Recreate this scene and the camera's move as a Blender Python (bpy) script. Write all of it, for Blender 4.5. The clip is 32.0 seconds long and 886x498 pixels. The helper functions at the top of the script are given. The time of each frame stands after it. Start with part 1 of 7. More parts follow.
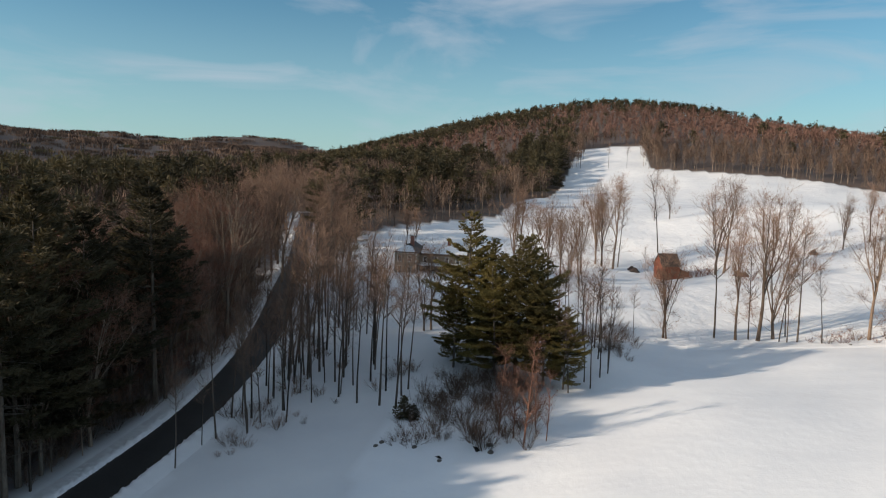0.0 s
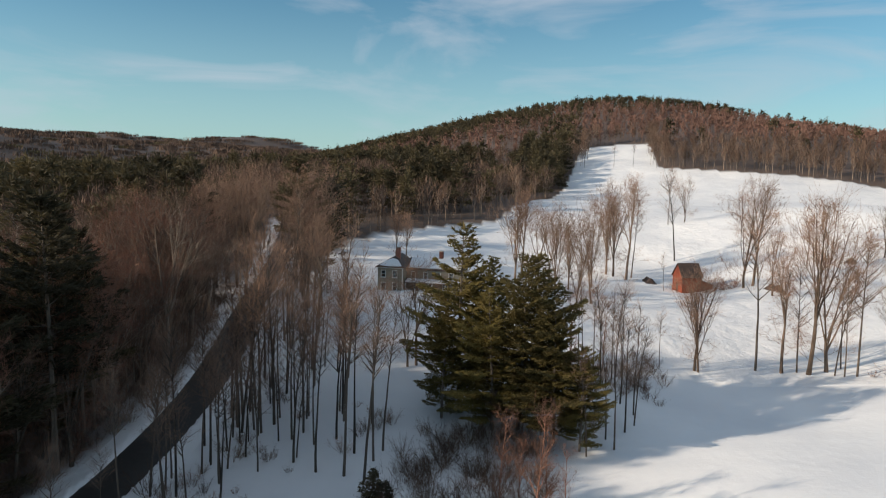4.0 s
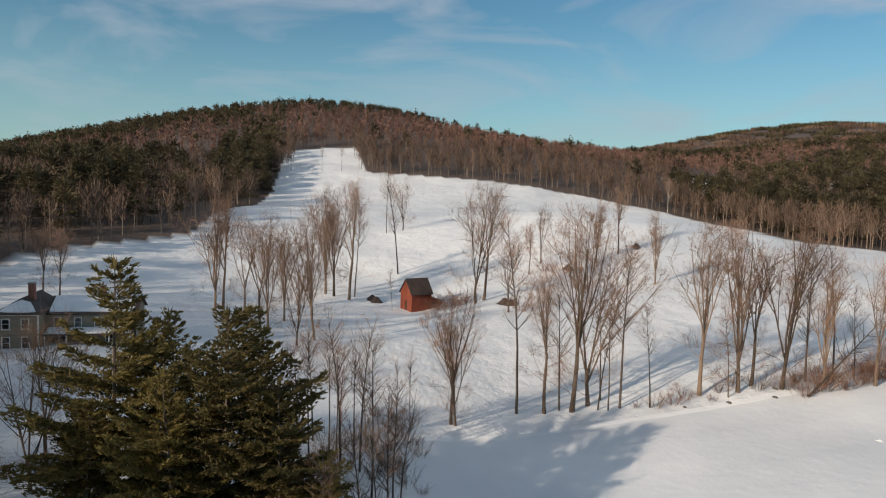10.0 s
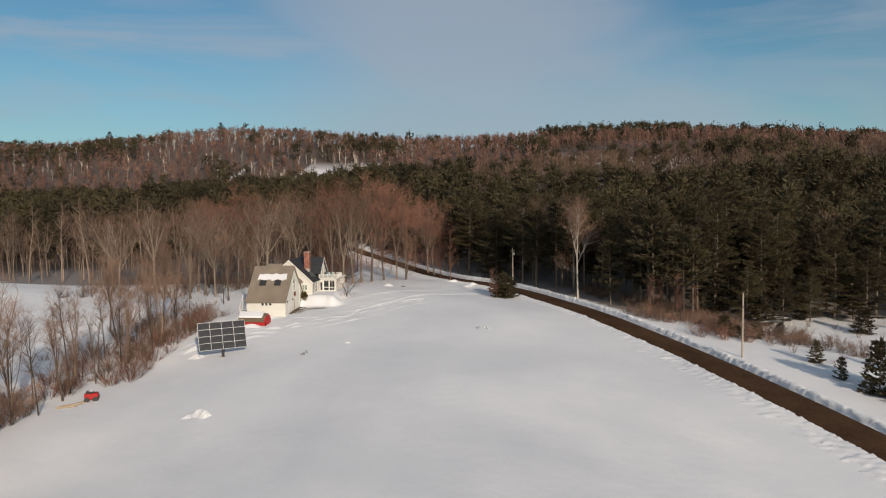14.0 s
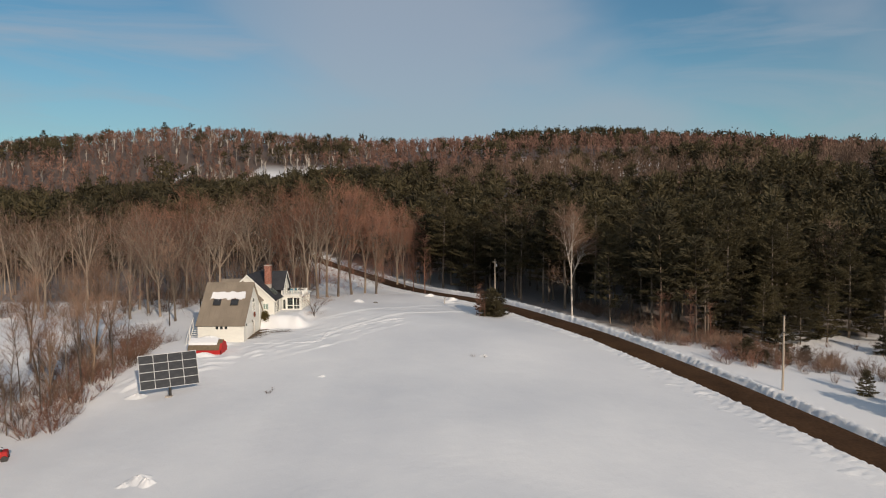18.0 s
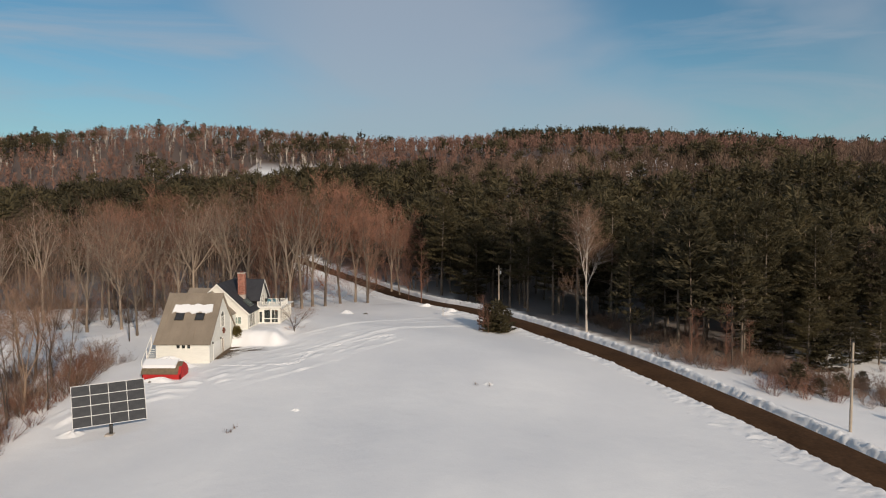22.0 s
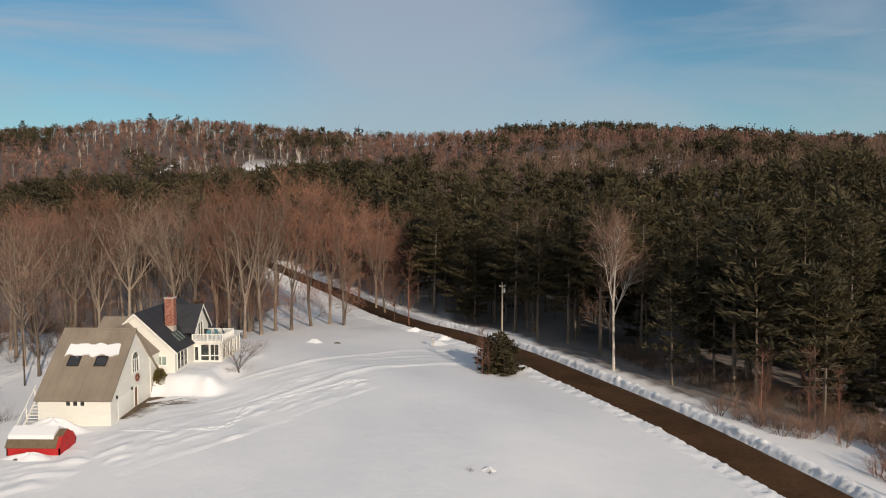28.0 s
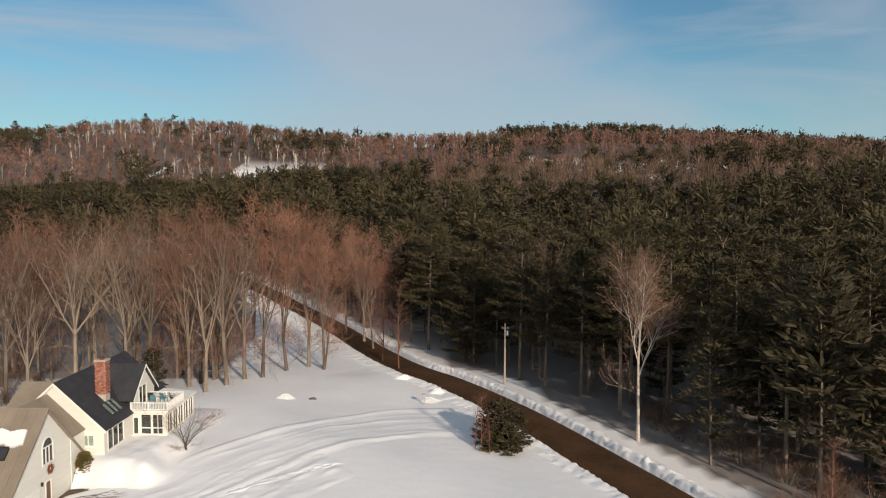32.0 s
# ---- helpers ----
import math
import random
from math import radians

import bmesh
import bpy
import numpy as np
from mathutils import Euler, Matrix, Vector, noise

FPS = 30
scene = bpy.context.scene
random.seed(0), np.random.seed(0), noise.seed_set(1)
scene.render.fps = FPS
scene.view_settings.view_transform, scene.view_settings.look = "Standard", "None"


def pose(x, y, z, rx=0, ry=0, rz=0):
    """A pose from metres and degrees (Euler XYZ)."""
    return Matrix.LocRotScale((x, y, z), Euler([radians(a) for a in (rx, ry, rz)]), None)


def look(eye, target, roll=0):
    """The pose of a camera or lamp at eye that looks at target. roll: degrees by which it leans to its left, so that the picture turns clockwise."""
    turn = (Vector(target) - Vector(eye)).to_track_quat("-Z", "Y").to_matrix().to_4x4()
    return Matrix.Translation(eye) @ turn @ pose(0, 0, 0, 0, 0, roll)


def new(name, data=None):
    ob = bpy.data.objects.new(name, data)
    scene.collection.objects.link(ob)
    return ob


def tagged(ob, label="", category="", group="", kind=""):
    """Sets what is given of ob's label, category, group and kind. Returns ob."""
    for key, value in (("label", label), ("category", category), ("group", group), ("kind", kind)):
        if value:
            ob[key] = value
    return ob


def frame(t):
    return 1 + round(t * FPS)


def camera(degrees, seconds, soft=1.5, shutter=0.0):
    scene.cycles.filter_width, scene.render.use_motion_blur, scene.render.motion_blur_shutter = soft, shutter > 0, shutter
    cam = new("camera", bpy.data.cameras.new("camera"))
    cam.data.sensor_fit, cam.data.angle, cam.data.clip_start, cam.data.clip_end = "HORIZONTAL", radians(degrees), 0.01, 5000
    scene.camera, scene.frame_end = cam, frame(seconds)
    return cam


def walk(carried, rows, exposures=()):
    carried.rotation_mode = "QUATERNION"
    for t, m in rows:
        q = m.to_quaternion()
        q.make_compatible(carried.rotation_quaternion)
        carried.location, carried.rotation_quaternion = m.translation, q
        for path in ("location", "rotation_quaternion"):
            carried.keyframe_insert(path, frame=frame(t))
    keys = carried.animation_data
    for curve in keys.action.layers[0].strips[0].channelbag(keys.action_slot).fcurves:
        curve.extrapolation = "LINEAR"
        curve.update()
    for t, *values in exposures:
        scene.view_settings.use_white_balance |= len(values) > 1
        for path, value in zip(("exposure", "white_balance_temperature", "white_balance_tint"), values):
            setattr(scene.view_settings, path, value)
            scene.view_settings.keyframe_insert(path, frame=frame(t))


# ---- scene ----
cam = camera(65.57, 32.0, soft=1.1)
PATH = [
    (0, (73.66, -4.07, 33.15), (63.906, -5.971, 32.080), 1.79),
    (0.5, (70.73, -4.20, 33.26), (60.973, -6.102, 32.194), 1.66),
    (1, (67.86, -4.37, 33.38), (58.099, -6.284, 32.314), 1.59),
    (1.5, (65.18, -4.50, 33.51), (55.418, -6.414, 32.451), 1.31),
    (2, (62.49, -4.72, 33.58), (52.736, -6.637, 32.522), 1.33),
    (2.5, (59.86, -5.17, 33.65), (50.101, -7.081, 32.580), 1.33),
    (4.5, (48.90, -6.55, 33.80), (39.147, -8.478, 32.721), 1.55),
    (5, (46.27, -6.90, 33.89), (36.519, -8.830, 32.813), 1.55),
    (5.5, (43.72, -7.26, 33.90), (33.924, -8.963, 32.825), 1.69),
    (6, (40.99, -7.69, 33.90), (31.142, -9.033, 32.836), 1.77),
    (6.5, (38.35, -8.04, 33.87), (28.465, -9.123, 32.813), 1.83),
    (7, (35.94, -8.17, 33.92), (26.024, -8.901, 32.883), 1.78),
    (7.5, (33.82, -8.19, 33.92), (23.872, -7.946, 32.930), 1.77),
    (8, (31.28, -8.24, 33.87), (21.422, -6.841, 32.932), 1.79),
    (8.5, (28.72, -8.56, 33.87), (19.020, -6.286, 32.956), 1.80),
    (9, (26.07, -8.54, 33.78), (16.373, -6.278, 32.872), 1.87),
    (9.5, (23.52, -8.36, 33.81), (13.823, -6.108, 32.903), 1.85),
    (10, (20.87, -8.16, 33.74), (11.165, -5.912, 32.846), 1.90),
    (10.5, (18.06, -7.85, 33.60), (8.358, -5.604, 32.712), 1.99),
    (11, (14.99, -6.99, 33.68), (5.287, -4.763, 32.790), 1.74),
    (11.5, (12.44, -6.11, 33.75), (2.981, -2.964, 32.887), 1.73),
    (12, (9.77, -5.12, 33.85), (1.154, -0.103, 33.057), 1.44),
    (12.5, (7.51, -4.01, 33.98), (0.232, 2.810, 33.245), 1.27),
    (13, (5.55, -3.33, 34.35), (0.157, 5.061, 33.671), 0.79),
    (13.5, (3.78, -2.78, 34.67), (0.571, 6.673, 34.027), 0.14),
    (14, (2.16, -1.98, 34.78), (1.335, 7.969, 34.163), -0.65),
    (14.5, (0.17, -0.43, 34.84), (0.050, 9.549, 34.232), -0.67),
    (16.5, (-3.90, 7.75, 35.13), (-4.008, 17.733, 34.557), -0.60),
    (17, (-4.41, 9.94, 35.26), (-4.512, 19.922, 34.683), -0.51),
    (17.5, (-4.76, 12.08, 35.32), (-4.856, 22.064, 34.750), -0.45),
    (18, (-5.00, 14.22, 35.45), (-5.096, 24.202, 34.884), -0.40),
    (18.5, (-5.15, 16.24, 35.49), (-5.245, 26.220, 34.930), -0.37),
    (19, (-5.29, 18.23, 35.49), (-5.376, 28.215, 34.931), -0.31),
    (19.5, (-5.34, 20.14, 35.47), (-5.423, 30.121, 34.915), -0.25),
    (20, (-5.32, 22.02, 35.54), (-5.405, 32.005, 34.977), -0.20),
    (20.5, (-5.28, 23.93, 35.54), (-5.362, 33.909, 34.984), -0.16),
    (21, (-5.19, 25.79, 35.54), (-5.277, 35.773, 34.972), -0.17),
    (21.5, (-5.15, 27.71, 35.60), (-5.231, 37.697, 35.030), -0.13),
    (22, (-5.07, 29.66, 35.65), (-5.149, 39.645, 35.083), -0.06),
    (22.5, (-4.98, 31.62, 35.71), (-5.061, 41.601, 35.129), -0.05),
    (23, (-4.85, 33.57, 35.68), (-4.931, 43.558, 35.108), -0.04),
    (23.5, (-4.80, 35.84, 35.67), (-4.883, 45.824, 35.088), -0.02),
    (24, (-4.71, 37.87, 35.66), (-4.789, 47.852, 35.084), 0.01),
    (24.5, (-4.58, 39.98, 35.68), (-4.661, 49.962, 35.103), 0.07),
    (25, (-4.46, 42.14, 35.74), (-4.548, 52.121, 35.150), 0.03),
    (25.5, (-4.29, 44.32, 35.75), (-4.384, 54.304, 35.162), 0.00),
    (27.5, (-3.73, 53.02, 36.40), (-3.821, 62.997, 35.798), 0.06),
    (28, (-3.57, 55.13, 36.88), (-3.669, 65.114, 36.268), 0.08),
    (28.5, (-3.45, 57.16, 37.37), (-3.549, 67.142, 36.761), 0.07),
    (29, (-3.32, 59.10, 37.88), (-3.419, 69.085, 37.262), 0.11),
    (29.5, (-3.23, 61.09, 38.40), (-3.329, 71.068, 37.786), 0.17),
    (30, (-3.14, 62.99, 38.99), (-3.244, 72.967, 38.372), 0.22),
    (30.5, (-3.07, 64.94, 39.54), (-3.166, 74.923, 38.921), 0.27),
    (31, (-2.94, 66.99, 40.25), (-3.042, 76.970, 39.621), 0.27),
    (31.5, (-2.77, 68.94, 40.98), (-2.876, 78.916, 40.349), 0.08),
    (32, (-2.68, 70.76, 41.47), (-2.796, 80.744, 40.838), 0.20),
]
walk(cam, [(t, look(eye, target, roll)) for t, eye, target, roll in PATH], [(0, 0.3, 6750, 10), (6, 0.4, 6900, 10), (9, 0.08, 6830, 10), (11.8, 0.08, 6830, 10), (13.5, -0.15, 6850, 12), (18, -0.15, 6850, 12), (25, -0.07, 6850, 12), (28, -0.02, 6880, 12), (32, 0.14, 7000, 12)])

# ---- sky, sun and exposure ----
SUN_TO = Vector((0.45, -0.89, 0.0)).normalized()
SUN_EL = radians(20.0)
world = bpy.data.worlds.new("winter_sky")
world.use_nodes = True
scene.world = world
wn, wl = world.node_tree.nodes, world.node_tree.links
wn.clear()
sky = wn.new("ShaderNodeTexSky")
sky.sky_type = "NISHITA"
sky.sun_disc = False
sky.sun_elevation = SUN_EL
sky.sun_rotation = math.atan2(SUN_TO.x, SUN_TO.y)
sky.altitude = 300.0
sky.air_density = 1.0
sky.dust_density = 0.15
sky.ozone_density = 3.0
coord = wn.new("ShaderNodeTexCoord")
stretch = wn.new("ShaderNodeMapping")
stretch.inputs["Rotation"].default_value = (0.0, 0.0, radians(25))
stretch.inputs["Scale"].default_value = (1.1, 2.6, 9.0)
cirrus = wn.new("ShaderNodeTexNoise")
cirrus.inputs["Scale"].default_value = 1.25
cirrus.inputs["Detail"].default_value = 7.0
cirrus.inputs["Roughness"].default_value = 0.55
cirrus.inputs["Distortion"].default_value = 0.7
veil = wn.new("ShaderNodeMapRange")
veil.inputs["From Min"].default_value = 0.46
veil.inputs["From Max"].default_value = 0.74
veil.inputs["To Max"].default_value = 0.85
mixer = wn.new("ShaderNodeMix")
mixer.data_type = "RGBA"
mixer.inputs["B"].default_value = (4.4, 5.1, 6.2, 1.0)
back = wn.new("ShaderNodeBackground")
back.inputs["Strength"].default_value = 0.086
out = wn.new("ShaderNodeOutputWorld")
wl.new(coord.outputs["Generated"], stretch.inputs["Vector"])
wl.new(stretch.outputs["Vector"], cirrus.inputs["Vector"])
wl.new(cirrus.outputs["Fac"], veil.inputs["Value"])
# a broad thin veil of cloud hangs in the north
parts_of = wn.new("ShaderNodeSeparateXYZ")
wl.new(coord.outputs["Generated"], parts_of.inputs["Vector"])
north_veil = wn.new("ShaderNodeMapRange")
north_veil.interpolation_type = "SMOOTHSTEP"
north_veil.inputs["From Min"].default_value = 0.55
north_veil.inputs["From Max"].default_value = 0.90
wl.new(parts_of.outputs["Y"], north_veil.inputs["Value"])
drape = wn.new("ShaderNodeMapping")
drape.inputs["Location"].default_value = (0.35, 0.0, 0.4)
drape.inputs["Rotation"].default_value = (0.0, radians(24), 0.0)
drape.inputs["Scale"].default_value = (2.0, 1.0, 3.4)
wl.new(coord.outputs["Generated"], drape.inputs["Vector"])
sheet = wn.new("ShaderNodeTexNoise")
sheet.inputs["Scale"].default_value = 1.1
sheet.inputs["Detail"].default_value = 5.0
sheet.inputs["Roughness"].default_value = 0.45
sheet.inputs["Distortion"].default_value = 0.4
wl.new(drape.outputs["Vector"], sheet.inputs["Vector"])
sheet_range = wn.new("ShaderNodeMapRange")
sheet_range.interpolation_type = "SMOOTHSTEP"
sheet_range.inputs["From Min"].default_value = 0.36
sheet_range.inputs["From Max"].default_value = 0.62
sheet_range.inputs["To Max"].default_value = 0.72
wl.new(sheet.outputs["Fac"], sheet_range.inputs["Value"])
patchy = wn.new("ShaderNodeMath")
patchy.operation = "MULTIPLY"
eastward = wn.new("ShaderNodeMapRange")
eastward.interpolation_type = "SMOOTHSTEP"
eastward.inputs["From Min"].default_value = -0.50
eastward.inputs["From Max"].default_value = -0.12
wl.new(parts_of.outputs["X"], eastward.inputs["Value"])
north_east = wn.new("ShaderNodeMath")
north_east.operation = "MULTIPLY"
wl.new(north_veil.outputs["Result"], north_east.inputs[0])
wl.new(eastward.outputs["Result"], north_east.inputs[1])
wl.new(north_east.outputs[0], patchy.inputs[0])
wl.new(sheet_range.outputs["Result"], patchy.inputs[1])
both = wn.new("ShaderNodeMath")
both.operation = "MAXIMUM"
wl.new(veil.outputs["Result"], both.inputs[0])
wl.new(patchy.outputs[0], both.inputs[1])
wl.new(both.outputs[0], mixer.inputs["Factor"])
# added out of view: bright thin cloud round the southern sun, to lift and warm the shade
south_fill = wn.new("ShaderNodeMapRange")
south_fill.interpolation_type = "SMOOTHSTEP"
south_fill.inputs["From Min"].default_value = -0.68
south_fill.inputs["From Max"].default_value = -0.98
south_fill.inputs["To Max"].default_value = 0.8
wl.new(parts_of.outputs["Y"], south_fill.inputs["Value"])
sunward = wn.new("ShaderNodeMix")
sunward.data_type = "RGBA"
sunward.inputs["B"].default_value = (13.0, 12.0, 11.0, 1.0)
wl.new(south_fill.outputs["Result"], sunward.inputs["Factor"])
wl.new(mixer.outputs["Result"], sunward.inputs["A"])
air = wn.new("ShaderNodeMix")
air.data_type, air.blend_type = "RGBA", "MULTIPLY"
air.inputs["Factor"].default_value = 1.0
air.inputs["B"].default_value = (0.67, 1.0, 1.0, 1.0)
wl.new(sky.outputs["Color"], air.inputs["A"])
wl.new(air.outputs["Result"], mixer.inputs["A"])
# pale haze low over the horizon
low = wn.new("ShaderNodeMapRange")
low.interpolation_type = "SMOOTHSTEP"
low.inputs["From Min"].default_value = -0.02
low.inputs["From Max"].default_value = 0.26
low.inputs["To Min"].default_value = 0.62
low.inputs["To Max"].default_value = 0.0
wl.new(parts_of.outputs["Z"], low.inputs["Value"])
hazy = wn.new("ShaderNodeMix")
hazy.data_type = "RGBA"
hazy.inputs["B"].default_value = (3.7, 5.4, 6.2, 1.0)
wl.new(low.outputs["Result"], hazy.inputs["Factor"])
wl.new(sunward.outputs["Result"], hazy.inputs["A"])
# added out of view: thin high cloud overhead that brightens the shaded snow
overhead = wn.new("ShaderNodeMapRange")
overhead.interpolation_type = "SMOOTHSTEP"
overhead.inputs["From Min"].default_value = 0.42
overhead.inputs["From Max"].default_value = 0.85
overhead.inputs["To Max"].default_value = 0.4
wl.new(parts_of.outputs["Z"], overhead.inputs["Value"])
zenith = wn.new("ShaderNodeMix")
zenith.data_type = "RGBA"
zenith.inputs["B"].default_value = (5.6, 6.6, 7.8, 1.0)
wl.new(overhead.outputs["Result"], zenith.inputs["Factor"])
wl.new(hazy.outputs["Result"], zenith.inputs["A"])
wl.new(zenith.outputs["Result"], back.inputs["Color"])
wl.new(back.outputs["Background"], out.inputs["Surface"])

sun_lamp = bpy.data.lights.new("sun", "SUN")
sun_lamp.energy = 3.75
sun_lamp.angle = radians(0.9)
sun_lamp.color = (1.0, 0.88, 0.74)
sun = new("sun", sun_lamp)
sun_from = SUN_TO * math.cos(SUN_EL) + Vector((0, 0, math.sin(SUN_EL)))
sun.rotation_euler = (-sun_from).to_track_quat("-Z", "Y").to_euler()
sun.location = (0, 0, 200)
scene.view_settings.exposure = 0.0


# ---- materials ----
def ramp_node(nt, stops):
    node = nt.nodes.new("ShaderNodeValToRGB")
    els = node.color_ramp.elements
    while len(els) < len(stops):
        els.new(0.5)
    for el, (at, col) in zip(els, stops):
        el.position, el.color = at, (*col, 1.0)
    return node


def material(name, dark, light, scale=3.0, fine=25.0, rough=0.8, bump=0.3, metal=0.0, depth=0.02, tint="", stretch_z=1.0, spec=0.4, thin=0.0):
    """Two-scale mottled surface; thin: how much light shines through; tint: 'object', 'island' or the name of a stored attribute that varies it."""
    m = bpy.data.materials.new(name)
    m.use_nodes = True
    nt = m.node_tree
    n, l = nt.nodes, nt.links
    b = n["Principled BSDF"]
    b.inputs["Roughness"].default_value = rough
    b.inputs["Metallic"].default_value = metal
    b.inputs["Specular IOR Level"].default_value = spec
    tc = n.new("ShaderNodeTexCoord")
    mp = n.new("ShaderNodeMapping")
    mp.inputs["Scale"].default_value = (1, 1, stretch_z)
    l.new(tc.outputs["Object"], mp.inputs["Vector"])
    big = n.new("ShaderNodeTexNoise")
    big.inputs["Scale"].default_value = scale
    big.inputs["Detail"].default_value = 4
    small = n.new("ShaderNodeTexNoise")
    small.inputs["Scale"].default_value = fine
    small.inputs["Detail"].default_value = 3
    l.new(mp.outputs["Vector"], big.inputs["Vector"])
    l.new(mp.outputs["Vector"], small.inputs["Vector"])
    add = n.new("ShaderNodeMath")
    add.operation = "MULTIPLY_ADD"
    add.inputs[1].default_value = 0.45
    l.new(small.outputs["Fac"], add.inputs[0])
    half = n.new("ShaderNodeMath")
    half.operation = "MULTIPLY"
    half.inputs[1].default_value = 0.55
    l.new(big.outputs["Fac"], half.inputs[0])
    l.new(half.outputs[0], add.inputs[2])
    fac = add.outputs[0]
    if tint:
        if tint == "object":
            src = n.new("ShaderNodeObjectInfo").outputs["Random"]
        elif tint == "island":
            src = n.new("ShaderNodeNewGeometry").outputs["Random Per Island"]
        else:
            at = n.new("ShaderNodeAttribute")
            at.attribute_name = tint
            src = at.outputs["Fac"]
        sw = n.new("ShaderNodeMath")
        sw.operation = "MULTIPLY_ADD"
        sw.inputs[1].default_value = 0.42
        l.new(src, sw.inputs[0])
        sub = n.new("ShaderNodeMath")
        sub.operation = "SUBTRACT"
        sub.inputs[1].default_value = 0.21
        l.new(fac, sub.inputs[0])
        l.new(sub.outputs[0], sw.inputs[2])
        fac = sw.outputs[0]
    rp = ramp_node(nt, [(0.28, dark), (0.72, light)])
    l.new(fac, rp.inputs["Fac"])
    l.new(rp.outputs["Color"], b.inputs["Base Color"])
    if bump:
        bp = n.new("ShaderNodeBump")
        bp.inputs["Strength"].default_value = bump
        bp.inputs["Distance"].default_value = depth
        l.new(small.outputs["Fac"], bp.inputs["Height"])
        l.new(bp.outputs["Normal"], b.inputs["Normal"])
    if thin:
        tr = n.new("ShaderNodeBsdfTranslucent")
        l.new(rp.outputs["Color"], tr.inputs["Color"])
        mx = n.new("ShaderNodeMixShader")
        mx.inputs["Fac"].default_value = thin
        l.new(b.outputs["BSDF"], mx.inputs[1])
        l.new(tr.outputs["BSDF"], mx.inputs[2])
        l.new(mx.outputs["Shader"], n["Material Output"].inputs["Surface"])
    return m


# Dark bark copy: the shade on the brook trunks is put into the colour.
BARK = material("grey_brown_bark", (0.038, 0.030, 0.024), (0.14, 0.108, 0.084), 1.2, 9, 0.9, 0.6, tint="object", stretch_z=0.3)
TWIG = material("reddish_twigs", (0.140, 0.083, 0.056), (0.345, 0.208, 0.142), 0.3, 4, 0.85, 0.0, tint="object")
# Lighter bark copy with the sun's gold on the limbs painted in.
MAPLE_BARK = material("weathered_maple_bark", (0.055, 0.039, 0.029), (0.27, 0.185, 0.128), 1.2, 9, 0.9, 0.6, tint="object", stretch_z=0.3)
# Palest bark copy: the sunlit look of the limbs is painted in.
WOOD_BARK = material("lit_hardwood_bark", (0.072, 0.057, 0.045), (0.32, 0.25, 0.19), 1.2, 9, 0.9, 0.6, tint="object", stretch_z=0.3)
WOOD_TWIG = material("russet_hardwood_twigs", (0.085, 0.045, 0.030), (0.245, 0.133, 0.090), 0.3, 4, 0.85, 0.0, tint="object")
RUDDY_TWIG = material("ruddy_maple_twigs", (0.115, 0.052, 0.033), (0.30, 0.142, 0.092), 0.3, 4, 0.85, 0.0, tint="object")
PALE_BARK = material("pale_birch_bark", (0.30, 0.26, 0.22), (0.62, 0.56, 0.49), 1.5, 8, 0.8, 0.4, stretch_z=2.0)
NEEDLE = material("pine_needles", (0.082, 0.064, 0.021), (0.220, 0.168, 0.050), 0.35, 5, 0.75, 0.0, tint="object", thin=0.35)
PINE_BARK = material("pine_bark", (0.07, 0.056, 0.044), (0.25, 0.20, 0.155), 1.5, 9, 0.9, 0.6, stretch_z=0.3)
# Darker copy of pine_needles: dark wood pines, their shade put into the colour.
DARKENED_NEEDLE = material("wood_pine_needles", (0.042, 0.035, 0.018), (0.108, 0.086, 0.040), 0.35, 5, 0.8, 0.0, tint="object", thin=0.35)
FAR_BARK = material("woods_bark", (0.075, 0.058, 0.045), (0.30, 0.225, 0.17), 0.05, 2, 0.9, 0.0, tint="tint")
FAR_PALE = material("woods_birch_bark", (0.30, 0.265, 0.23), (0.52, 0.47, 0.41), 0.05, 2, 0.9, 0.0, tint="tint")
FAR_TWIG = material("woods_twigs", (0.068, 0.042, 0.030), (0.175, 0.109, 0.076), 0.02, 0.4, 0.9, 0.0, tint="tint")
FAR_RED = material("reddish_hill_twigs", (0.112, 0.060, 0.046), (0.225, 0.122, 0.092), 0.02, 0.4, 0.9, 0.0, tint="tint")
# Darkened like the wood-edge pines, for the joined stands.
FAR_NEEDLE = material("woods_needles", (0.045, 0.038, 0.020), (0.112, 0.089, 0.043), 0.02, 0.5, 0.8, 0.0, tint="tint", thin=0.35)


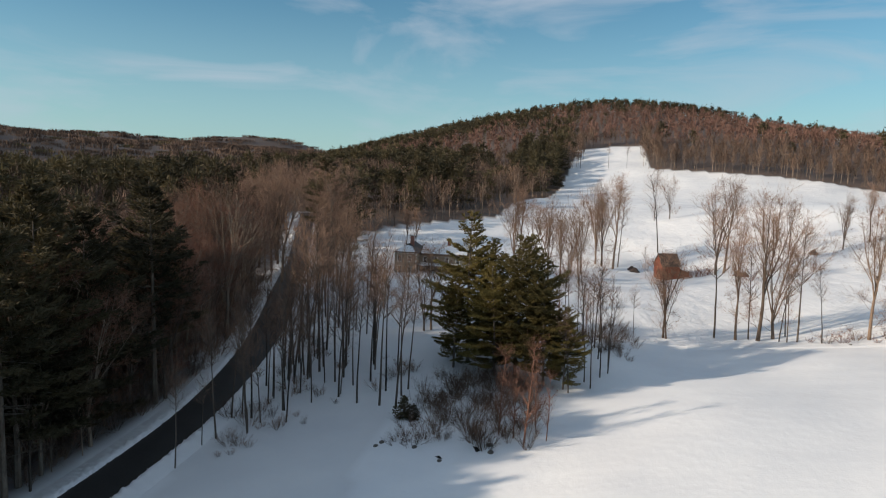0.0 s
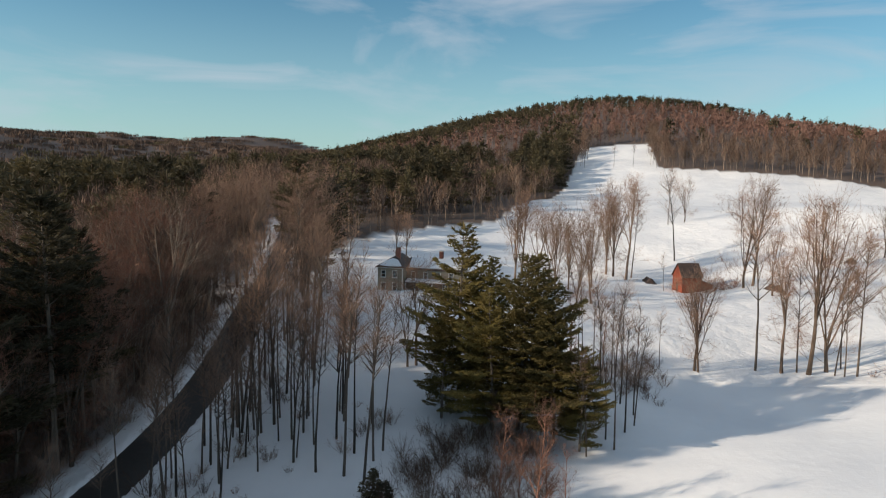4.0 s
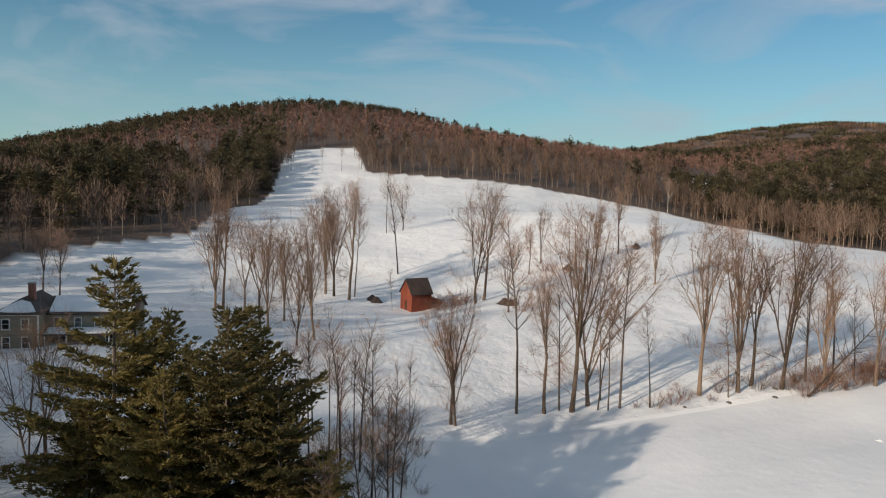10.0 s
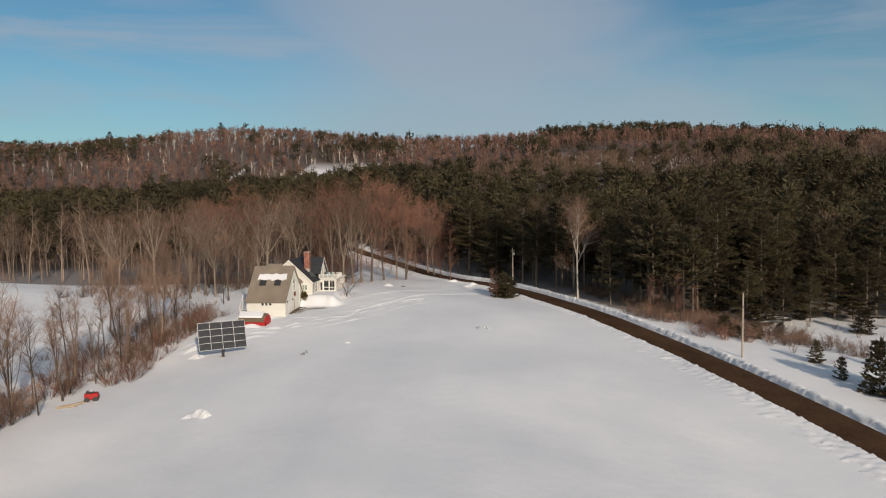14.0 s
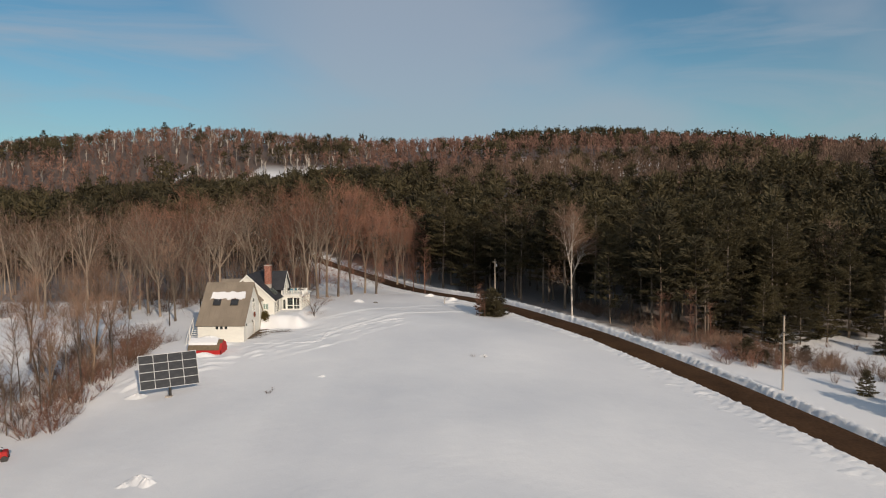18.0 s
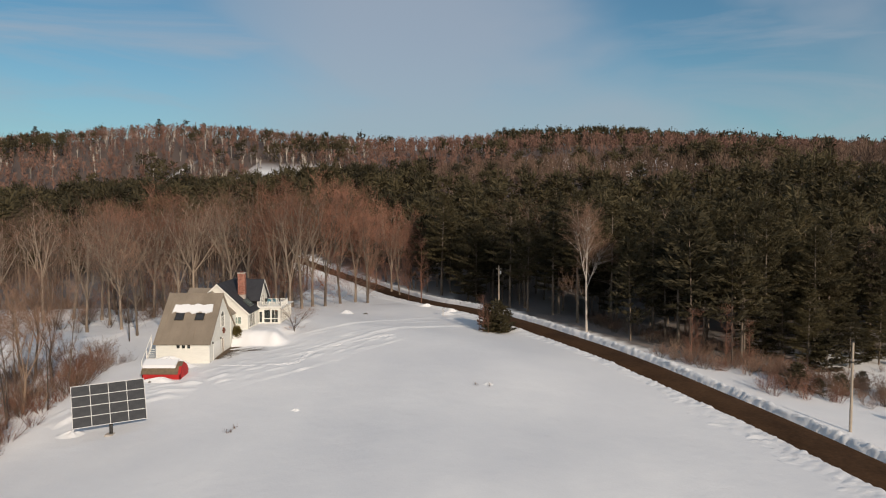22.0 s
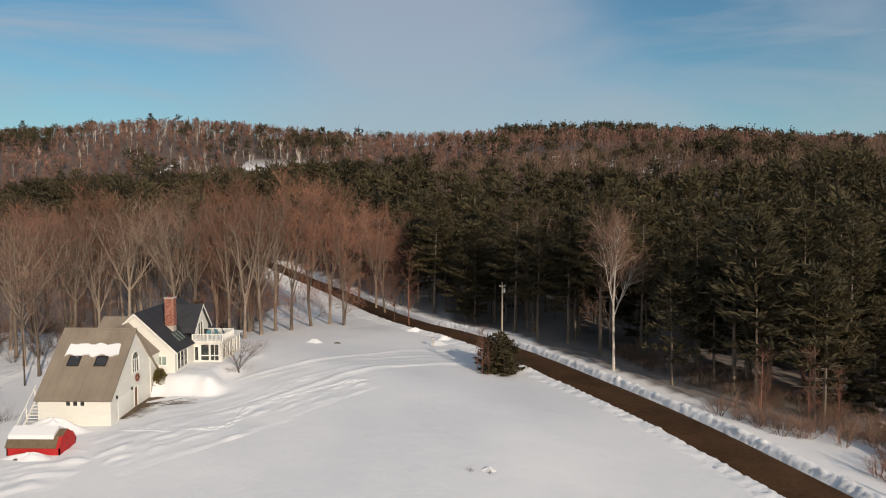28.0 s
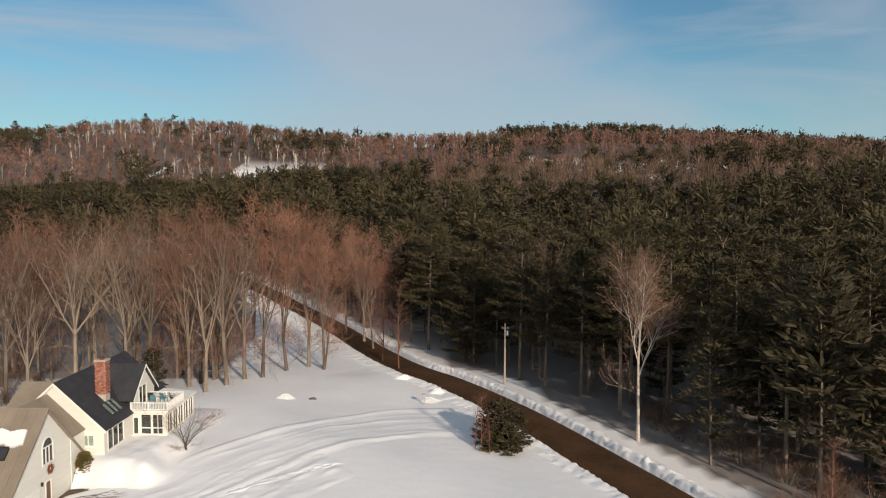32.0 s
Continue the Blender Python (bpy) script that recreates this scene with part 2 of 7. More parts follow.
def snow_material(name, woods=False):
    m = bpy.data.materials.new(name)
    m.use_nodes = True
    nt = m.node_tree
    n, l = nt.nodes, nt.links
    b = n["Principled BSDF"]
    b.inputs["Roughness"].default_value = 0.65
    b.inputs["Specular IOR Level"].default_value = 0.25
    tc = n.new("ShaderNodeTexCoord")
    big = n.new("ShaderNodeTexNoise")
    big.inputs["Scale"].default_value = 0.06
    big.inputs["Detail"].default_value = 5
    fine = n.new("ShaderNodeTexNoise")
    fine.inputs["Scale"].default_value = 0.7
    fine.inputs["Detail"].default_value = 6
    grain = n.new("ShaderNodeTexNoise")
    grain.inputs["Scale"].default_value = 5.0
    grain.inputs["Detail"].default_value = 4
    for t in (big, fine, grain):
        l.new(tc.outputs["Object"], t.inputs["Vector"])
    rp = ramp_node(nt, [(0.3, (0.70, 0.70, 0.71)), (0.65, (0.82, 0.81, 0.80))])
    l.new(big.outputs["Fac"], rp.inputs["Fac"])
    col = rp.outputs["Color"]
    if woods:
        # Brown mixed over the snow: woodland brush, and painted shade under the trees.
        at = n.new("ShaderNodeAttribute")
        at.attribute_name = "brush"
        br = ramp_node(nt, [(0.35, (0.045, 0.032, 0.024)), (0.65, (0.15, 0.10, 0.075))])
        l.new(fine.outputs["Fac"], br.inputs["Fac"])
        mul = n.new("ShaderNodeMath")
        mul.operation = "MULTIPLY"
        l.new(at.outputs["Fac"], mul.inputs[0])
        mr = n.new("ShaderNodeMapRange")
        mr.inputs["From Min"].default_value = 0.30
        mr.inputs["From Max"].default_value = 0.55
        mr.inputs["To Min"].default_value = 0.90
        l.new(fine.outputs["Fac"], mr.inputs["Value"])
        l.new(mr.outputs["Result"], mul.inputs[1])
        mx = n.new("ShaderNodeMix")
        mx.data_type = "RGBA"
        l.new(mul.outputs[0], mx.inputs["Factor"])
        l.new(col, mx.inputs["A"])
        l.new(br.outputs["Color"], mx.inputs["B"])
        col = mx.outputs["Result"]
    l.new(col, b.inputs["Base Color"])
    ad = n.new("ShaderNodeMath")
    ad.operation = "MULTIPLY_ADD"
    ad.inputs[1].default_value = 0.25
    l.new(grain.outputs["Fac"], ad.inputs[0])
    l.new(fine.outputs["Fac"], ad.inputs[2])
    bp = n.new("ShaderNodeBump")
    bp.inputs["Strength"].default_value = 0.35
    bp.inputs["Distance"].default_value = 0.16
    l.new(ad.outputs[0], bp.inputs["Height"])
    l.new(bp.outputs["Normal"], b.inputs["Normal"])
    if woods:
        rough_at = n.new("ShaderNodeAttribute")
        rough_at.attribute_name = "hummock"
        lump = n.new("ShaderNodeTexNoise")
        lump.inputs["Scale"].default_value = 0.16
        lump.inputs["Detail"].default_value = 5
        lump.inputs["Roughness"].default_value = 0.62
        l.new(tc.outputs["Object"], lump.inputs["Vector"])
        scaled = n.new("ShaderNodeMath")
        scaled.operation = "MULTIPLY"
        l.new(lump.outputs["Fac"], scaled.inputs[0])
        l.new(rough_at.outputs["Fac"], scaled.inputs[1])
        heave = n.new("ShaderNodeBump")
        heave.inputs["Strength"].default_value = 0.55
        heave.inputs["Distance"].default_value = 1.6
        l.new(scaled.outputs[0], heave.inputs["Height"])
        l.new(bp.outputs["Normal"], heave.inputs["Normal"])
        l.new(heave.outputs["Normal"], b.inputs["Normal"])
    return m


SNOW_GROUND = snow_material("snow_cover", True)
SNOW = snow_material("snow")
DIRT = material("wet_dirt_road", (0.036, 0.019, 0.010), (0.092, 0.049, 0.025), 0.25, 2.5, 0.85, 0.5, depth=0.05, spec=0.08)
ASPHALT = material("wet_asphalt", (0.018, 0.017, 0.016), (0.045, 0.042, 0.040), 0.2, 4.0, 0.5, 0.3, depth=0.02)


# ---- mesh helpers ----
def mesh_np(name, v, f, mats, mi=None, tint=None, smooth=False):
    """A mesh from arrays of corners and triangles."""
    me = bpy.data.meshes.new(name)
    v, f = np.asarray(v, np.float32), np.asarray(f, np.int32)
    me.vertices.add(len(v))
    me.vertices.foreach_set("co", v.ravel())
    me.loops.add(f.size)
    me.loops.foreach_set("vertex_index", f.ravel())
    me.polygons.add(len(f))
    me.polygons.foreach_set("loop_start", np.arange(0, f.size, f.shape[1], dtype=np.int32))
    me.polygons.foreach_set("loop_total", np.full(len(f), f.shape[1], np.int32))
    for m in mats:
        me.materials.append(m)
    if mi is not None:
        me.polygons.foreach_set("material_index", np.asarray(mi, np.int32))
    me.polygons.foreach_set("use_smooth", np.full(len(f), smooth))
    if tint is not None:
        a = me.attributes.new("tint", "FLOAT", "POINT")
        a.data.foreach_set("value", np.asarray(tint, np.float32))
    me.update()
    return me


def part(name, bm, mat, parent, label=""):
    """Links a bmesh or a mesh as one part under a thing or a part."""
    me = bm
    if isinstance(bm, bmesh.types.BMesh):
        me = bpy.data.meshes.new(name)
        bm.to_mesh(me)
        bm.free()
        me.materials.append(mat)
    ob = new(name, me)
    ob.parent = parent
    if label:
        ob["label"] = label
    return ob


# ---- the lie of the land: x, y, breadth, rise ----
SWELLS = [
    (-20, -35, 30, -3.7), (-45, -30, 26, -0.1), (-80, -42, 35, 6.7), (-64, 12, 30, -7.3),
    (-62, 55, 35, -6.2), (-105, 25, 35, 6.2), (-40, 105, 35, -3.7), (-32, 145, 30, 1.9),
    (5, 150, 35, 1.5), (38, 105, 35, 0.2), (0, 65, 40, 0.1), (10, 5, 45, -2.4),
    (-140, 10, 50, -16.2), (-200, 105, 45, 12.4), (4, 116, 13, 0.8), (-136, 23, 9, -1.4),
]
KNOLLS = [
    (-140, 100, 70, -10.5), (-110, -110, 80, -13.2), (60, -60, 100, -17.8), (-20, 230, 80, -12.3),
    (-80, 200, 70, -3.9), (110, 180, 100, -16.3), (-220, 60, 80, -6.1), (-380, -10, 90, -19.4),
    (-390, 150, 100, -5.3), (-250, 230, 110, -25.6), (-520, 30, 110, 7.0), (-620, 150, 130, 2.0),
    (-1080, 130, 170, 32.7), (-320, 880, 170, 58.9), (80, 560, 180, -6.6),
]
HILLS = [
    (-950, 0, 220, 54.2), (-700, -200, 220, 11.0), (-500, -500, 350, -55.2), (-300, 600, 250, -50.1),
    (120, 850, 220, 47.2), (600, 800, 300, -1.1), (-700, 900, 300, 35.8), (-1250, 1150, 300, 109.3),
    (-1700, 900, 300, 43.4), (-3200, -600, 350, -62.9), (-902, -1148, 230, 77.5), (-1205, -1054, 160, 11.3),
    (-2269, -1721, 190, 55.8), (-2639, -1408, 200, 85.2), (-2888, -1228, 170, 50.3), (-1800, -1812, 300, 60.3), (-1549, -1001, 200, 24.0),
    (-900, -900, 350, -55.9), (-1400, -700, 400, 8.7), (0, -300, 300, -25.3),
    (300, 0, 250, -45.9), (-1300, 400, 350, -26.9),
]
BASE = 70.91
LAND = np.array(SWELLS + KNOLLS + HILLS, float)


def height(x, y):
    x, y = np.asarray(x, float), np.asarray(y, float)
    z = np.full(x.shape, BASE)
    for cx, cy, r, h in LAND:
        z = z + h * np.exp(-((x - cx) ** 2 + (y - cy) ** 2) / (2 * r * r))
    return z


def ripple(x, y):
    """Wind drifts on the open snow, none beside the roads."""
    x, y = np.asarray(x, float), np.asarray(y, float)
    still = np.clip((np.minimum(away(DIRT_LINE, x, y), away(TAR_LINE, x, y)) - 4.5) / 14.0, 0, 1)
    broad = 0.30 * np.sin(0.085 * x + 0.11 * y + 1.7 * np.sin(0.043 * y)) + 0.22 * np.sin(0.16 * y - 0.06 * x + 1.9 * np.sin(0.05 * x))
    return still * (broad + 0.07 * np.sin(0.35 * x + 0.22 * y + 2.0 * np.sin(0.09 * y)) + 0.04 * np.sin(0.8 * x + 0.5 * y) * np.sin(0.5 * y - 0.3 * x))


def inside(poly, x, y):
    x, y = np.asarray(x, float), np.asarray(y, float)
    hit = np.zeros(x.shape, bool)
    for (ax, ay), (bx, by) in zip(poly, poly[1:] + poly[:1]):
        cross = ((ay > y) != (by > y)) & (x < (bx - ax) * (y - ay) / (by - ay + 1e-9) + ax)
        hit ^= cross
    return hit


def away(line, x, y):
    """Distance from a polyline."""
    x, y = np.asarray(x, float), np.asarray(y, float)
    best = np.full(x.shape, 1e9)
    for (ax, ay), (bx, by) in zip(line, line[1:]):
        dx, dy = bx - ax, by - ay
        s = np.clip(((x - ax) * dx + (y - ay) * dy) / (dx * dx + dy * dy), 0, 1)
        best = np.minimum(best, np.hypot(x - ax - s * dx, y - ay - s * dy))
    return best


def smooth_line(pts, step=2.0):
    """Evenly spaced points on a Catmull-Rom curve."""
    p = np.array([2 * np.array(pts[0]) - pts[1], *pts, 2 * np.array(pts[-1]) - pts[-2]], float)
    out_pts = []
    for a, b, c, d in zip(p, p[1:], p[2:], p[3:]):
        k = max(2, int(np.hypot(*(c - b)) / step))
        for s in np.arange(k) / k:
            out_pts.append(0.5 * (2 * b + (c - a) * s + (2 * a - 5 * b + 4 * c - d) * s * s + (3 * b - a - 3 * c + d) * s ** 3))
    out_pts.append(p[-2])
    return np.array(out_pts)


DIRT_LINE = [(-135, 330), (-95, 295), (-60, 259), (-43, 238), (-27, 215), (-11, 183), (-3, 171), (6, 155), (13, 140.5), (19, 128), (25, 114), (30.5, 101), (40, 75), (52, 40), (64, 0), (78, -50)]
TAR_LINE = [(-190, -112), (-120, -86), (-90, -74), (-60, -64), (-38, -58), (-15, -55), (6, -54), (40, -53), (78, -50), (130, -46), (260, -30)]
OPEN_FIELD = [(-60, 4), (-62, 20), (-60, 45), (-57, 70), (-47, 90), (-48, 112), (-50, 150), (-36, 168), (-12, 175), (3, 158), (28, 106), (45, 62), (64, 0), (40, -20), (0, -28), (-14, -27), (-22, -6), (-40, 2)]
HILL_FIELD = [(-55, 2), (-62, -22), (-66, -48), (-95, -66), (-150, -80), (-176, -70), (-205, -36), (-300, -28), (-380, -18), (-455, -12), (-520, -8), (-530, 45), (-446, 46), (-424, 96), (-408, 130), (-376, 166), (-342, 194), (-280, 220), (-190, 196), (-130, 172), (-75, 170), (-52, 160), (-50, 110), (-60, 80)]
HEDGE = [(-80, 0), (-80, 164), (-40, 166), (-40, 60), (-52, 0)]
VERGE = [(-12, 188), (2, 180), (9, 173), (11, 162), (22, 144), (29, 131), (36, 128), (46, 135), (54, 142), (64, 147), (80, 147), (112, 140), (114, 90), (106, 40), (94, 0), (66, 20), (10, 140)]
SLOPE = [(-36, 167), (-22, 172), (-12, 186), (-18, 191), (-33, 213), (-48, 237), (-58, 256), (-62, 256), (-50, 232), (-41, 205), (-39, 180)]
GLADES = [[(-228, 740), (-205, 700), (-172, 640), (-165, 596), (-122, 600), (-116, 684), (-135, 714)], [(-392, 700), (-356, 702), (-354, 714), (-390, 715)], [(-290, 700), (-262, 690), (-252, 716), (-284, 722)], [(-385, 250), (-400, 300), (-475, 342), (-458, 272)], [(-400, 368), (-452, 480), (-525, 522), (-468, 385)], [(52, 572), (112, 566), (116, 645), (60, 650)], [(104, 515), (164, 510), (168, 585), (110, 590)], [(58, 118), (100, 108), (125, 150), (80, 150)]]


def wooded(x, y):
    """1 in the woods, 0 on fields, glades and roads."""
    w = ~(inside(OPEN_FIELD, x, y) | inside(HILL_FIELD, x, y))
    for g in GLADES:
        w &= ~inside(g, x, y)
    w &= ~inside(HEDGE, x, y) & ~inside(VERGE, x, y) & ~inside(SLOPE, x, y)
    return w & (away(DIRT_LINE, x, y) > 6.5) & (away(TAR_LINE, x, y) > 6.0)


def axis(far_lo, lo, hi, far_hi, fine, mid, reach):
    """Grid lines: fine in the middle, coarser on both sides, wide to the horizon."""
    core = list(np.arange(far_lo, lo, mid)) + list(np.arange(lo, hi, fine)) + list(np.arange(hi, far_hi, mid))
    step, a, b = mid, core[0], core[-1]
    left, right = [], []
    while a > -reach or b < reach:
        step = min(step * 1.12, 90)
        if a > -reach:
            a -= step
            left.append(a)
        if b < reach:
            b += step
            right.append(b)
    return np.array(left[::-1] + core + right)


# ---- ground: one sheet to the horizon ----
gx, gy = axis(-560, -70, 50, 120, 1.5, 5.0, 4600), axis(-130, -60, 190, 330, 1.5, 4.5, 4600)
GX, GY = np.meshgrid(gx, gy)
open_snow = np.where(wooded(GX, GY), 0.35, 1.0)
GZ = height(GX, GY) + ripple(GX, GY) * open_snow
cut = np.minimum(away(DIRT_LINE, GX, GY), away(TAR_LINE, GX, GY))
GZ -= 0.35 * np.clip((4.6 - cut) / 1.5, 0, 1)
nx, ny = len(gx), len(gy)
idx = np.arange(nx * ny).reshape(ny, nx)
quads = np.stack([idx[:-1, :-1], idx[:-1, 1:], idx[1:, 1:], idx[1:, :-1]], -1).reshape(-1, 4)
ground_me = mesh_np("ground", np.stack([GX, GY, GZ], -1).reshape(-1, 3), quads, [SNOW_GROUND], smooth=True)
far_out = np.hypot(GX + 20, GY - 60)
# Browner floor: brush far off, and near woods' shade put into the snow colour.
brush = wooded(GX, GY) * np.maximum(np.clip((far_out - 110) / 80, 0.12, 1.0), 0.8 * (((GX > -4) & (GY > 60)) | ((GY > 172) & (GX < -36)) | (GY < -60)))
brush_shade_at = ground_me.attributes.new("brush", "FLOAT", "POINT")
brush_shade_at.data.foreach_set("value", brush.ravel().astype(np.float32))
hummock = (inside(HILL_FIELD, GX, GY) & (GX < -60)) * np.clip((GX + 520) / 60, 0.3, 1.0)
hm_at = ground_me.attributes.new("hummock", "FLOAT", "POINT")
hm_at.data.foreach_set("value", hummock.ravel().astype(np.float32))
ground = tagged(new("ground", ground_me), "rolling snow-covered fields and wooded winter hills", "ground", kind="structure")


def land(x, y):
    """Height of the snow at a single place."""
    return float(height(x, y) + ripple(x, y) * (0.35 if wooded(x, y) else 1.0))


def ribbon(line, profile, lump=0.0, seed=1, lift=0.0, step=1.6):
    """A strip along a line; profile: offsets across and heights above the land."""
    p = smooth_line(line, step)
    d = np.gradient(p, axis=0)
    d /= np.linalg.norm(d, axis=1)[:, None]
    nrm = np.stack([-d[:, 1], d[:, 0]], 1)
    rng = np.random.default_rng(seed)
    v = []
    for off, up in profile:
        q = p + nrm * (off + rng.normal(0, lump * 0.7, len(p)) * (1 if up > 0.1 else 0))[:, None]
        r = rng.normal(0, lump, len(p)) * (1 if up > 0.1 else 0)
        v.append(np.c_[q, height(p[:, 0], p[:, 1]) + lift + up + r])
    v = np.stack(v, 1)
    k, m = v.shape[:2]
    i = np.arange(k * m).reshape(k, m)
    f = np.stack([i[:-1, :-1], i[1:, :-1], i[1:, 1:], i[:-1, 1:]], -1).reshape(-1, 4)
    return v.reshape(-1, 3), f


v, f = ribbon(DIRT_LINE, [(-3.1, 0.02), (-2.4, 0.06), (-1.0, 0.11), (0, 0.14), (1.0, 0.11), (2.4, 0.06), (3.1, 0.02)])
tagged(new("dirt_road", mesh_np("dirt_road", v, f, [DIRT], smooth=True)), "wet brown dirt road between ploughed snow banks", "road", kind="structure")
v, f = ribbon(TAR_LINE, [(-2.9, 0.02), (-1.2, 0.09), (0, 0.12), (1.2, 0.09), (2.9, 0.02)])
tagged(new("tarred_road", mesh_np("tarred_road", v, f, [ASPHALT], smooth=True)), "dark wet tarred road through bare woods", "road", kind="structure")
for line, reach, tall, s in ((DIRT_LINE, 3.05, 0.8, 3), (TAR_LINE, 2.85, 0.35, 5)):
    for side in (-1, 1):
        near_bank = line is DIRT_LINE and side < 0
        rows_of = ((-0.15, 0.02), (0.1, 0.45), (0.4, 0.55), (0.8, 0.42), (1.2, 0.40), (1.6, 0.34), (2.0, 0.32), (2.5, 0.26), (3.0, 0.24), (3.5, 0.2), (4.0, 0.14), (4.6, -0.5)) if near_bank else None
        prof = [(side * (reach + a), b * tall) for a, b in rows_of or ((-0.15, 0.02), (0.02, 0.4), (0.16, 0.75), (0.36, 1.05), (0.62, 1.08), (0.95, 0.9), (1.4, 0.62), (1.9, 0.34), (2.6, 0.10), (3.2, -0.5))]
        if side < 0:
            prof = prof[::-1]
        v, f = ribbon(line, prof, 0.075 if near_bank else 0.10, s + side, 0.0, 0.33)
        tagged(new("snow_bank", mesh_np("snow_bank", v, f, [SNOW], smooth=True)), "lumpy ploughed snow bank along the road edge", "snow bank", kind="structure")


# ---- trees ----
class Build:
    """Gathers tapering limbs as triangles."""

    def __init__(self, seed):
        self.v, self.f, self.m, self.k, self.r = [], [], [], 0, np.random.default_rng(seed)

    def tube(self, pts, radii, sides, mat):
        pts = np.asarray(pts, float)
        n = len(pts)
        d = np.gradient(pts, axis=0)
        d /= np.linalg.norm(d, axis=1)[:, None] + 1e-9
        ref = np.where(np.abs(d[:, 2:3]) > 0.9, [[1.0, 0, 0]], [[0, 0, 1.0]])
        a = np.cross(d, ref)
        a /= np.linalg.norm(a, axis=1)[:, None] + 1e-9
        b = np.cross(d, a)
        ang = np.arange(sides) * 2 * math.pi / sides
        rings = pts[:, None] + np.asarray(radii)[:, None, None] * (np.cos(ang)[None, :, None] * a[:, None] + np.sin(ang)[None, :, None] * b[:, None])
        tip = radii[-1] <= 0
        rings = rings[: n - 1] if tip else rings
        q = len(rings)
        base = self.k
        self.v.append(rings.reshape(-1, 3))
        self.k += q * sides
        i = base + np.arange(q * sides).reshape(q, sides)
        j = np.roll(i, -1, 1)
        if q > 1:
            quad = np.stack([i[:-1], j[:-1], j[1:], i[1:]], -1).reshape(-1, 4)
            self.f.append(np.concatenate([quad[:, [0, 1, 2]], quad[:, [0, 2, 3]]]))
            self.m.append(np.full(2 * len(quad), mat))
        if tip:
            self.v.append(pts[-1:])
            self.f.append(np.stack([i[-1], j[-1], np.full(sides, self.k)], -1))
            self.m.append(np.full(sides, mat))
            self.k += 1

    def spikes(self, at, to, width, mat):
        """Many thin three-sided twigs at once: bases, tips and base widths."""
        at, to = np.asarray(at, float), np.asarray(to, float)
        n = len(at)
        d = to - at
        d /= np.linalg.norm(d, axis=1)[:, None] + 1e-9
        a = np.cross(d, self.r.normal(size=(n, 3)))
        a /= np.linalg.norm(a, axis=1)[:, None] + 1e-9
        b = np.cross(d, a)
        w = np.broadcast_to(width, (n,))[:, None]
        p = np.stack([at + w * a, at + w * (-0.5 * a + 0.87 * b), at + w * (-0.5 * a - 0.87 * b), to], 1)
        self.v.append(p.reshape(-1, 3))
        i = self.k + 4 * np.arange(n)[:, None]
        self.f.append(np.concatenate([i + [0, 1, 3], i + [1, 2, 3], i + [2, 0, 3]]))
        self.m.append(np.full(3 * n, mat))
        self.k += 4 * n

    def blades(self, at, to, width, mat, face=None):
        """Thin single leaves or sprays of twigs: narrow at the base, tapering to the tip, turned to face outwards if asked."""
        at, to = np.asarray(at, float), np.asarray(to, float)
        n = len(at)
        d = to - at
        a = np.cross(d, self.r.normal(size=(n, 3)) * (1.0 if face is None else 0.35) + (0.0 if face is None else np.asarray(face)))
        a /= np.linalg.norm(a, axis=1)[:, None] + 1e-9
        w = np.broadcast_to(width, (n,))[:, None]
        mid = at + 0.45 * d
        p = np.stack([at, mid + w * a, to, mid - w * a], 1)
        self.v.append(p.reshape(-1, 3))
        i = self.k + 4 * np.arange(n)[:, None]
        self.f.append(np.concatenate([i + [0, 1, 2], i + [0, 2, 3]]))
        self.m.append(np.full(2 * n, mat))
        self.k += 4 * n

    def arrays(self):
        return np.concatenate(self.v), np.concatenate(self.f), np.concatenate(self.m)


def limb_path(r, start, way, length, bend=0.12, rise=0.1, n=5):
    pts, d = [np.array(start, float)], np.array(way, float)
    for _ in range(n - 1):
        d = d + r.normal(0, bend, 3) + [0, 0, rise]
        d /= np.linalg.norm(d)
        pts.append(pts[-1] + d * length / (n - 1))
    return np.array(pts)


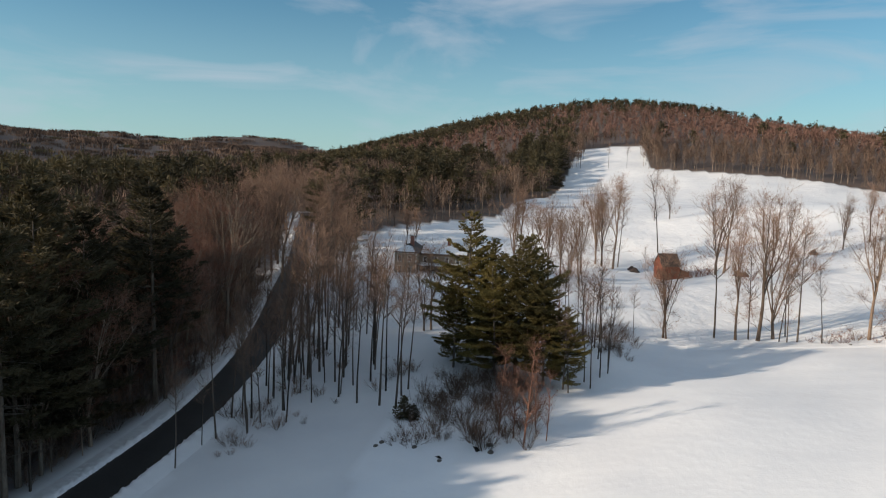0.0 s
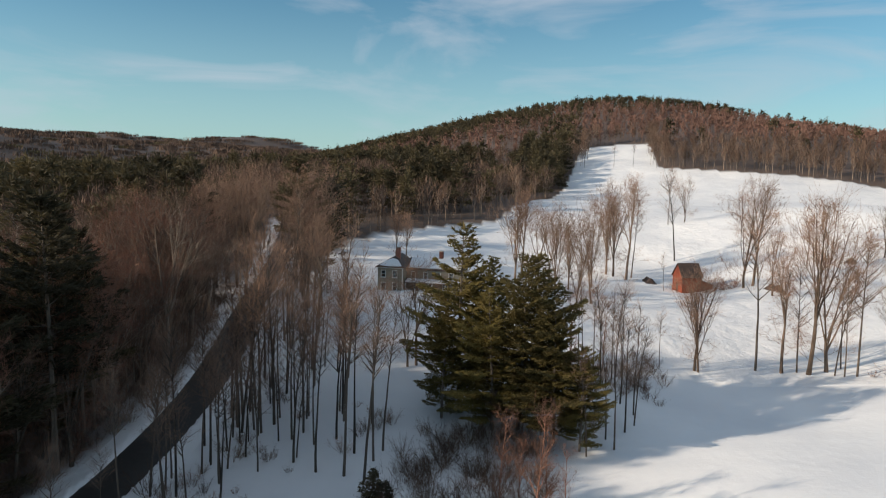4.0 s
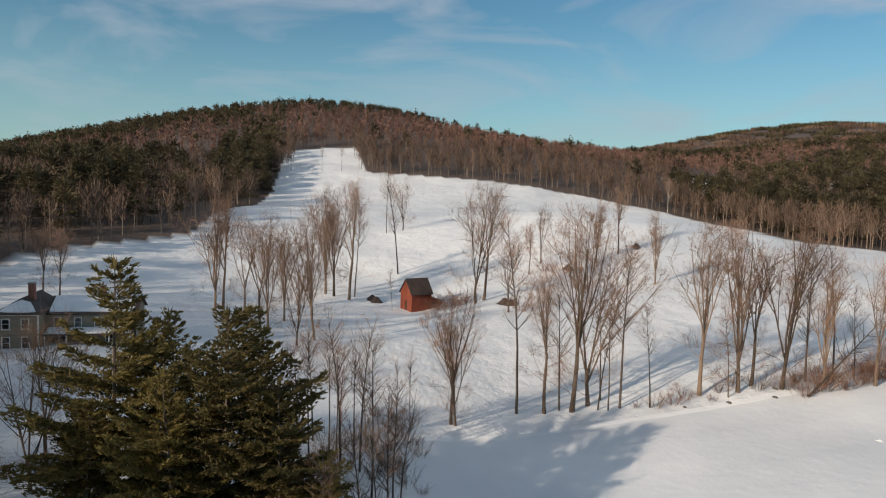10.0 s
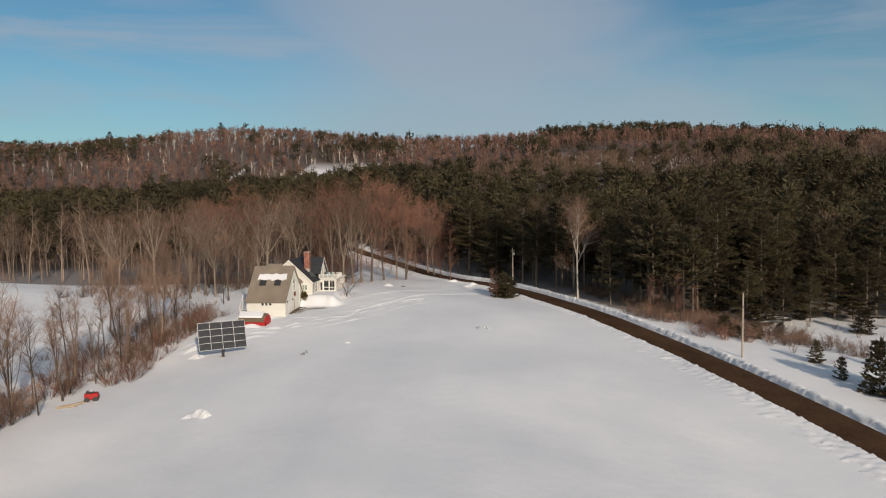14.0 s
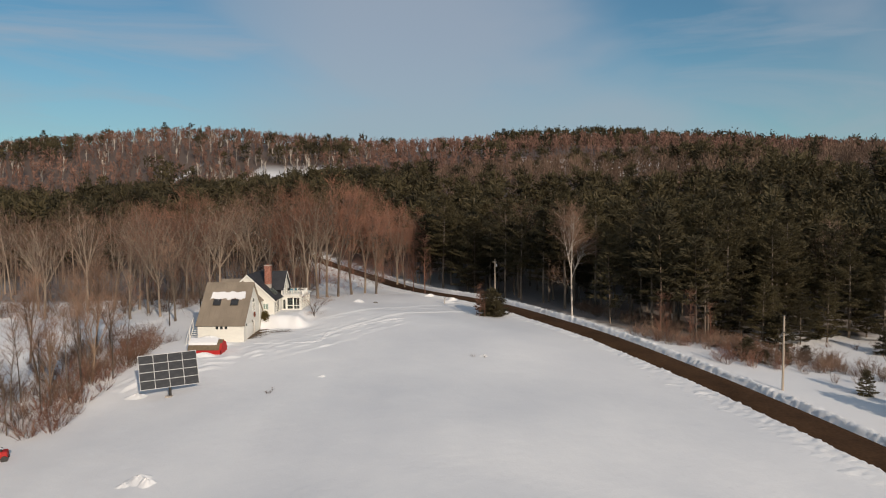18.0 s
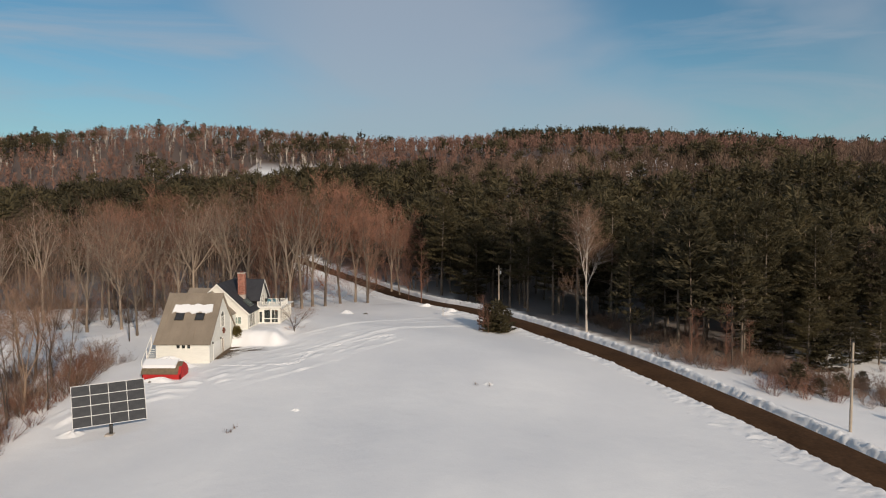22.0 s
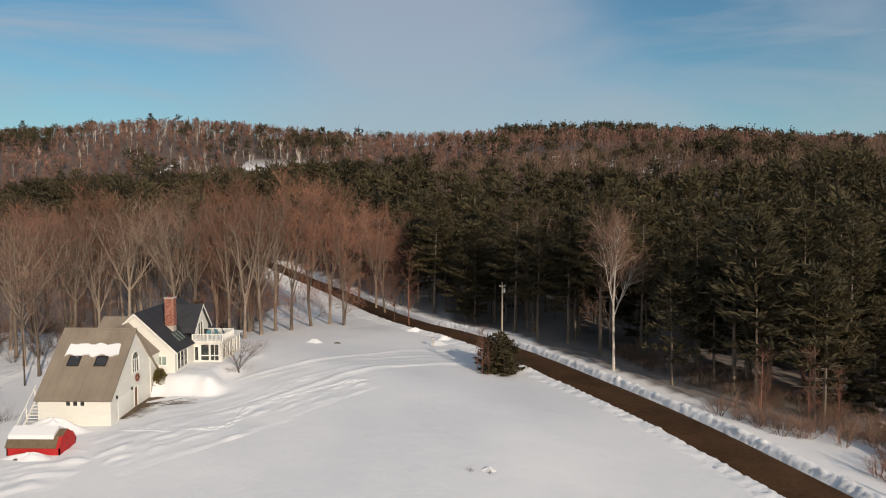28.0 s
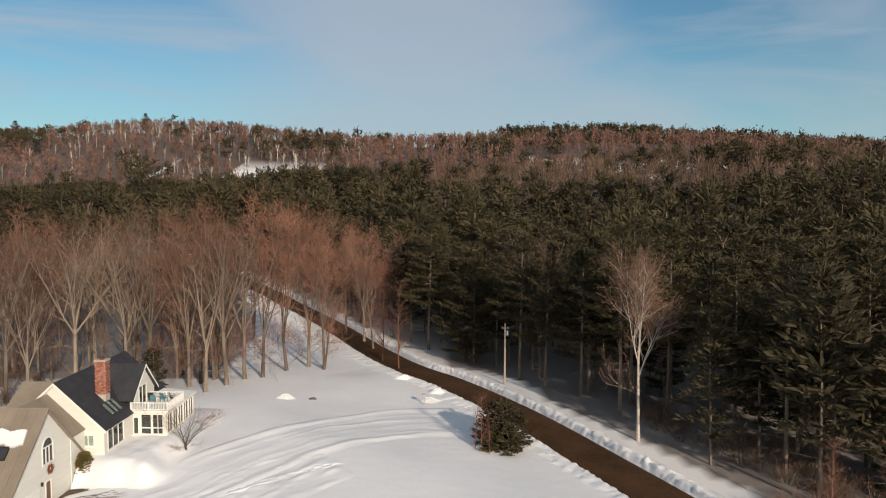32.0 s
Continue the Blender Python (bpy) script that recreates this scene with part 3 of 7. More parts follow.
def bare_tree(seed, tall=20.0, girth=0.24, vase=True, fine=1.0, fork=0.3, crown_from=0.45, thick=1.0, broad=1.0):
    """A leafless tree: trunk, limbs, branches and a haze of twigs."""
    t = Build(seed)
    r = t.r
    limbs = []
    if vase:
        top = limb_path(r, (0, 0, -0.4), (0, 0, 1), tall * (fork + 0.10) + 0.4, 0.03, 0.05, 6)
        t.tube(top, girth * np.array([1.5, 1.12, 1.0, 0.94, 0.82, 0.6]), 7, 0)
        for _ in range(5 if fork < 0.4 else 1):
            i, a = r.integers(1, 4), r.uniform(0, 6.28)
            limbs.append((limb_path(r, top[i] + (top[i + 1] - top[i]) * r.uniform(), (math.cos(a), math.sin(a), 0.5), tall * r.uniform(0.12, 0.26), 0.10, 0.06, 5), girth * 0.13))
        k = r.integers(4, 7)
        turn0 = r.uniform(0, 6.28)
        for i in range(k):
            a = turn0 + i * 6.28 / k + r.normal(0, 0.35)
            lean = r.uniform(0.10, 0.52) * broad
            foot = top[3] + (top[5] - top[3]) * r.uniform(0, 1)
            main = limb_path(r, foot, (math.cos(a) * lean, math.sin(a) * lean, 1), tall * (1 - fork) * r.uniform(0.74, 0.98), 0.06, 0.045, 6)
            rad = girth * r.uniform(0.36, 0.60)
            limbs.append((main, rad))
            for q in r.uniform(0.18, 0.55, 2):
                j = int(q * 5)
                way = main[j + 1] - main[j]
                way = way / np.linalg.norm(way) + r.normal(0, 0.30, 3) * broad * [1, 1, 0.3]
                limbs.append((limb_path(r, main[j] + (main[j + 1] - main[j]) * (q * 5 - j), way, tall * (1 - fork) * (0.95 - q) * r.uniform(0.75, 1.0), 0.07, 0.06, 5), rad * 0.55))
    else:
        limbs.append((limb_path(r, (0, 0, -0.4), (0, 0, 1), tall + 0.4, 0.03, 0.03, 9), girth))
    at3, to3, at4, to4 = [], [], [], []
    for pts, rad in limbs:
        t.tube(pts, rad * np.linspace(1, 0.12, len(pts)), 5, 0)
        n2 = int((8 if vase else 42) * max(0.55, fine))
        if rad < girth * 0.2:
            n2 //= 2
        for s in np.sort(r.uniform(0.10 if vase else crown_from, 0.99, n2)):
            x = s * (len(pts) - 1)
            i = min(int(x), len(pts) - 2)
            p = pts[i] + (pts[i + 1] - pts[i]) * (x - i)
            ax = pts[i + 1] - pts[i]
            ax /= np.linalg.norm(ax)
            side = np.cross(ax, r.normal(size=3))
            side /= np.linalg.norm(side)
            ln = tall * r.uniform(0.11, 0.25) * (1.2 - 0.7 * s) * broad
            b2 = limb_path(r, p, ax * 0.9 + side * r.uniform(0.5, 1.15), ln, 0.12, 0.07, 4)
            t.tube(b2, np.array([0.36, 0.26, 0.16, 0.0]) * rad * (1.05 - 0.6 * s) + np.array([0.014, 0.011, 0.009, 0.0]), 3, 0)
            for q in r.uniform(0.15, 1.0, int(7 * fine)):
                j = min(int(q * 3), 2)
                p3 = b2[j] + (b2[j + 1] - b2[j]) * (q * 3 - j)
                ax3 = b2[j + 1] - b2[j]
                d3 = ax3 / (np.linalg.norm(ax3) + 1e-9) * 0.8 + r.normal(size=3) * 0.48 + [0, 0, 0.20]
                d3 /= np.linalg.norm(d3)
                l3 = tall * r.uniform(0.045, 0.10)
                at3.append(p3), to3.append(p3 + d3 * l3)
                for u in r.uniform(0.15, 0.95, int(6 * fine)):
                    d4 = d3 * 0.8 + r.normal(size=3) * 0.48 + [0, 0, 0.08]
                    at4.append(p3 + d3 * l3 * u), to4.append(p3 + d3 * l3 * u + d4 * l3 * 0.55)
    t.spikes(at3, to3, 0.011 * thick, 1)
    t.blades(at4, to4, 0.0125 * thick, 1)
    return t.arrays()


def pine_tree(seed, tall=22.0, girth=0.3, bare=0.2, spread=0.26, whorl=0.8, limbs=5, step=0.35, blade=0.42, fat=0.085, per=4, upsweep=0.14, ragged=0.25, stubs=14):
    """A white pine: straight trunk, level whorls of limbs, each limb a flat feathery plume of needle tufts."""
    t = Build(seed)
    r = t.r
    trunk = limb_path(r, (0, 0, -0.4), (0, 0, 1), tall + 0.4, 0.012, 0.02, 8)
    t.tube(trunk, np.linspace(girth, 0.02, 8), 6 if step < 1 else 3, 0)
    for stub in r.uniform(0.12, max(0.3, bare + 0.12), stubs):
        a = r.uniform(0, 6.28)
        p = limb_path(r, (0, 0, stub * tall), (math.cos(a), math.sin(a), 0.0), tall * spread * r.uniform(0.3, 0.75), 0.08, -0.02, 3)
        t.tube(p, (0.045, 0.03, 0.0), 3, 0)
    at, to, wide, sky_way = [], [], [], []
    lop, z = r.uniform(0, 6.28), tall * bare
    while z < tall * 0.985:
        s = max(0.0, (z / tall - bare) / (1 - bare))
        x = z / (tall + 0.4) * 7
        i = min(int(x), 6)
        c = trunk[i] + (trunk[i + 1] - trunk[i]) * (x - i)
        swell = min(1.0, 0.62 + 1.5 * s) * max(0.07, 1.02 - s ** 1.5) ** 0.85
        a0 = r.uniform(0, 6.28)
        n_limbs = int(r.integers(limbs - 1, limbs + 2))
        for k in range(n_limbs):
            if r.uniform() < ragged * 0.6:
                continue
            a = a0 + 6.28 * k / n_limbs + r.normal(0, 0.3)
            ln = tall * spread * swell * r.uniform(1 - 1.6 * ragged, 1 + 0.6 * ragged) * (1 + 0.22 * math.cos(a - lop)) + 0.25
            h = np.array([math.cos(a), math.sin(a), 0.0])
            side = np.array([-h[1], h[0], 0.0])
            lift, curl = -0.10 + 0.75 * s ** 1.5 + r.normal(0, 0.06), upsweep * r.uniform(0.5, 1.6)
            path = lambda q: c + h * (ln * q)[..., None] + np.array([0, 0, 1.0]) * (ln * (lift * q + curl * q * q))[..., None]
            if step < 1.2:
                t.tube(path(np.array([0, 0.35, 0.7, 1.0])), np.array([0.05, 0.035, 0.02, 0.0]) * (0.6 + girth), 3, 0)
            q = np.arange(0.22 + 0.1 * r.uniform(), 1.0, step / max(ln, step * 1.5))
            q = np.append(q, 0.97)
            half = 0.3 * ln * np.sin(np.clip((q - 0.1) / 0.9, 0, 1) * 2.5 + 0.25) + 0.12
            rows = [path(q)] if step > half.max() else []
            for sgn in (-1, 1):
                for reach in np.arange(0.15 * step, half.max() + 1e-6, step):
                    ok = half >= reach
                    if ok.any():
                        rows.append(path(q[ok]) + (side * sgn * 0.8 + h * 0.5) * reach)
            tuft = np.concatenate(rows)
            tuft = np.repeat(tuft, per, 0) + r.normal(0, 1, (len(tuft) * per, 3)) * [0.3 * step, 0.3 * step, 0.16 * step]
            rel = tuft - c
            rel = rel * [1, 1, 0] / (np.linalg.norm(rel[:, :2], axis=1)[:, None] + 1e-6)
            d = rel * 0.75 + r.normal(size=tuft.shape) * [0.55, 0.55, 0.28] + [0, 0, 0.22 + 0.25 * s]
            d /= np.linalg.norm(d, axis=1)[:, None]
            size = blade * r.uniform(0.6, 1.15, len(tuft))
            at.append(tuft - d * size[:, None] * 0.3), to.append(tuft + d * size[:, None] * 0.7)
            wide.append(fat * r.uniform(0.7, 1.3, len(tuft))), sky_way.append(rel * 0.55 + [0, 0, 0.75])
        z += whorl * r.uniform(0.65, 1.35) * (1.0 - 0.35 * s)
    tip = r.normal(0, 0.22, (7, 3)) * blade / 0.42
    at.append(trunk[-1] + tip * 0.3 - [0, 0, 1.6 * blade]), to.append(trunk[-1] + tip + [0, 0, 0.2]), wide.append(np.full(7, fat)), sky_way.append(r.normal(size=(7, 3)))
    t.blades(np.concatenate(at), np.concatenate(to), np.concatenate(wide), 1, np.concatenate(sky_way))
    return t.arrays()


def shrub(seed, tall=2.6, stems=12, lean=0.5, fine=7):
    """A leafless many-stemmed shrub."""
    t = Build(seed)
    r = t.r
    at, to, w = [], [], []
    for _ in range(stems):
        a, s = r.uniform(0, 6.28), r.uniform(0.1, lean)
        p = limb_path(r, (0.25 * math.cos(a), 0.25 * math.sin(a), -0.2), (math.cos(a) * s, math.sin(a) * s, 1), tall * r.uniform(0.6, 1.05), 0.10, 0.03, 4)
        t.tube(p, np.array([0.022, 0.017, 0.012, 0.0]) * (0.7 + tall * 0.2), 3, 0)
        for q in r.uniform(0.25, 1.0, fine):
            j = min(int(q * 3), 2)
            b0 = p[j] + (p[j + 1] - p[j]) * (q * 3 - j)
            d = (p[j + 1] - p[j]) / np.linalg.norm(p[j + 1] - p[j]) + r.normal(0, 0.5, 3)
            e0 = b0 + d * tall * r.uniform(0.12, 0.26)
            at.append(b0), to.append(e0), w.append(0.011)
            for u in (0.35, 0.6, 0.85):
                b1 = b0 + (e0 - b0) * u
                at.append(b1), to.append(b1 + (d * 0.6 + r.normal(0, 0.5, 3)) * tall * 0.11), w.append(0.008)
    t.spikes(at, to, np.array(w) * (0.7 + tall * 0.15), 1)
    return t.arrays()


def split(name, arr, mats):
    """Trunk and crown meshes of a tree."""
    v, f, m = arr
    outs = []
    for i, part_name in enumerate(("trunk", "crown")):
        fi = f[m == i]
        used, inv = np.unique(fi, return_inverse=True)
        outs.append(mesh_np(part_name, v[used], inv.reshape(-1, 3), [mats[i]]))
    return outs


def plant(name, meshes, x, y, scale=1.0, turn=0.0, lean=(0.0, 0.0), label="", category="tree", group="", sink=0.1, stretch=1.0):
    e = new(name)
    for me in meshes:
        part(me.name.split(".")[0], me, None, e)
    e.matrix_basis = Matrix.LocRotScale((x, y, land(x, y) - sink), Euler((lean[0], lean[1], turn)), (scale * stretch, scale * stretch, scale))
    return tagged(e, label, category, group)


rng = np.random.default_rng(7)
RED_BARK = material("red_stems", (0.098, 0.046, 0.030), (0.245, 0.118, 0.078), 0.8, 6, 0.85, 0.0, tint="object")
MAPLES = [(18.0, split("maple", bare_tree(11 + i, 18, 0.20, True, 0.86, fk, thick=0.95, broad=br), (MAPLE_BARK, TWIG))) for i, (fk, br) in enumerate(((0.16, 0.7), (0.24, 0.85), (0.34, 0.7), (0.10, 1.0), (0.28, 0.6)))]
SLIM = [(18.0, split("slim", bare_tree(31 + i, 18, 0.16, False, 0.78, crown_from=cf, broad=1.2), (BARK, TWIG))) for i, cf in enumerate((0.45, 0.55, 0.38, 0.6))]
WOODLAND = [(22.0, split("maple", bare_tree(41 + i, 22, 0.255, True, 0.72, fk, broad=br), (WOOD_BARK, WOOD_TWIG))) for i, (fk, br) in enumerate(((0.26, 1.1), (0.36, 1.0), (0.30, 1.35), (0.42, 0.9)))]
RUDDY = [(22.0, split("maple", bare_tree(46 + i, 22, 0.22, True, 1.0, fk, broad=br), (WOOD_BARK, RUDDY_TWIG))) for i, (fk, br) in enumerate(((0.18, 0.75), (0.26, 0.9), (0.14, 0.65)))]
PALE = [(20.0, split("pale", bare_tree(52, 20, 0.17, True, 1.25, 0.50, broad=1.0), (PALE_BARK, TWIG)))]
PINES = [(22.0, split("pine", pine_tree(61 + i, 22, 0.30, b, sp, 0.84, 5, 0.38, 0.50, 0.078, 5, 0.17, 0.36), (PINE_BARK, NEEDLE))) for i, (b, sp) in enumerate(((0.20, 0.27), (0.10, 0.31), (0.14, 0.36)))]
WOOD_PINES = [(22.0, split("pine", pine_tree(66 + i, 22, 0.28, b, sp, 1.05, 5, 0.60, 0.85, 0.075, 6, 0.22, 0.30, 22), (PINE_BARK, DARKENED_NEEDLE))) for i, (b, sp) in enumerate(((0.12, 0.25), (0.26, 0.24), (0.38, 0.23), (0.46, 0.25)))]
SAPLING = [(5.0, split("sapling", pine_tree(71 + i, 5, 0.08, 0.02, 0.34, 0.42, 5, 0.30, 0.36, 0.09, 3, 0.22, 0.2, 2), (PINE_BARK, DARKENED_NEEDLE))) for i in range(3)]
YEW = [(2.4, split("yew", pine_tree(77, 2.4, 0.05, 0.03, 0.42, 0.18, 8, 0.14, 0.18, 0.045, 4, 0.3, 0.12, 0), (PINE_BARK, NEEDLE)))]
SHRUBS = [(2.6, split("shrub", shrub(91 + i, 2.6, 14, 0.95, 9), (BARK, TWIG))) for i in range(3)]
RED_SHRUBS = [(2.6, split("shrub", shrub(95 + i, 2.6, 15, 0.95, 9), (RED_BARK, RED_BARK))) for i in range(2)]
RED_TREE = [(13.0, split("red", bare_tree(98, 13, 0.13, False, 0.85, crown_from=0.2), (RED_BARK, RED_BARK)))]

# ---- building pieces ----
WHITE = material("white_clapboard", (0.64, 0.62, 0.56), (0.76, 0.74, 0.67), 0.8, 12, 0.6, 0.15, stretch_z=6)
TRIM = material("white_trim", (0.72, 0.70, 0.64), (0.84, 0.82, 0.77), 1.0, 10, 0.5, 0.1)
TAN_ROOF = material("weathered_tan_roof", (0.17, 0.135, 0.10), (0.30, 0.245, 0.185), 0.5, 14, 0.6, 0.3, stretch_z=0.4)
DARK_ROOF = material("dark_shingles", (0.018, 0.018, 0.022), (0.05, 0.05, 0.056), 1.2, 16, 0.75, 0.4)
BRICK = material("red_brick", (0.11, 0.035, 0.025), (0.46, 0.20, 0.14), 3.0, 14, 0.85, 0.5, tint="object")
MORTAR = material("pale_mortar", (0.36, 0.31, 0.26), (0.50, 0.45, 0.40), 4, 30, 0.9, 0.2)
RED_PAINT = material("red_barn_paint", (0.34, 0.012, 0.012), (0.48, 0.024, 0.022), 1.5, 14, 0.6, 0.2)
BARN_RED = material("old_red_boards", (0.16, 0.036, 0.019), (0.31, 0.076, 0.038), 0.9, 9, 0.8, 0.3, stretch_z=0.3)
OLD_ROOF = material("rusty_dark_roof", (0.035, 0.025, 0.02), (0.10, 0.065, 0.05), 0.8, 9, 0.7, 0.3)
BROWN_ROOF = material("brown_shingles", (0.09, 0.065, 0.04), (0.20, 0.15, 0.095), 2.0, 20, 0.85, 0.4)
TAUPE = material("taupe_clapboard", (0.20, 0.17, 0.12), (0.31, 0.27, 0.20), 0.8, 12, 0.75, 0.15, stretch_z=6)
DOOR_WOOD = material("brown_door_wood", (0.12, 0.06, 0.035), (0.24, 0.13, 0.08), 1.5, 12, 0.5, 0.2)
CELL = material("dark_solar_cells", (0.022, 0.024, 0.028), (0.055, 0.058, 0.064), 1.5, 30, 0.5, 0.0, spec=0.12)
ALU = material("pale_aluminium", (0.42, 0.42, 0.42), (0.55, 0.55, 0.55), 3, 20, 0.6, 0.0, metal=0.3, spec=0.2)
STEEL = material("dark_steel", (0.03, 0.03, 0.03), (0.09, 0.085, 0.08), 3, 20, 0.5, 0.1, metal=0.7)
POLE_WOOD = material("weathered_pole_wood", (0.26, 0.21, 0.165), (0.46, 0.39, 0.31), 0.8, 10, 0.9, 0.3, stretch_z=0.15)
MUD = material("bare_muddy_gravel", (0.06, 0.04, 0.025), (0.17, 0.115, 0.07), 0.8, 6, 0.9, 0.5, depth=0.04)
ROCK = material("dark_fieldstone", (0.05, 0.045, 0.04), (0.19, 0.165, 0.14), 1.5, 9, 0.9, 0.5)
WATER = material("dark_brook_water", (0.008, 0.008, 0.008), (0.02, 0.019, 0.017), 0.8, 4, 0.08, 0.2)
PLASTIC_BLUE = material("teal_plastic", (0.05, 0.14, 0.18), (0.10, 0.24, 0.30), 2, 20, 0.4, 0.0)
WREATH_RED = material("wreath_russet", (0.07, 0.05, 0.02), (0.30, 0.07, 0.05), 6, 40, 0.8, 0.3)
LOG_WOOD = material("pale_split_wood", (0.30, 0.22, 0.15), (0.50, 0.40, 0.29), 2, 15, 0.85, 0.3)


def glass_material(name, tint):
    m = bpy.data.materials.new(name)
    m.use_nodes = True
    b = m.node_tree.nodes["Principled BSDF"]
    b.inputs["Base Color"].default_value = (*tint, 1)
    b.inputs["Roughness"].default_value = 0.04
    b.inputs["Transmission Weight"].default_value = 0.75
    b.inputs["IOR"].default_value = 1.45
    return m


GLASS = glass_material("window_glass", (0.11, 0.13, 0.13))
PALE_GLASS = glass_material("pale_skylight_glass", (0.60, 0.72, 0.66))


def box(lo, hi, mat, name="box", bevel=0.0):
    bm = bmesh.new()
    bmesh.ops.create_cube(bm, size=1)
    bmesh.ops.scale(bm, vec=[h - l for l, h in zip(lo, hi)], verts=bm.verts)
    bmesh.ops.translate(bm, vec=[(h + l) / 2 for l, h in zip(lo, hi)], verts=bm.verts)
    if bevel:
        bmesh.ops.bevel(bm, geom=bm.edges[:], offset=bevel, segments=1, affect="EDGES")
    me = bpy.data.meshes.new(name)
    bm.to_mesh(me)
    bm.free()
    me.materials.append(mat)
    return me


def prism(outline, holes, place, thick, mat, name="wall"):
    """A slab with openings: outline and holes in (s, t), place() turns (s, t, depth) into a point."""
    from mathutils.geometry import tessellate_polygon
    loops = [outline] + list(holes)
    flat = [p for lp in loops for p in lp]
    tris = tessellate_polygon([[Vector((s, t, 0)) for s, t in lp] for lp in loops])
    n = len(flat)
    v = [place(s, t, 0.0) for s, t in flat] + [place(s, t, -thick) for s, t in flat]
    f = [tuple(t) for t in tris] + [tuple(i + n for i in t[::-1]) for t in tris]
    k = 0
    for lp in loops:
        m = len(lp)
        for i in range(m):
            a, b2 = k + i, k + (i + 1) % m
            f.append((a, b2, b2 + n, a + n))
        k += m
    me = bpy.data.meshes.new(name)
    me.from_pydata([tuple(p) for p in v], [], f)
    me.materials.append(mat)
    me.validate()
    bm = bmesh.new()
    bm.from_mesh(me)
    bmesh.ops.recalc_face_normals(bm, faces=bm.faces)
    bm.to_mesh(me)
    bm.free()
    return me


def face(origin, u, n):
    """Placing on an upright wall: s along u, t up, depth along the outward n."""
    o, u, n = Vector(origin), Vector(u).normalized(), Vector(n).normalized()
    return lambda s, t, d: o + u * s + Vector((0, 0, t)) + n * d


def rect(s0, t0, s1, t1):
    return [(s0, t0), (s1, t0), (s1, t1), (s0, t1)]


def arch(s, t0, w, t1, k=9):
    r = w / 2
    return [(s - r, t0), (s + r, t0)] + [(s + r * math.cos(a), t1 + r * math.sin(a)) for a in [math.pi * i / k for i in range(k + 1)]]


def window(parent, place, hole, cols=1, rows=1, frame_mat=None, glass=None, sill=True, wide=0.09):
    """Frame, bars and panes for a rectangular hole."""
    s0, t0, s1, t1 = hole
    frame_mat, glass = frame_mat or TRIM, glass or GLASS
    w = new("window")
    w.parent = parent
    part("frame", prism(rect(s0 - wide, t0 - wide, s1 + wide, t1 + wide), [rect(s0 + 0.01, t0 + 0.01, s1 - 0.01, t1 - 0.01)], lambda s, t, d: place(s, t, d + 0.045), 0.09, frame_mat, "frame"), None, w)
    if sill:
        part("sill", prism(rect(s0 - wide - 0.04, t0 - wide - 0.06, s1 + wide + 0.04, t0 - wide), [], lambda s, t, d: place(s, t, d + 0.10), 0.10, frame_mat, "sill"), None, w)
    for i in range(cols):
        for j in range(rows):
            a, b2 = s0 + (s1 - s0) * i / cols, s0 + (s1 - s0) * (i + 1) / cols
            c, e = t0 + (t1 - t0) * j / rows, t0 + (t1 - t0) * (j + 1) / rows
            p = part("pane", prism(rect(a + 0.02, c + 0.02, b2 - 0.02, e - 0.02), [], lambda s, t, d: place(s, t, d - 0.06), 0.012, glass, "pane"), None, w)
            p.visible_shadow = False
    for i in range(1, cols):
        a = s0 + (s1 - s0) * i / cols
        part("mullion", prism(rect(a - 0.03, t0, a + 0.03, t1), [], lambda s, t, d: place(s, t, d), 0.10, frame_mat, "mullion"), None, w)
    for j in range(1, rows):
        a = t0 + (t1 - t0) * j / rows
        part("mullion", prism(rect(s0, a - 0.025, s1, a + 0.025), [], lambda s, t, d: place(s, t, d - 0.005), 0.09, frame_mat, "mullion"), None, w)
    return w


def slope(name, corners, thick, mat, parent, label=""):
    """A roof plane from four corners, with thickness below."""
    c = [Vector(p) for p in corners]
    n = (c[1] - c[0]).cross(c[3] - c[0]).normalized()
    if n.z < 0:
        n = -n
    me = bpy.data.meshes.new(name)
    me.from_pydata([tuple(p) for p in c] + [tuple(p - n * thick) for p in c], [], [(0, 1, 2, 3), (7, 6, 5, 4), (0, 4, 5, 1), (1, 5, 6, 2), (2, 6, 7, 3), (3, 7, 4, 0)])
    me.materials.append(mat)
    bm = bmesh.new()
    bm.from_mesh(me)
    bmesh.ops.recalc_face_normals(bm, faces=bm.faces)
    bm.to_mesh(me)
    bm.free()
    return part(name, me, None, parent, label)


def on_plane(corners):
    """Placing on a roof plane: s along its foot, t up its slope."""
    c = [Vector(p) for p in corners]
    u, w = (c[1] - c[0]).normalized(), (c[3] - c[0]).normalized()
    n = u.cross(w).normalized()
    if n.z < 0:
        n = -n
    return lambda s, t, d: c[0] + u * s + w * t + n * d


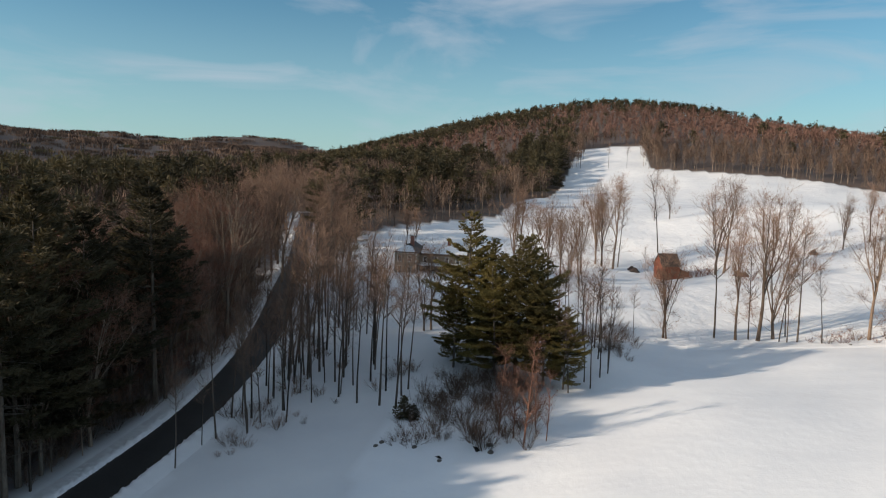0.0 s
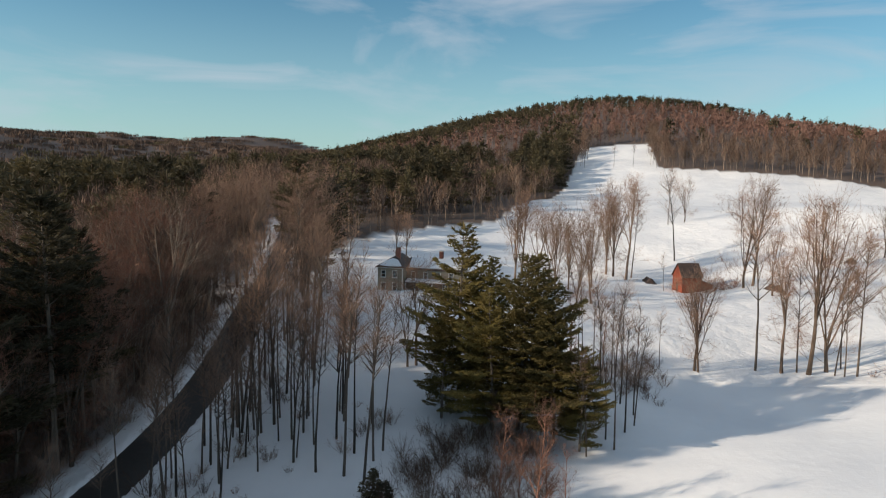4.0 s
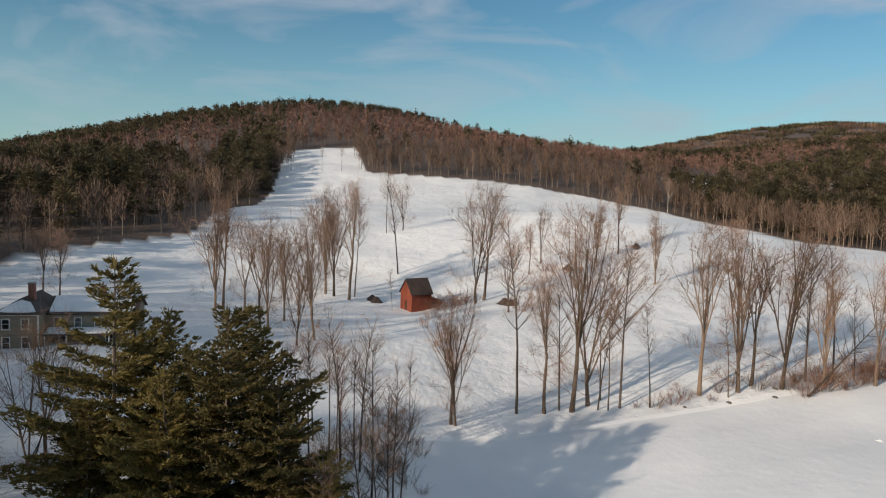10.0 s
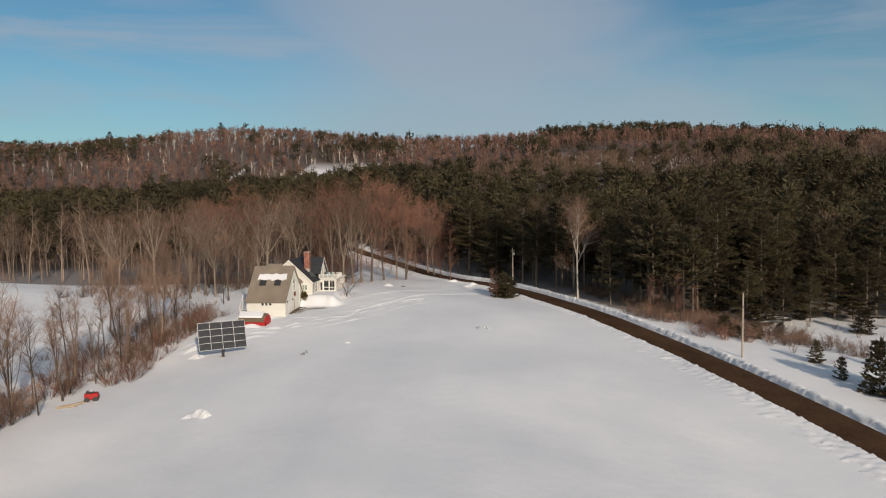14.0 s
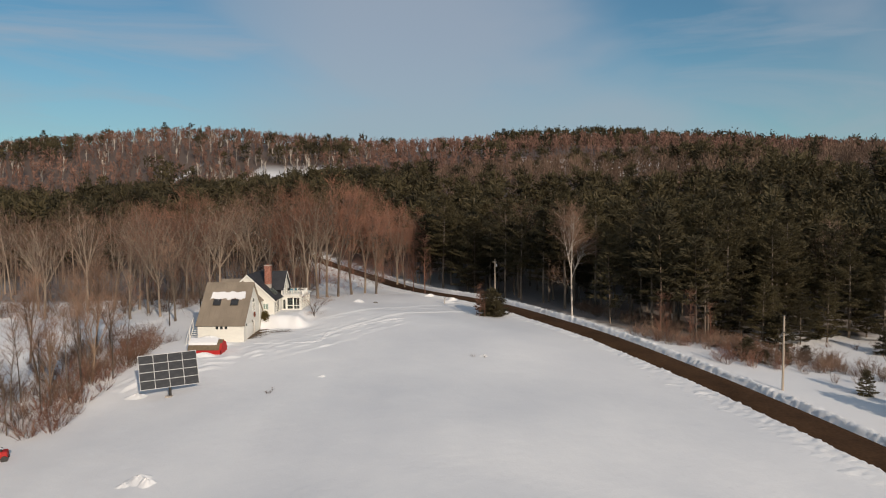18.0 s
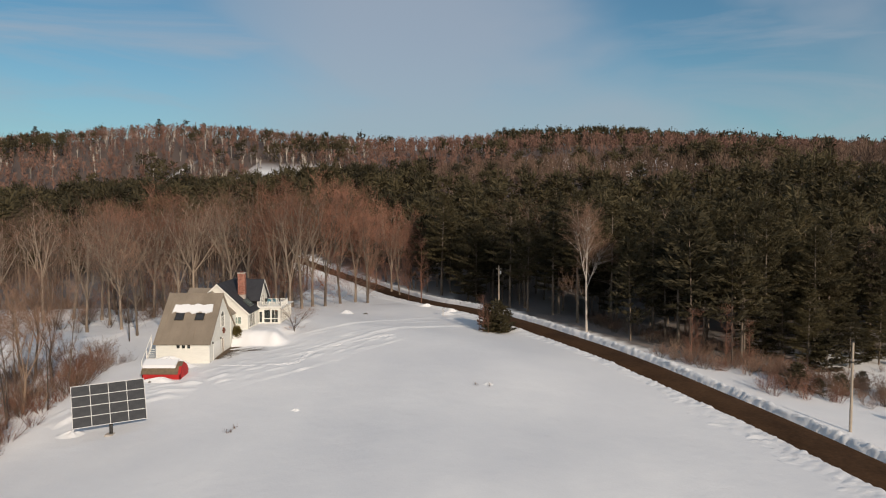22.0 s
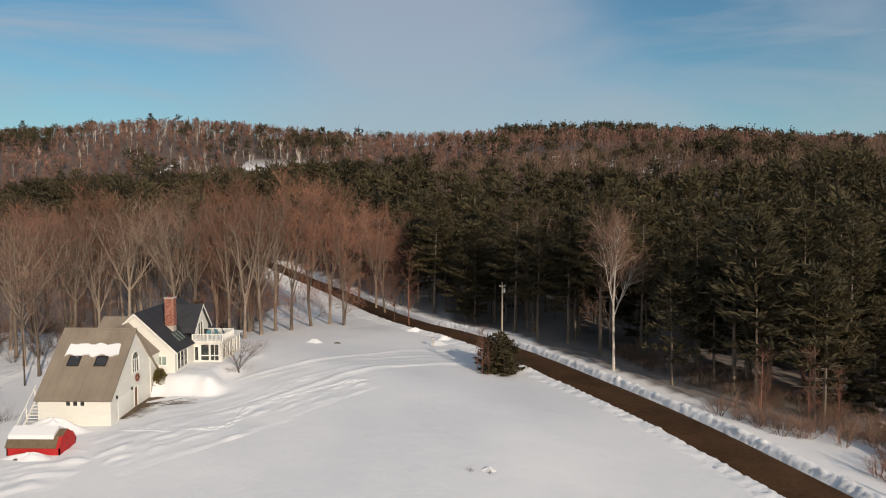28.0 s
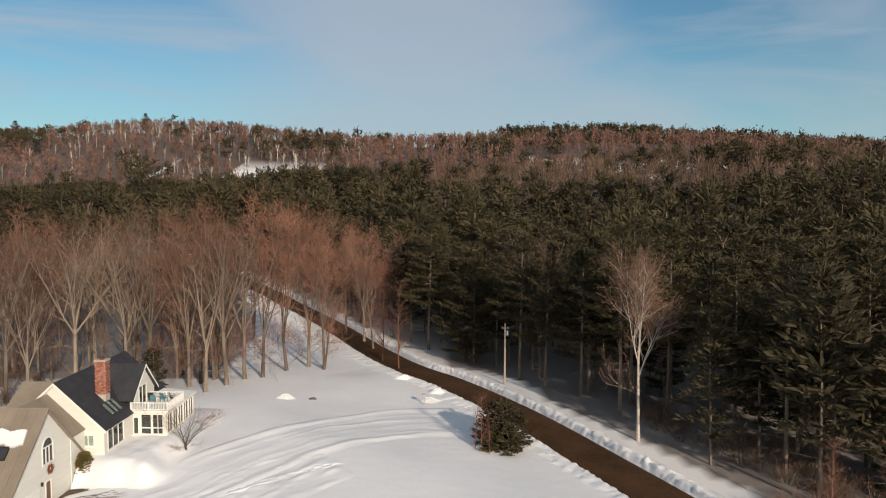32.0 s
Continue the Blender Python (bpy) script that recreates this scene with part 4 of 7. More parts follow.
def blob_sheet(name, cx, cy, rx, ry, tall, mat, seed, rings=7, around=30, rough=0.18, base=None, turn=0.0, plateau=1.5):
    """A low rounded heap lying on the land."""
    g = np.random.default_rng(seed)
    ph = g.uniform(0, 6.28, 4)
    v, f = [], []
    for i in range(rings + 1):
        r = 1 - i / rings
        for j in range(around):
            a = 2 * math.pi * j / around
            k = 1 + rough * (math.sin(2 * a + ph[0]) * 0.6 + math.sin(3 * a + ph[1]) * 0.5 + math.sin(5 * a + ph[2]) * 0.35)
            lx, ly = rx * r * k * math.cos(a), ry * r * k * math.sin(a)
            x, y = cx + lx * math.cos(turn) - ly * math.sin(turn), cy + lx * math.sin(turn) + ly * math.cos(turn)
            lift = 0.5 + 0.5 * math.cos(math.pi * r) if plateau == 1.5 else 1 - r ** plateau
            z = (land(x, y) if base is None else base) - 0.08 + tall * lift * (1 + 0.12 * math.sin(4 * a + 6 * r + ph[3]))
            v.append((x, y, z))
    for i in range(rings):
        for j in range(around):
            a, b2 = i * around + j, i * around + (j + 1) % around
            f.append((a, b2, b2 + around, a + around))
    return mesh_np(name, np.array(v), np.array(f), [mat], smooth=True)


# ---- garage with a steep tan roof ----
garage = tagged(new("garage"), "cream-white clapboard garage with a steep weathered tan roof", "garage")
GX0, GX1, GY0, GY1, GZ0 = -45.9, -38.4, 124.3, 135.9, 12.6
EAVE, RIDGE, RIDGE_Y = 17.15, 23.35, 130.1
south = face((GX0, GY0, 0), (1, 0, 0), (0, -1, 0))
small = [(2.9 + 0.74 * i, 16.4, 3.38 + 0.74 * i, 16.88) for i in range(3)]
part("wall", prism(rect(0, GZ0, GX1 - GX0, EAVE), [rect(*h) for h in small], south, 0.2, WHITE), None, garage)
for h in small:
    window(garage, south, h, sill=False, wide=0.06)
east = face((GX1, GY0, 0), (0, 1, 0), (1, 0, 0))
depth = GY1 - GY0
peak_s = RIDGE_Y - GY0
gable_outline = [(0.2, GZ0), (depth - 0.2, GZ0), (depth - 0.2, EAVE + 0.2), (peak_s, RIDGE - 0.12), (0.2, EAVE + 0.05)]
door_hole = (5.4, 14.7, 6.2, 16.9)
part("wall", prism(gable_outline, [arch(peak_s + 0.05, 18.55, 1.56, 20.02), rect(*door_hole)], east, 0.2, WHITE), None, garage)
west = face((GX0, GY0, 0), (0, 1, 0), (-1, 0, 0))
part("wall", prism(gable_outline, [], west, 0.2, WHITE), None, garage)
north = face((GX0, GY1, 0), (1, 0, 0), (0, 1, 0))
part("wall", prism(rect(0, GZ0, GX1 - GX0, EAVE), [], north, 0.2, WHITE), None, garage)
front_roof = [(GX0 - 0.25, GY0 - 0.35, EAVE - 0.12), (GX1 + 0.25, GY0 - 0.35, EAVE - 0.12), (GX1 + 0.25, RIDGE_Y, RIDGE + 0.05), (GX0 - 0.25, RIDGE_Y, RIDGE + 0.05)]
back_roof = [(GX1 + 0.25, GY1 + 0.35, EAVE - 0.12), (GX0 - 0.25, GY1 + 0.35, EAVE - 0.12), (GX0 - 0.25, RIDGE_Y, RIDGE + 0.05), (GX1 + 0.25, RIDGE_Y, RIDGE + 0.05)]
slope("roof_slope", front_roof, 0.16, TAN_ROOF, garage)
slope("roof_slope", back_roof, 0.16, TAN_ROOF, garage)
on_front = on_plane(front_roof)
part("ridge_cap", prism(rect(-0.02, 8.72, GX1 - GX0 + 0.52, 8.95), [], lambda s, t, d: on_front(s, t, d + 0.03), 0.05, TAN_ROOF, "ridge_cap"), None, garage)
for s in (2.58, 5.48):
    sk = new("skylight")
    sk.parent = garage
    part("curb", prism(rect(s - 0.62, 4.05, s + 0.62, 5.28), [rect(s - 0.53, 4.14, s + 0.53, 5.19)], lambda a, b2, d: on_front(a, b2, d + 0.14), 0.16, STEEL, "curb"), None, sk)
    part("pane", prism(rect(s - 0.53, 4.14, s + 0.53, 5.19), [], lambda a, b2, d: on_front(a, b2, d + 0.08), 0.02, CELL, "pane"), None, sk)
for k in range(1, 9):
    s = k * (GX1 - GX0 + 0.5) / 9
    part("roof_seam", prism(rect(s - 0.02, 0.0, s + 0.02, 8.75), [], lambda a, b2, d: on_front(a, b2, d + 0.03), 0.04, TAN_ROOF, "roof_seam"), None, garage)
# a patch of snow left high on the roof
g_rng = np.random.default_rng(5)
edge_low = [(1.35 + 5.75 * i / 58, 5.36 + 0.16 * math.sin(i * 0.35) + (0.16 if i % 2 else -0.12) * g_rng.uniform(0.3, 1.2)) for i in range(59)]
edge_top = [(6.95 - 5.45 * i / 40, 6.78 + 0.10 * math.sin(i * 0.5) + 0.07 * g_rng.uniform(-1, 1)) for i in range(41)]
tagged(new("roof_snow", prism(edge_low + edge_top, [], lambda s, t, d: on_front(s, t, d + 0.13), 0.13, SNOW, "roof_snow")), "patch of white snow clinging high on the tan roof", "snow")
# arched window of the gable
aw = new("window")
aw.parent = garage
part("frame", prism(arch(peak_s + 0.05, 18.45, 1.78, 20.02), [arch(peak_s + 0.05, 18.56, 1.54, 20.02)], lambda s, t, d: east(s, t, d + 0.05), 0.09, TRIM, "frame"), None, aw)
part("pane", prism(arch(peak_s + 0.05, 18.56, 1.54, 20.02), [], lambda s, t, d: east(s, t, d - 0.05), 0.015, GLASS, "pane"), None, aw).visible_shadow = False
for ds in (-0.25, 0.25):
    part("mullion", prism(rect(peak_s + 0.05 + ds - 0.05, 18.56, peak_s + 0.05 + ds + 0.05, 20.02), [], lambda s, t, d: east(s, t, d), 0.08, TRIM, "mullion"), None, aw)
part("mullion", prism(rect(peak_s - 0.72, 19.97, peak_s + 0.82, 20.07), [], lambda s, t, d: east(s, t, d + 0.01), 0.08, TRIM, "mullion"), None, aw)
gd = new("door")
gd.parent = garage
part("door_leaf", prism(rect(door_hole[0] + 0.02, 14.7, door_hole[2] - 0.02, 16.88), [], lambda s, t, d: east(s, t, d - 0.06), 0.06, DOOR_WOOD, "door_leaf"), None, gd)
part("door_frame", prism(rect(door_hole[0] - 0.1, 14.7, door_hole[2] + 0.1, 17.0), [rect(door_hole[0] + 0.02, 14.72, door_hole[2] - 0.02, 16.88)], lambda s, t, d: east(s, t, d + 0.04), 0.06, TRIM, "door_frame"), None, gd)
part("door_handle", prism(rect(door_hole[0] + 0.12, 15.55, door_hole[0] + 0.2, 15.68), [], lambda s, t, d: east(s, t, d + 0.01), 0.08, STEEL, "door_handle"), None, gd)
part("garage_door", prism(rect(1.6, 13.5, 4.4, 16.85), [], lambda s, t, d: east(s, t, d + 0.03), 0.03, TRIM, "garage_door"), None, garage, "white overhead garage door")
part("corner_board", prism(rect(0, GZ0, 0.18, EAVE), [], lambda s, t, d: east(s, t, d + 0.025), 0.03, TRIM, "corner_board"), None, garage)
for s, t in ((1.3, 16.95), (4.75, 17.0)):
    part("wall_lamp", prism(rect(s - 0.09, t - 0.16, s + 0.09, t + 0.16), [], lambda a, b2, d: east(a, b2, d + 0.14), 0.14, STEEL, "wall_lamp"), None, garage)
wr = Build(3)
for k in range(90):
    a = k / 90 * 6.28
    c = np.array([GX1 + 0.08, RIDGE_Y + 0.22 + 0.3 * math.cos(a), 17.92 + 0.3 * math.sin(a)])
    wr.blades(np.array([c] * 3), c + wr.r.normal(0, 0.11, (3, 3)), 0.04, 0)
wv, wf, _ = wr.arrays()
tagged(new("wreath", mesh_np("wreath", wv, wf, [WREATH_RED])), "round russet winter wreath hung on the garage gable", "wreath")
# outside stair on the west wall
stair = tagged(new("outside_stair"), "white wooden outside stair climbing the garage wall", "stair")
for i in range(11):
    y0, z0 = 123.3 + 0.28 * i, 13.6 + 0.26 * i
    part("tread", box((-47.3, y0, z0), (-46.0, y0 + 0.3, z0 + 0.06), TRIM, "tread"), None, stair)
for x in (-47.34, -46.04):
    st = face((x, 0, 0), (0, 1, 0), (-1, 0, 0))
    part("stringer", prism([(123.2, 13.35), (126.4, 16.3), (126.4, 16.65), (123.2, 13.7)], [], st, 0.06, TRIM, "stringer"), None, stair)
rail = face((-47.36, 0, 0), (0, 1, 0), (-1, 0, 0))
part("handrail", prism([(123.0, 14.7), (126.5, 17.9), (126.5, 18.02), (123.0, 14.82)], [], rail, 0.07, TRIM, "handrail"), None, stair)
for y0 in (123.1, 124.7, 126.3):
    zb = 13.4 + (y0 - 123.1) * 0.92
    part("post", box((-47.42, y0, zb), (-47.32, y0 + 0.1, zb + 1.35), TRIM, "post"), None, stair)

# ---- white house with dark roof, sunroom and roof deck ----
house = tagged(new("house"), "cream-white house with steep dark shingle roof and brick chimney", "house")
HY0, HY1, HXP, HZ0 = 136.2, 150.5, -41.15, 13.5
HTOP, HEAVE, HXE, HXW = 24.15, 19.75, -36.45, -45.9
south_h = face((HXW, HY0, 0), (1, 0, 0), (0, -1, 0))
hw = HXE - HXW
front_win = (7.27, 17.9, 8.42, 18.95)
part("wall", prism([(0, HZ0), (hw, HZ0), (hw, HEAVE), (HXP - HXW, HTOP - 0.1), (0, HEAVE)], [rect(*front_win)], south_h, 0.2, WHITE), None, house)
window(house, south_h, front_win, 2, 1, glass=PALE_GLASS)
east_h = face((HXE, HY0, 0), (0, 1, 0), (1, 0, 0))
slide = (0.75, 17.2, 3.95, 19.2)
part("wall", prism(rect(0.2, HZ0, HY1 - HY0, HEAVE), [rect(*slide)], east_h, 0.2, WHITE), None, house)
window(house, east_h, slide, 3, 1, sill=False)
north_h = face((HXW, HY1, 0), (1, 0, 0), (0, 1, 0))
part("wall", prism([(0, HZ0), (hw, HZ0), (hw, HEAVE), (HXP - HXW, HTOP - 0.1), (0, HEAVE)], [], north_h, 0.2, WHITE), None, house)
west_h = face((HXW, HY0, 0), (0, 1, 0), (-1, 0, 0))
part("wall", prism(rect(0.2, HZ0, HY1 - HY0, HEAVE), [], west_h, 0.2, WHITE), None, house)
roof_e = [(HXE + 0.35, HY0 - 0.3, HEAVE - 0.25), (HXE + 0.35, HY1 + 0.3, HEAVE - 0.25), (HXP, HY1 + 0.3, HTOP + 0.05), (HXP, HY0 - 0.3, HTOP + 0.05)]
roof_w = [(HXW - 0.35, HY1 + 0.3, HEAVE - 0.25), (HXW - 0.35, HY0 - 0.3, HEAVE - 0.25), (HXP, HY0 - 0.3, HTOP + 0.05), (HXP, HY1 + 0.3, HTOP + 0.05)]
slope("roof_slope", roof_e, 0.18, DARK_ROOF, house)
slope("roof_slope", roof_w, 0.18, DARK_ROOF, house)
for a, b2 in ((roof_e[3], roof_e[0]), (roof_w[2], roof_w[1])):
    p, q = Vector(a), Vector(b2)
    rk = face((0, HY0 - 0.32, 0), (1, 0, 0), (0, -1, 0))
    part("rake_board", prism([(p.x, p.z - 0.30), (q.x, q.z - 0.30), (q.x, q.z - 0.02), (p.x, p.z - 0.02)], [], rk, 0.05, TRIM, "rake_board"), None, house)
# cross gable over the deck
CY, CZ, CH = 144.6, 24.05, 2.75
east_g = face((HXE + 0.12, CY, 0), (0, 1, 0), (1, 0, 0))
gdoor = (-1.0, 19.75, 0.75, 21.75)
part("wall", prism([(-CH, 19.7), (CH, 19.7), (CH, CZ - CH * 1.05), (0, CZ - 0.12), (-CH, CZ - CH * 1.05)], [rect(*gdoor)], east_g, 0.2, WHITE), None, house)
window(house, east_g, gdoor, 2, 1, sill=False)
for sgn in (-1, 1):
    slope("roof_slope", [(HXE + 0.5, CY + sgn * (CH + 0.35), CZ - (CH + 0.35) * 1.05), (HXP + 0.2, CY + sgn * (CH + 0.35), CZ - (CH + 0.35) * 1.05), (HXP + 0.2, CY, CZ + 0.08), (HXE + 0.5, CY, CZ + 0.08)], 0.16, DARK_ROOF, house)
    rk = face((HXE + 0.52, CY, 0), (0, 1, 0), (1, 0, 0))
    part("rake_board", prism([(0, CZ - 0.2), (sgn * (CH + 0.33), CZ - (CH + 0.33) * 1.05 - 0.2), (sgn * (CH + 0.33), CZ - (CH + 0.33) * 1.05 + 0.06), (0, CZ + 0.06)], [], rk, 0.05, TRIM, "rake_board"), None, house)
# skylights in the long slope
on_east = on_plane(roof_e)
for i in range(3):
    s = 3.0 + 0.85 * i
    sk = new("skylight")
    sk.parent = house
    part("curb", prism(rect(s - 0.36, 1.0, s + 0.36, 2.6), [rect(s - 0.29, 1.07, s + 0.29, 2.53)], lambda a, b2, d: on_east(a, b2, d + 0.12), 0.14, STEEL, "curb"), None, sk)
    part("pane", prism(rect(s - 0.29, 1.07, s + 0.29, 2.53), [], lambda a, b2, d: on_east(a, b2, d + 0.08), 0.02, PALE_GLASS, "pane"), None, sk)
# chimney laid in bricks
chimney = new("chimney")
chimney.parent = house
CX0, CX1, CY0, CY1 = -39.0, -37.9, 139.6, 140.55
part("core", box((CX0 + 0.03, CY0 + 0.03, 20.5), (CX1 - 0.03, CY1 - 0.03, 25.45), MORTAR, "core"), None, chimney)
brick_x, brick_y = box((-0.1, -0.05, -0.034), (0.1, 0.05, 0.034), BRICK, "brick"), box((-0.05, -0.1, -0.034), (0.05, 0.1, 0.034), BRICK, "brick")
for row in range(44):
    z = 22.1 + row * 0.078
    for face_x in (CX0 + 0.04, CX1 - 0.04):
        if face_x > -38.4:
            for i in range(4):
                bo = part("brick", brick_y, None, chimney)
                bo.location = (face_x, CY0 + 0.13 + 0.225 * i + (0.06 if row % 2 else 0), z)
    for i in range(5):
        bo = part("brick", brick_x, None, chimney)
        bo.location = (CX0 + 0.10 + 0.21 * i + (0.05 if row % 2 else -0.02), CY0 + 0.04, z)
part("cap", box((CX0 - 0.06, CY0 - 0.06, 25.45), (CX1 + 0.06, CY1 + 0.06, 25.6), MORTAR, "cap", 0.02), None, chimney)
part("flue", box((-38.68, 139.85, 25.6), (-38.23, 140.3, 25.8), BRICK, "flue", 0.02), None, chimney)
# link between garage and house
slope("roof_slope", [(-38.2, 133.6, 19.6), (-38.2, 136.15, 19.6), (-41.9, 136.15, 23.05), (-41.9, 131.2, 23.05)], 0.15, TAN_ROOF, house, "tan roof of the link")
part("wall", prism(rect(9.4, 13.5, 11.9, 19.5), [], face((-38.33, GY0, 0), (0, 1, 0), (1, 0, 0)), 0.2, WHITE), None, house)
# west wing
slope("roof_slope", [(-47.3, 137.2, 20.4), (-42.0, 137.2, 20.4), (-42.0, 141.0, 23.0), (-47.3, 141.0, 23.0)], 0.15, TAN_ROOF, house, "tan roof of the west wing")
slope("roof_slope", [(-42.0, 144.8, 20.4), (-47.3, 144.8, 20.4), (-47.3, 141.0, 23.0), (-42.0, 141.0, 23.0)], 0.15, TAN_ROOF, house)
part("wall", prism([(0, 13.5), (7.2, 13.5), (7.2, 20.5), (3.6, 22.9), (0, 20.5)], [], face((-47.1, 137.4, 0), (0, 1, 0), (-1, 0, 0)), 0.2, WHITE), None, house)
part("wall", prism(rect(0, 13.5, 1.2, 20.5), [], face((-47.1, 137.4, 0), (1, 0, 0), (0, -1, 0)), 0.2, WHITE), None, house)
# sunroom with the deck on top
SX0, SX1, SY0, SY1, SZ0, SZ1, DECK_Y = -36.4, -32.8, 142.1, 149.8, 15.0, 19.5, 146.3
sun_s = face((SX0, SY0, 0), (1, 0, 0), (0, -1, 0))
fr = [(0.12, 17.15, 0.6, 18.9), (0.92, 17.15, 1.95, 19.22), (2.15, 17.15, 3.2, 19.22)]
part("wall", prism(rect(0, SZ0, SX1 - SX0, SZ1), [rect(*h) for h in fr], sun_s, 0.15, WHITE), None, house)
for h, c in zip(fr, (1, 1, 2)):
    window(house, sun_s, h, c, 1)
    if h[0] > 0.5:
        part("transom", prism(rect(h[0], 17.72, h[2], 17.84), [], sun_s, 0.08, TRIM, "transom"), None, house)
sun_e = face((SX1, SY0, 0), (0, 1, 0), (1, 0, 0))
er = [(0.3 + 1.48 * i, 17.15, 1.55 + 1.48 * i, 19.15) for i in range(5)]
part("wall", prism(rect(0.15, SZ0, SY1 - SY0, SZ1), [rect(*h) for h in er], sun_e, 0.15, WHITE), None, house)
for h in er:
    window(house, sun_e, h, 2, 1, wide=0.06)
part("wall", prism(rect(0, SZ0, SX1 - SX0, SZ1), [], face((SX0, SY1, 0), (1, 0, 0), (0, 1, 0)), 0.15, WHITE), None, house)
part("deck", box((SX0, SY0 - 0.3, SZ1), (SX1 + 0.3, DECK_Y, SZ1 + 0.22), TRIM, "deck", 0.02), None, house)
slope("roof_slope", [(SX1 + 0.35, DECK_Y + 0.02, SZ1 + 0.12), (SX1 + 0.35, SY1 + 0.3, SZ1 + 0.12), (SX0, SY1 + 0.3, SZ1 + 0.45), (SX0, DECK_Y + 0.02, SZ1 + 0.45)], 0.14, TRIM, house, "white flat roof behind the deck")
railing = new("railing")
railing.parent = house
for a, b2 in (((SX0, SY0 - 0.22), (SX1 + 0.22, SY0 - 0.22)), ((SX1 + 0.22, SY0 - 0.22), (SX1 + 0.22, DECK_Y - 0.1)), ((SX1 + 0.22, DECK_Y - 0.1), (SX0, DECK_Y - 0.1))):
    ln = math.hypot(b2[0] - a[0], b2[1] - a[1])
    dx, dy = (b2[0] - a[0]) / ln, (b2[1] - a[1]) / ln
    lo, hi = (min(a[0], b2[0]) - 0.05, min(a[1], b2[1]) - 0.05), (max(a[0], b2[0]) + 0.05, max(a[1], b2[1]) + 0.05)
    part("top_rail", box((*lo, SZ1 + 1.02), (*hi, SZ1 + 1.10), TRIM, "top_rail"), None, railing)
    part("bottom_rail", box((*lo, SZ1 + 0.32), (*hi, SZ1 + 0.38), TRIM, "bottom_rail"), None, railing)
    for k in range(int(ln / 0.17)):
        x, y = a[0] + dx * 0.17 * k, a[1] + dy * 0.17 * k
        wdt = 0.06 if k % 11 == 0 else 0.022
        part("post" if k % 11 == 0 else "baluster", box((x - wdt, y - wdt, SZ1 + 0.2), (x + wdt, y + wdt, SZ1 + (1.16 if k % 11 == 0 else 1.03)), TRIM, "baluster"), None, railing)


def deck_chair(x, y, turn, mat, label):
    c = tagged(new("deck_chair"), label, "chair", "chairs on the roof deck")
    part("seat", box((-0.28, -0.28, 0.36), (0.28, 0.28, 0.41), mat, "seat", 0.01), None, c)
    bk = part("backrest", box((-0.28, -0.03, 0.0), (0.28, 0.03, 0.62), mat, "backrest", 0.01), None, c)
    bk.location, bk.rotation_euler = (0, 0.27, 0.4), (-0.25, 0, 0)
    for sx in (-0.25, 0.25):
        for sy in (-0.24, 0.24):
            part("leg", box((sx - 0.025, sy - 0.025, 0), (sx + 0.025, sy + 0.025, 0.37), mat, "leg"), None, c)
        part("armrest", box((sx - 0.04, -0.28, 0.6), (sx + 0.04, 0.28, 0.63), mat, "armrest"), None, c)
    c.matrix_basis = pose(x, y, SZ1 + 0.222, 0, 0, turn)


deck_chair(-35.3, 144.6, 200, PLASTIC_BLUE, "teal plastic chair on the snowy roof deck")
deck_chair(-34.4, 145.4, 160, PLASTIC_BLUE, "teal plastic chair on the snowy roof deck")
deck_chair(-35.9, 145.6, 190, STEEL, "dark metal chair on the snowy roof deck")
deck_chair(-33.4, 145.5, 120, STEEL, "dark metal chair on the snowy roof deck")
table = tagged(new("patio_table"), "small white round patio table on the roof deck", "table")
bm = bmesh.new()
bmesh.ops.create_cone(bm, segments=20, radius1=0.5, radius2=0.5, depth=0.05, cap_ends=True)
part("tabletop", bm, TRIM, table).location = (0, 0, 0.7)
for k in range(3):
    a = k * 2.1
    part("leg", box((0.3 * math.cos(a) - 0.02, 0.3 * math.sin(a) - 0.02, 0), (0.3 * math.cos(a) + 0.02, 0.3 * math.sin(a) + 0.02, 0.68), TRIM, "leg"), None, table)
table.location = (-35.0, 145.5, SZ1 + 0.222)

# ---- red shed with gambrel roof ----
shed = tagged(new("shed"), "small red gambrel shed half buried in snow", "shed")
sx0, sx1, sy0, sy1, sz = -44.9, -39.9, 117.6, 120.4, 12.75
mid = (sy0 + sy1) / 2
prof = [(sy0, sz), (sy1, sz), (sy1, sz + 1.75), (sy1 - 0.5, sz + 2.5), (mid, sz + 3.0), (sy0 + 0.5, sz + 2.5), (sy0, sz + 1.75)]
for x, n in ((sx1, 1), (sx0, -1)):
    part("wall", prism(prof, [], face((x, 0, 0), (0, 1, 0), (n, 0, 0)), 0.12, RED_PAINT), None, shed)
for y, n in ((sy0, -1), (sy1, 1)):
    part("wall", prism(rect(sx0, sz, sx1, sz + 1.75), [], face((0, y, 0), (1, 0, 0), (0, n, 0)), 0.1, RED_PAINT), None, shed)
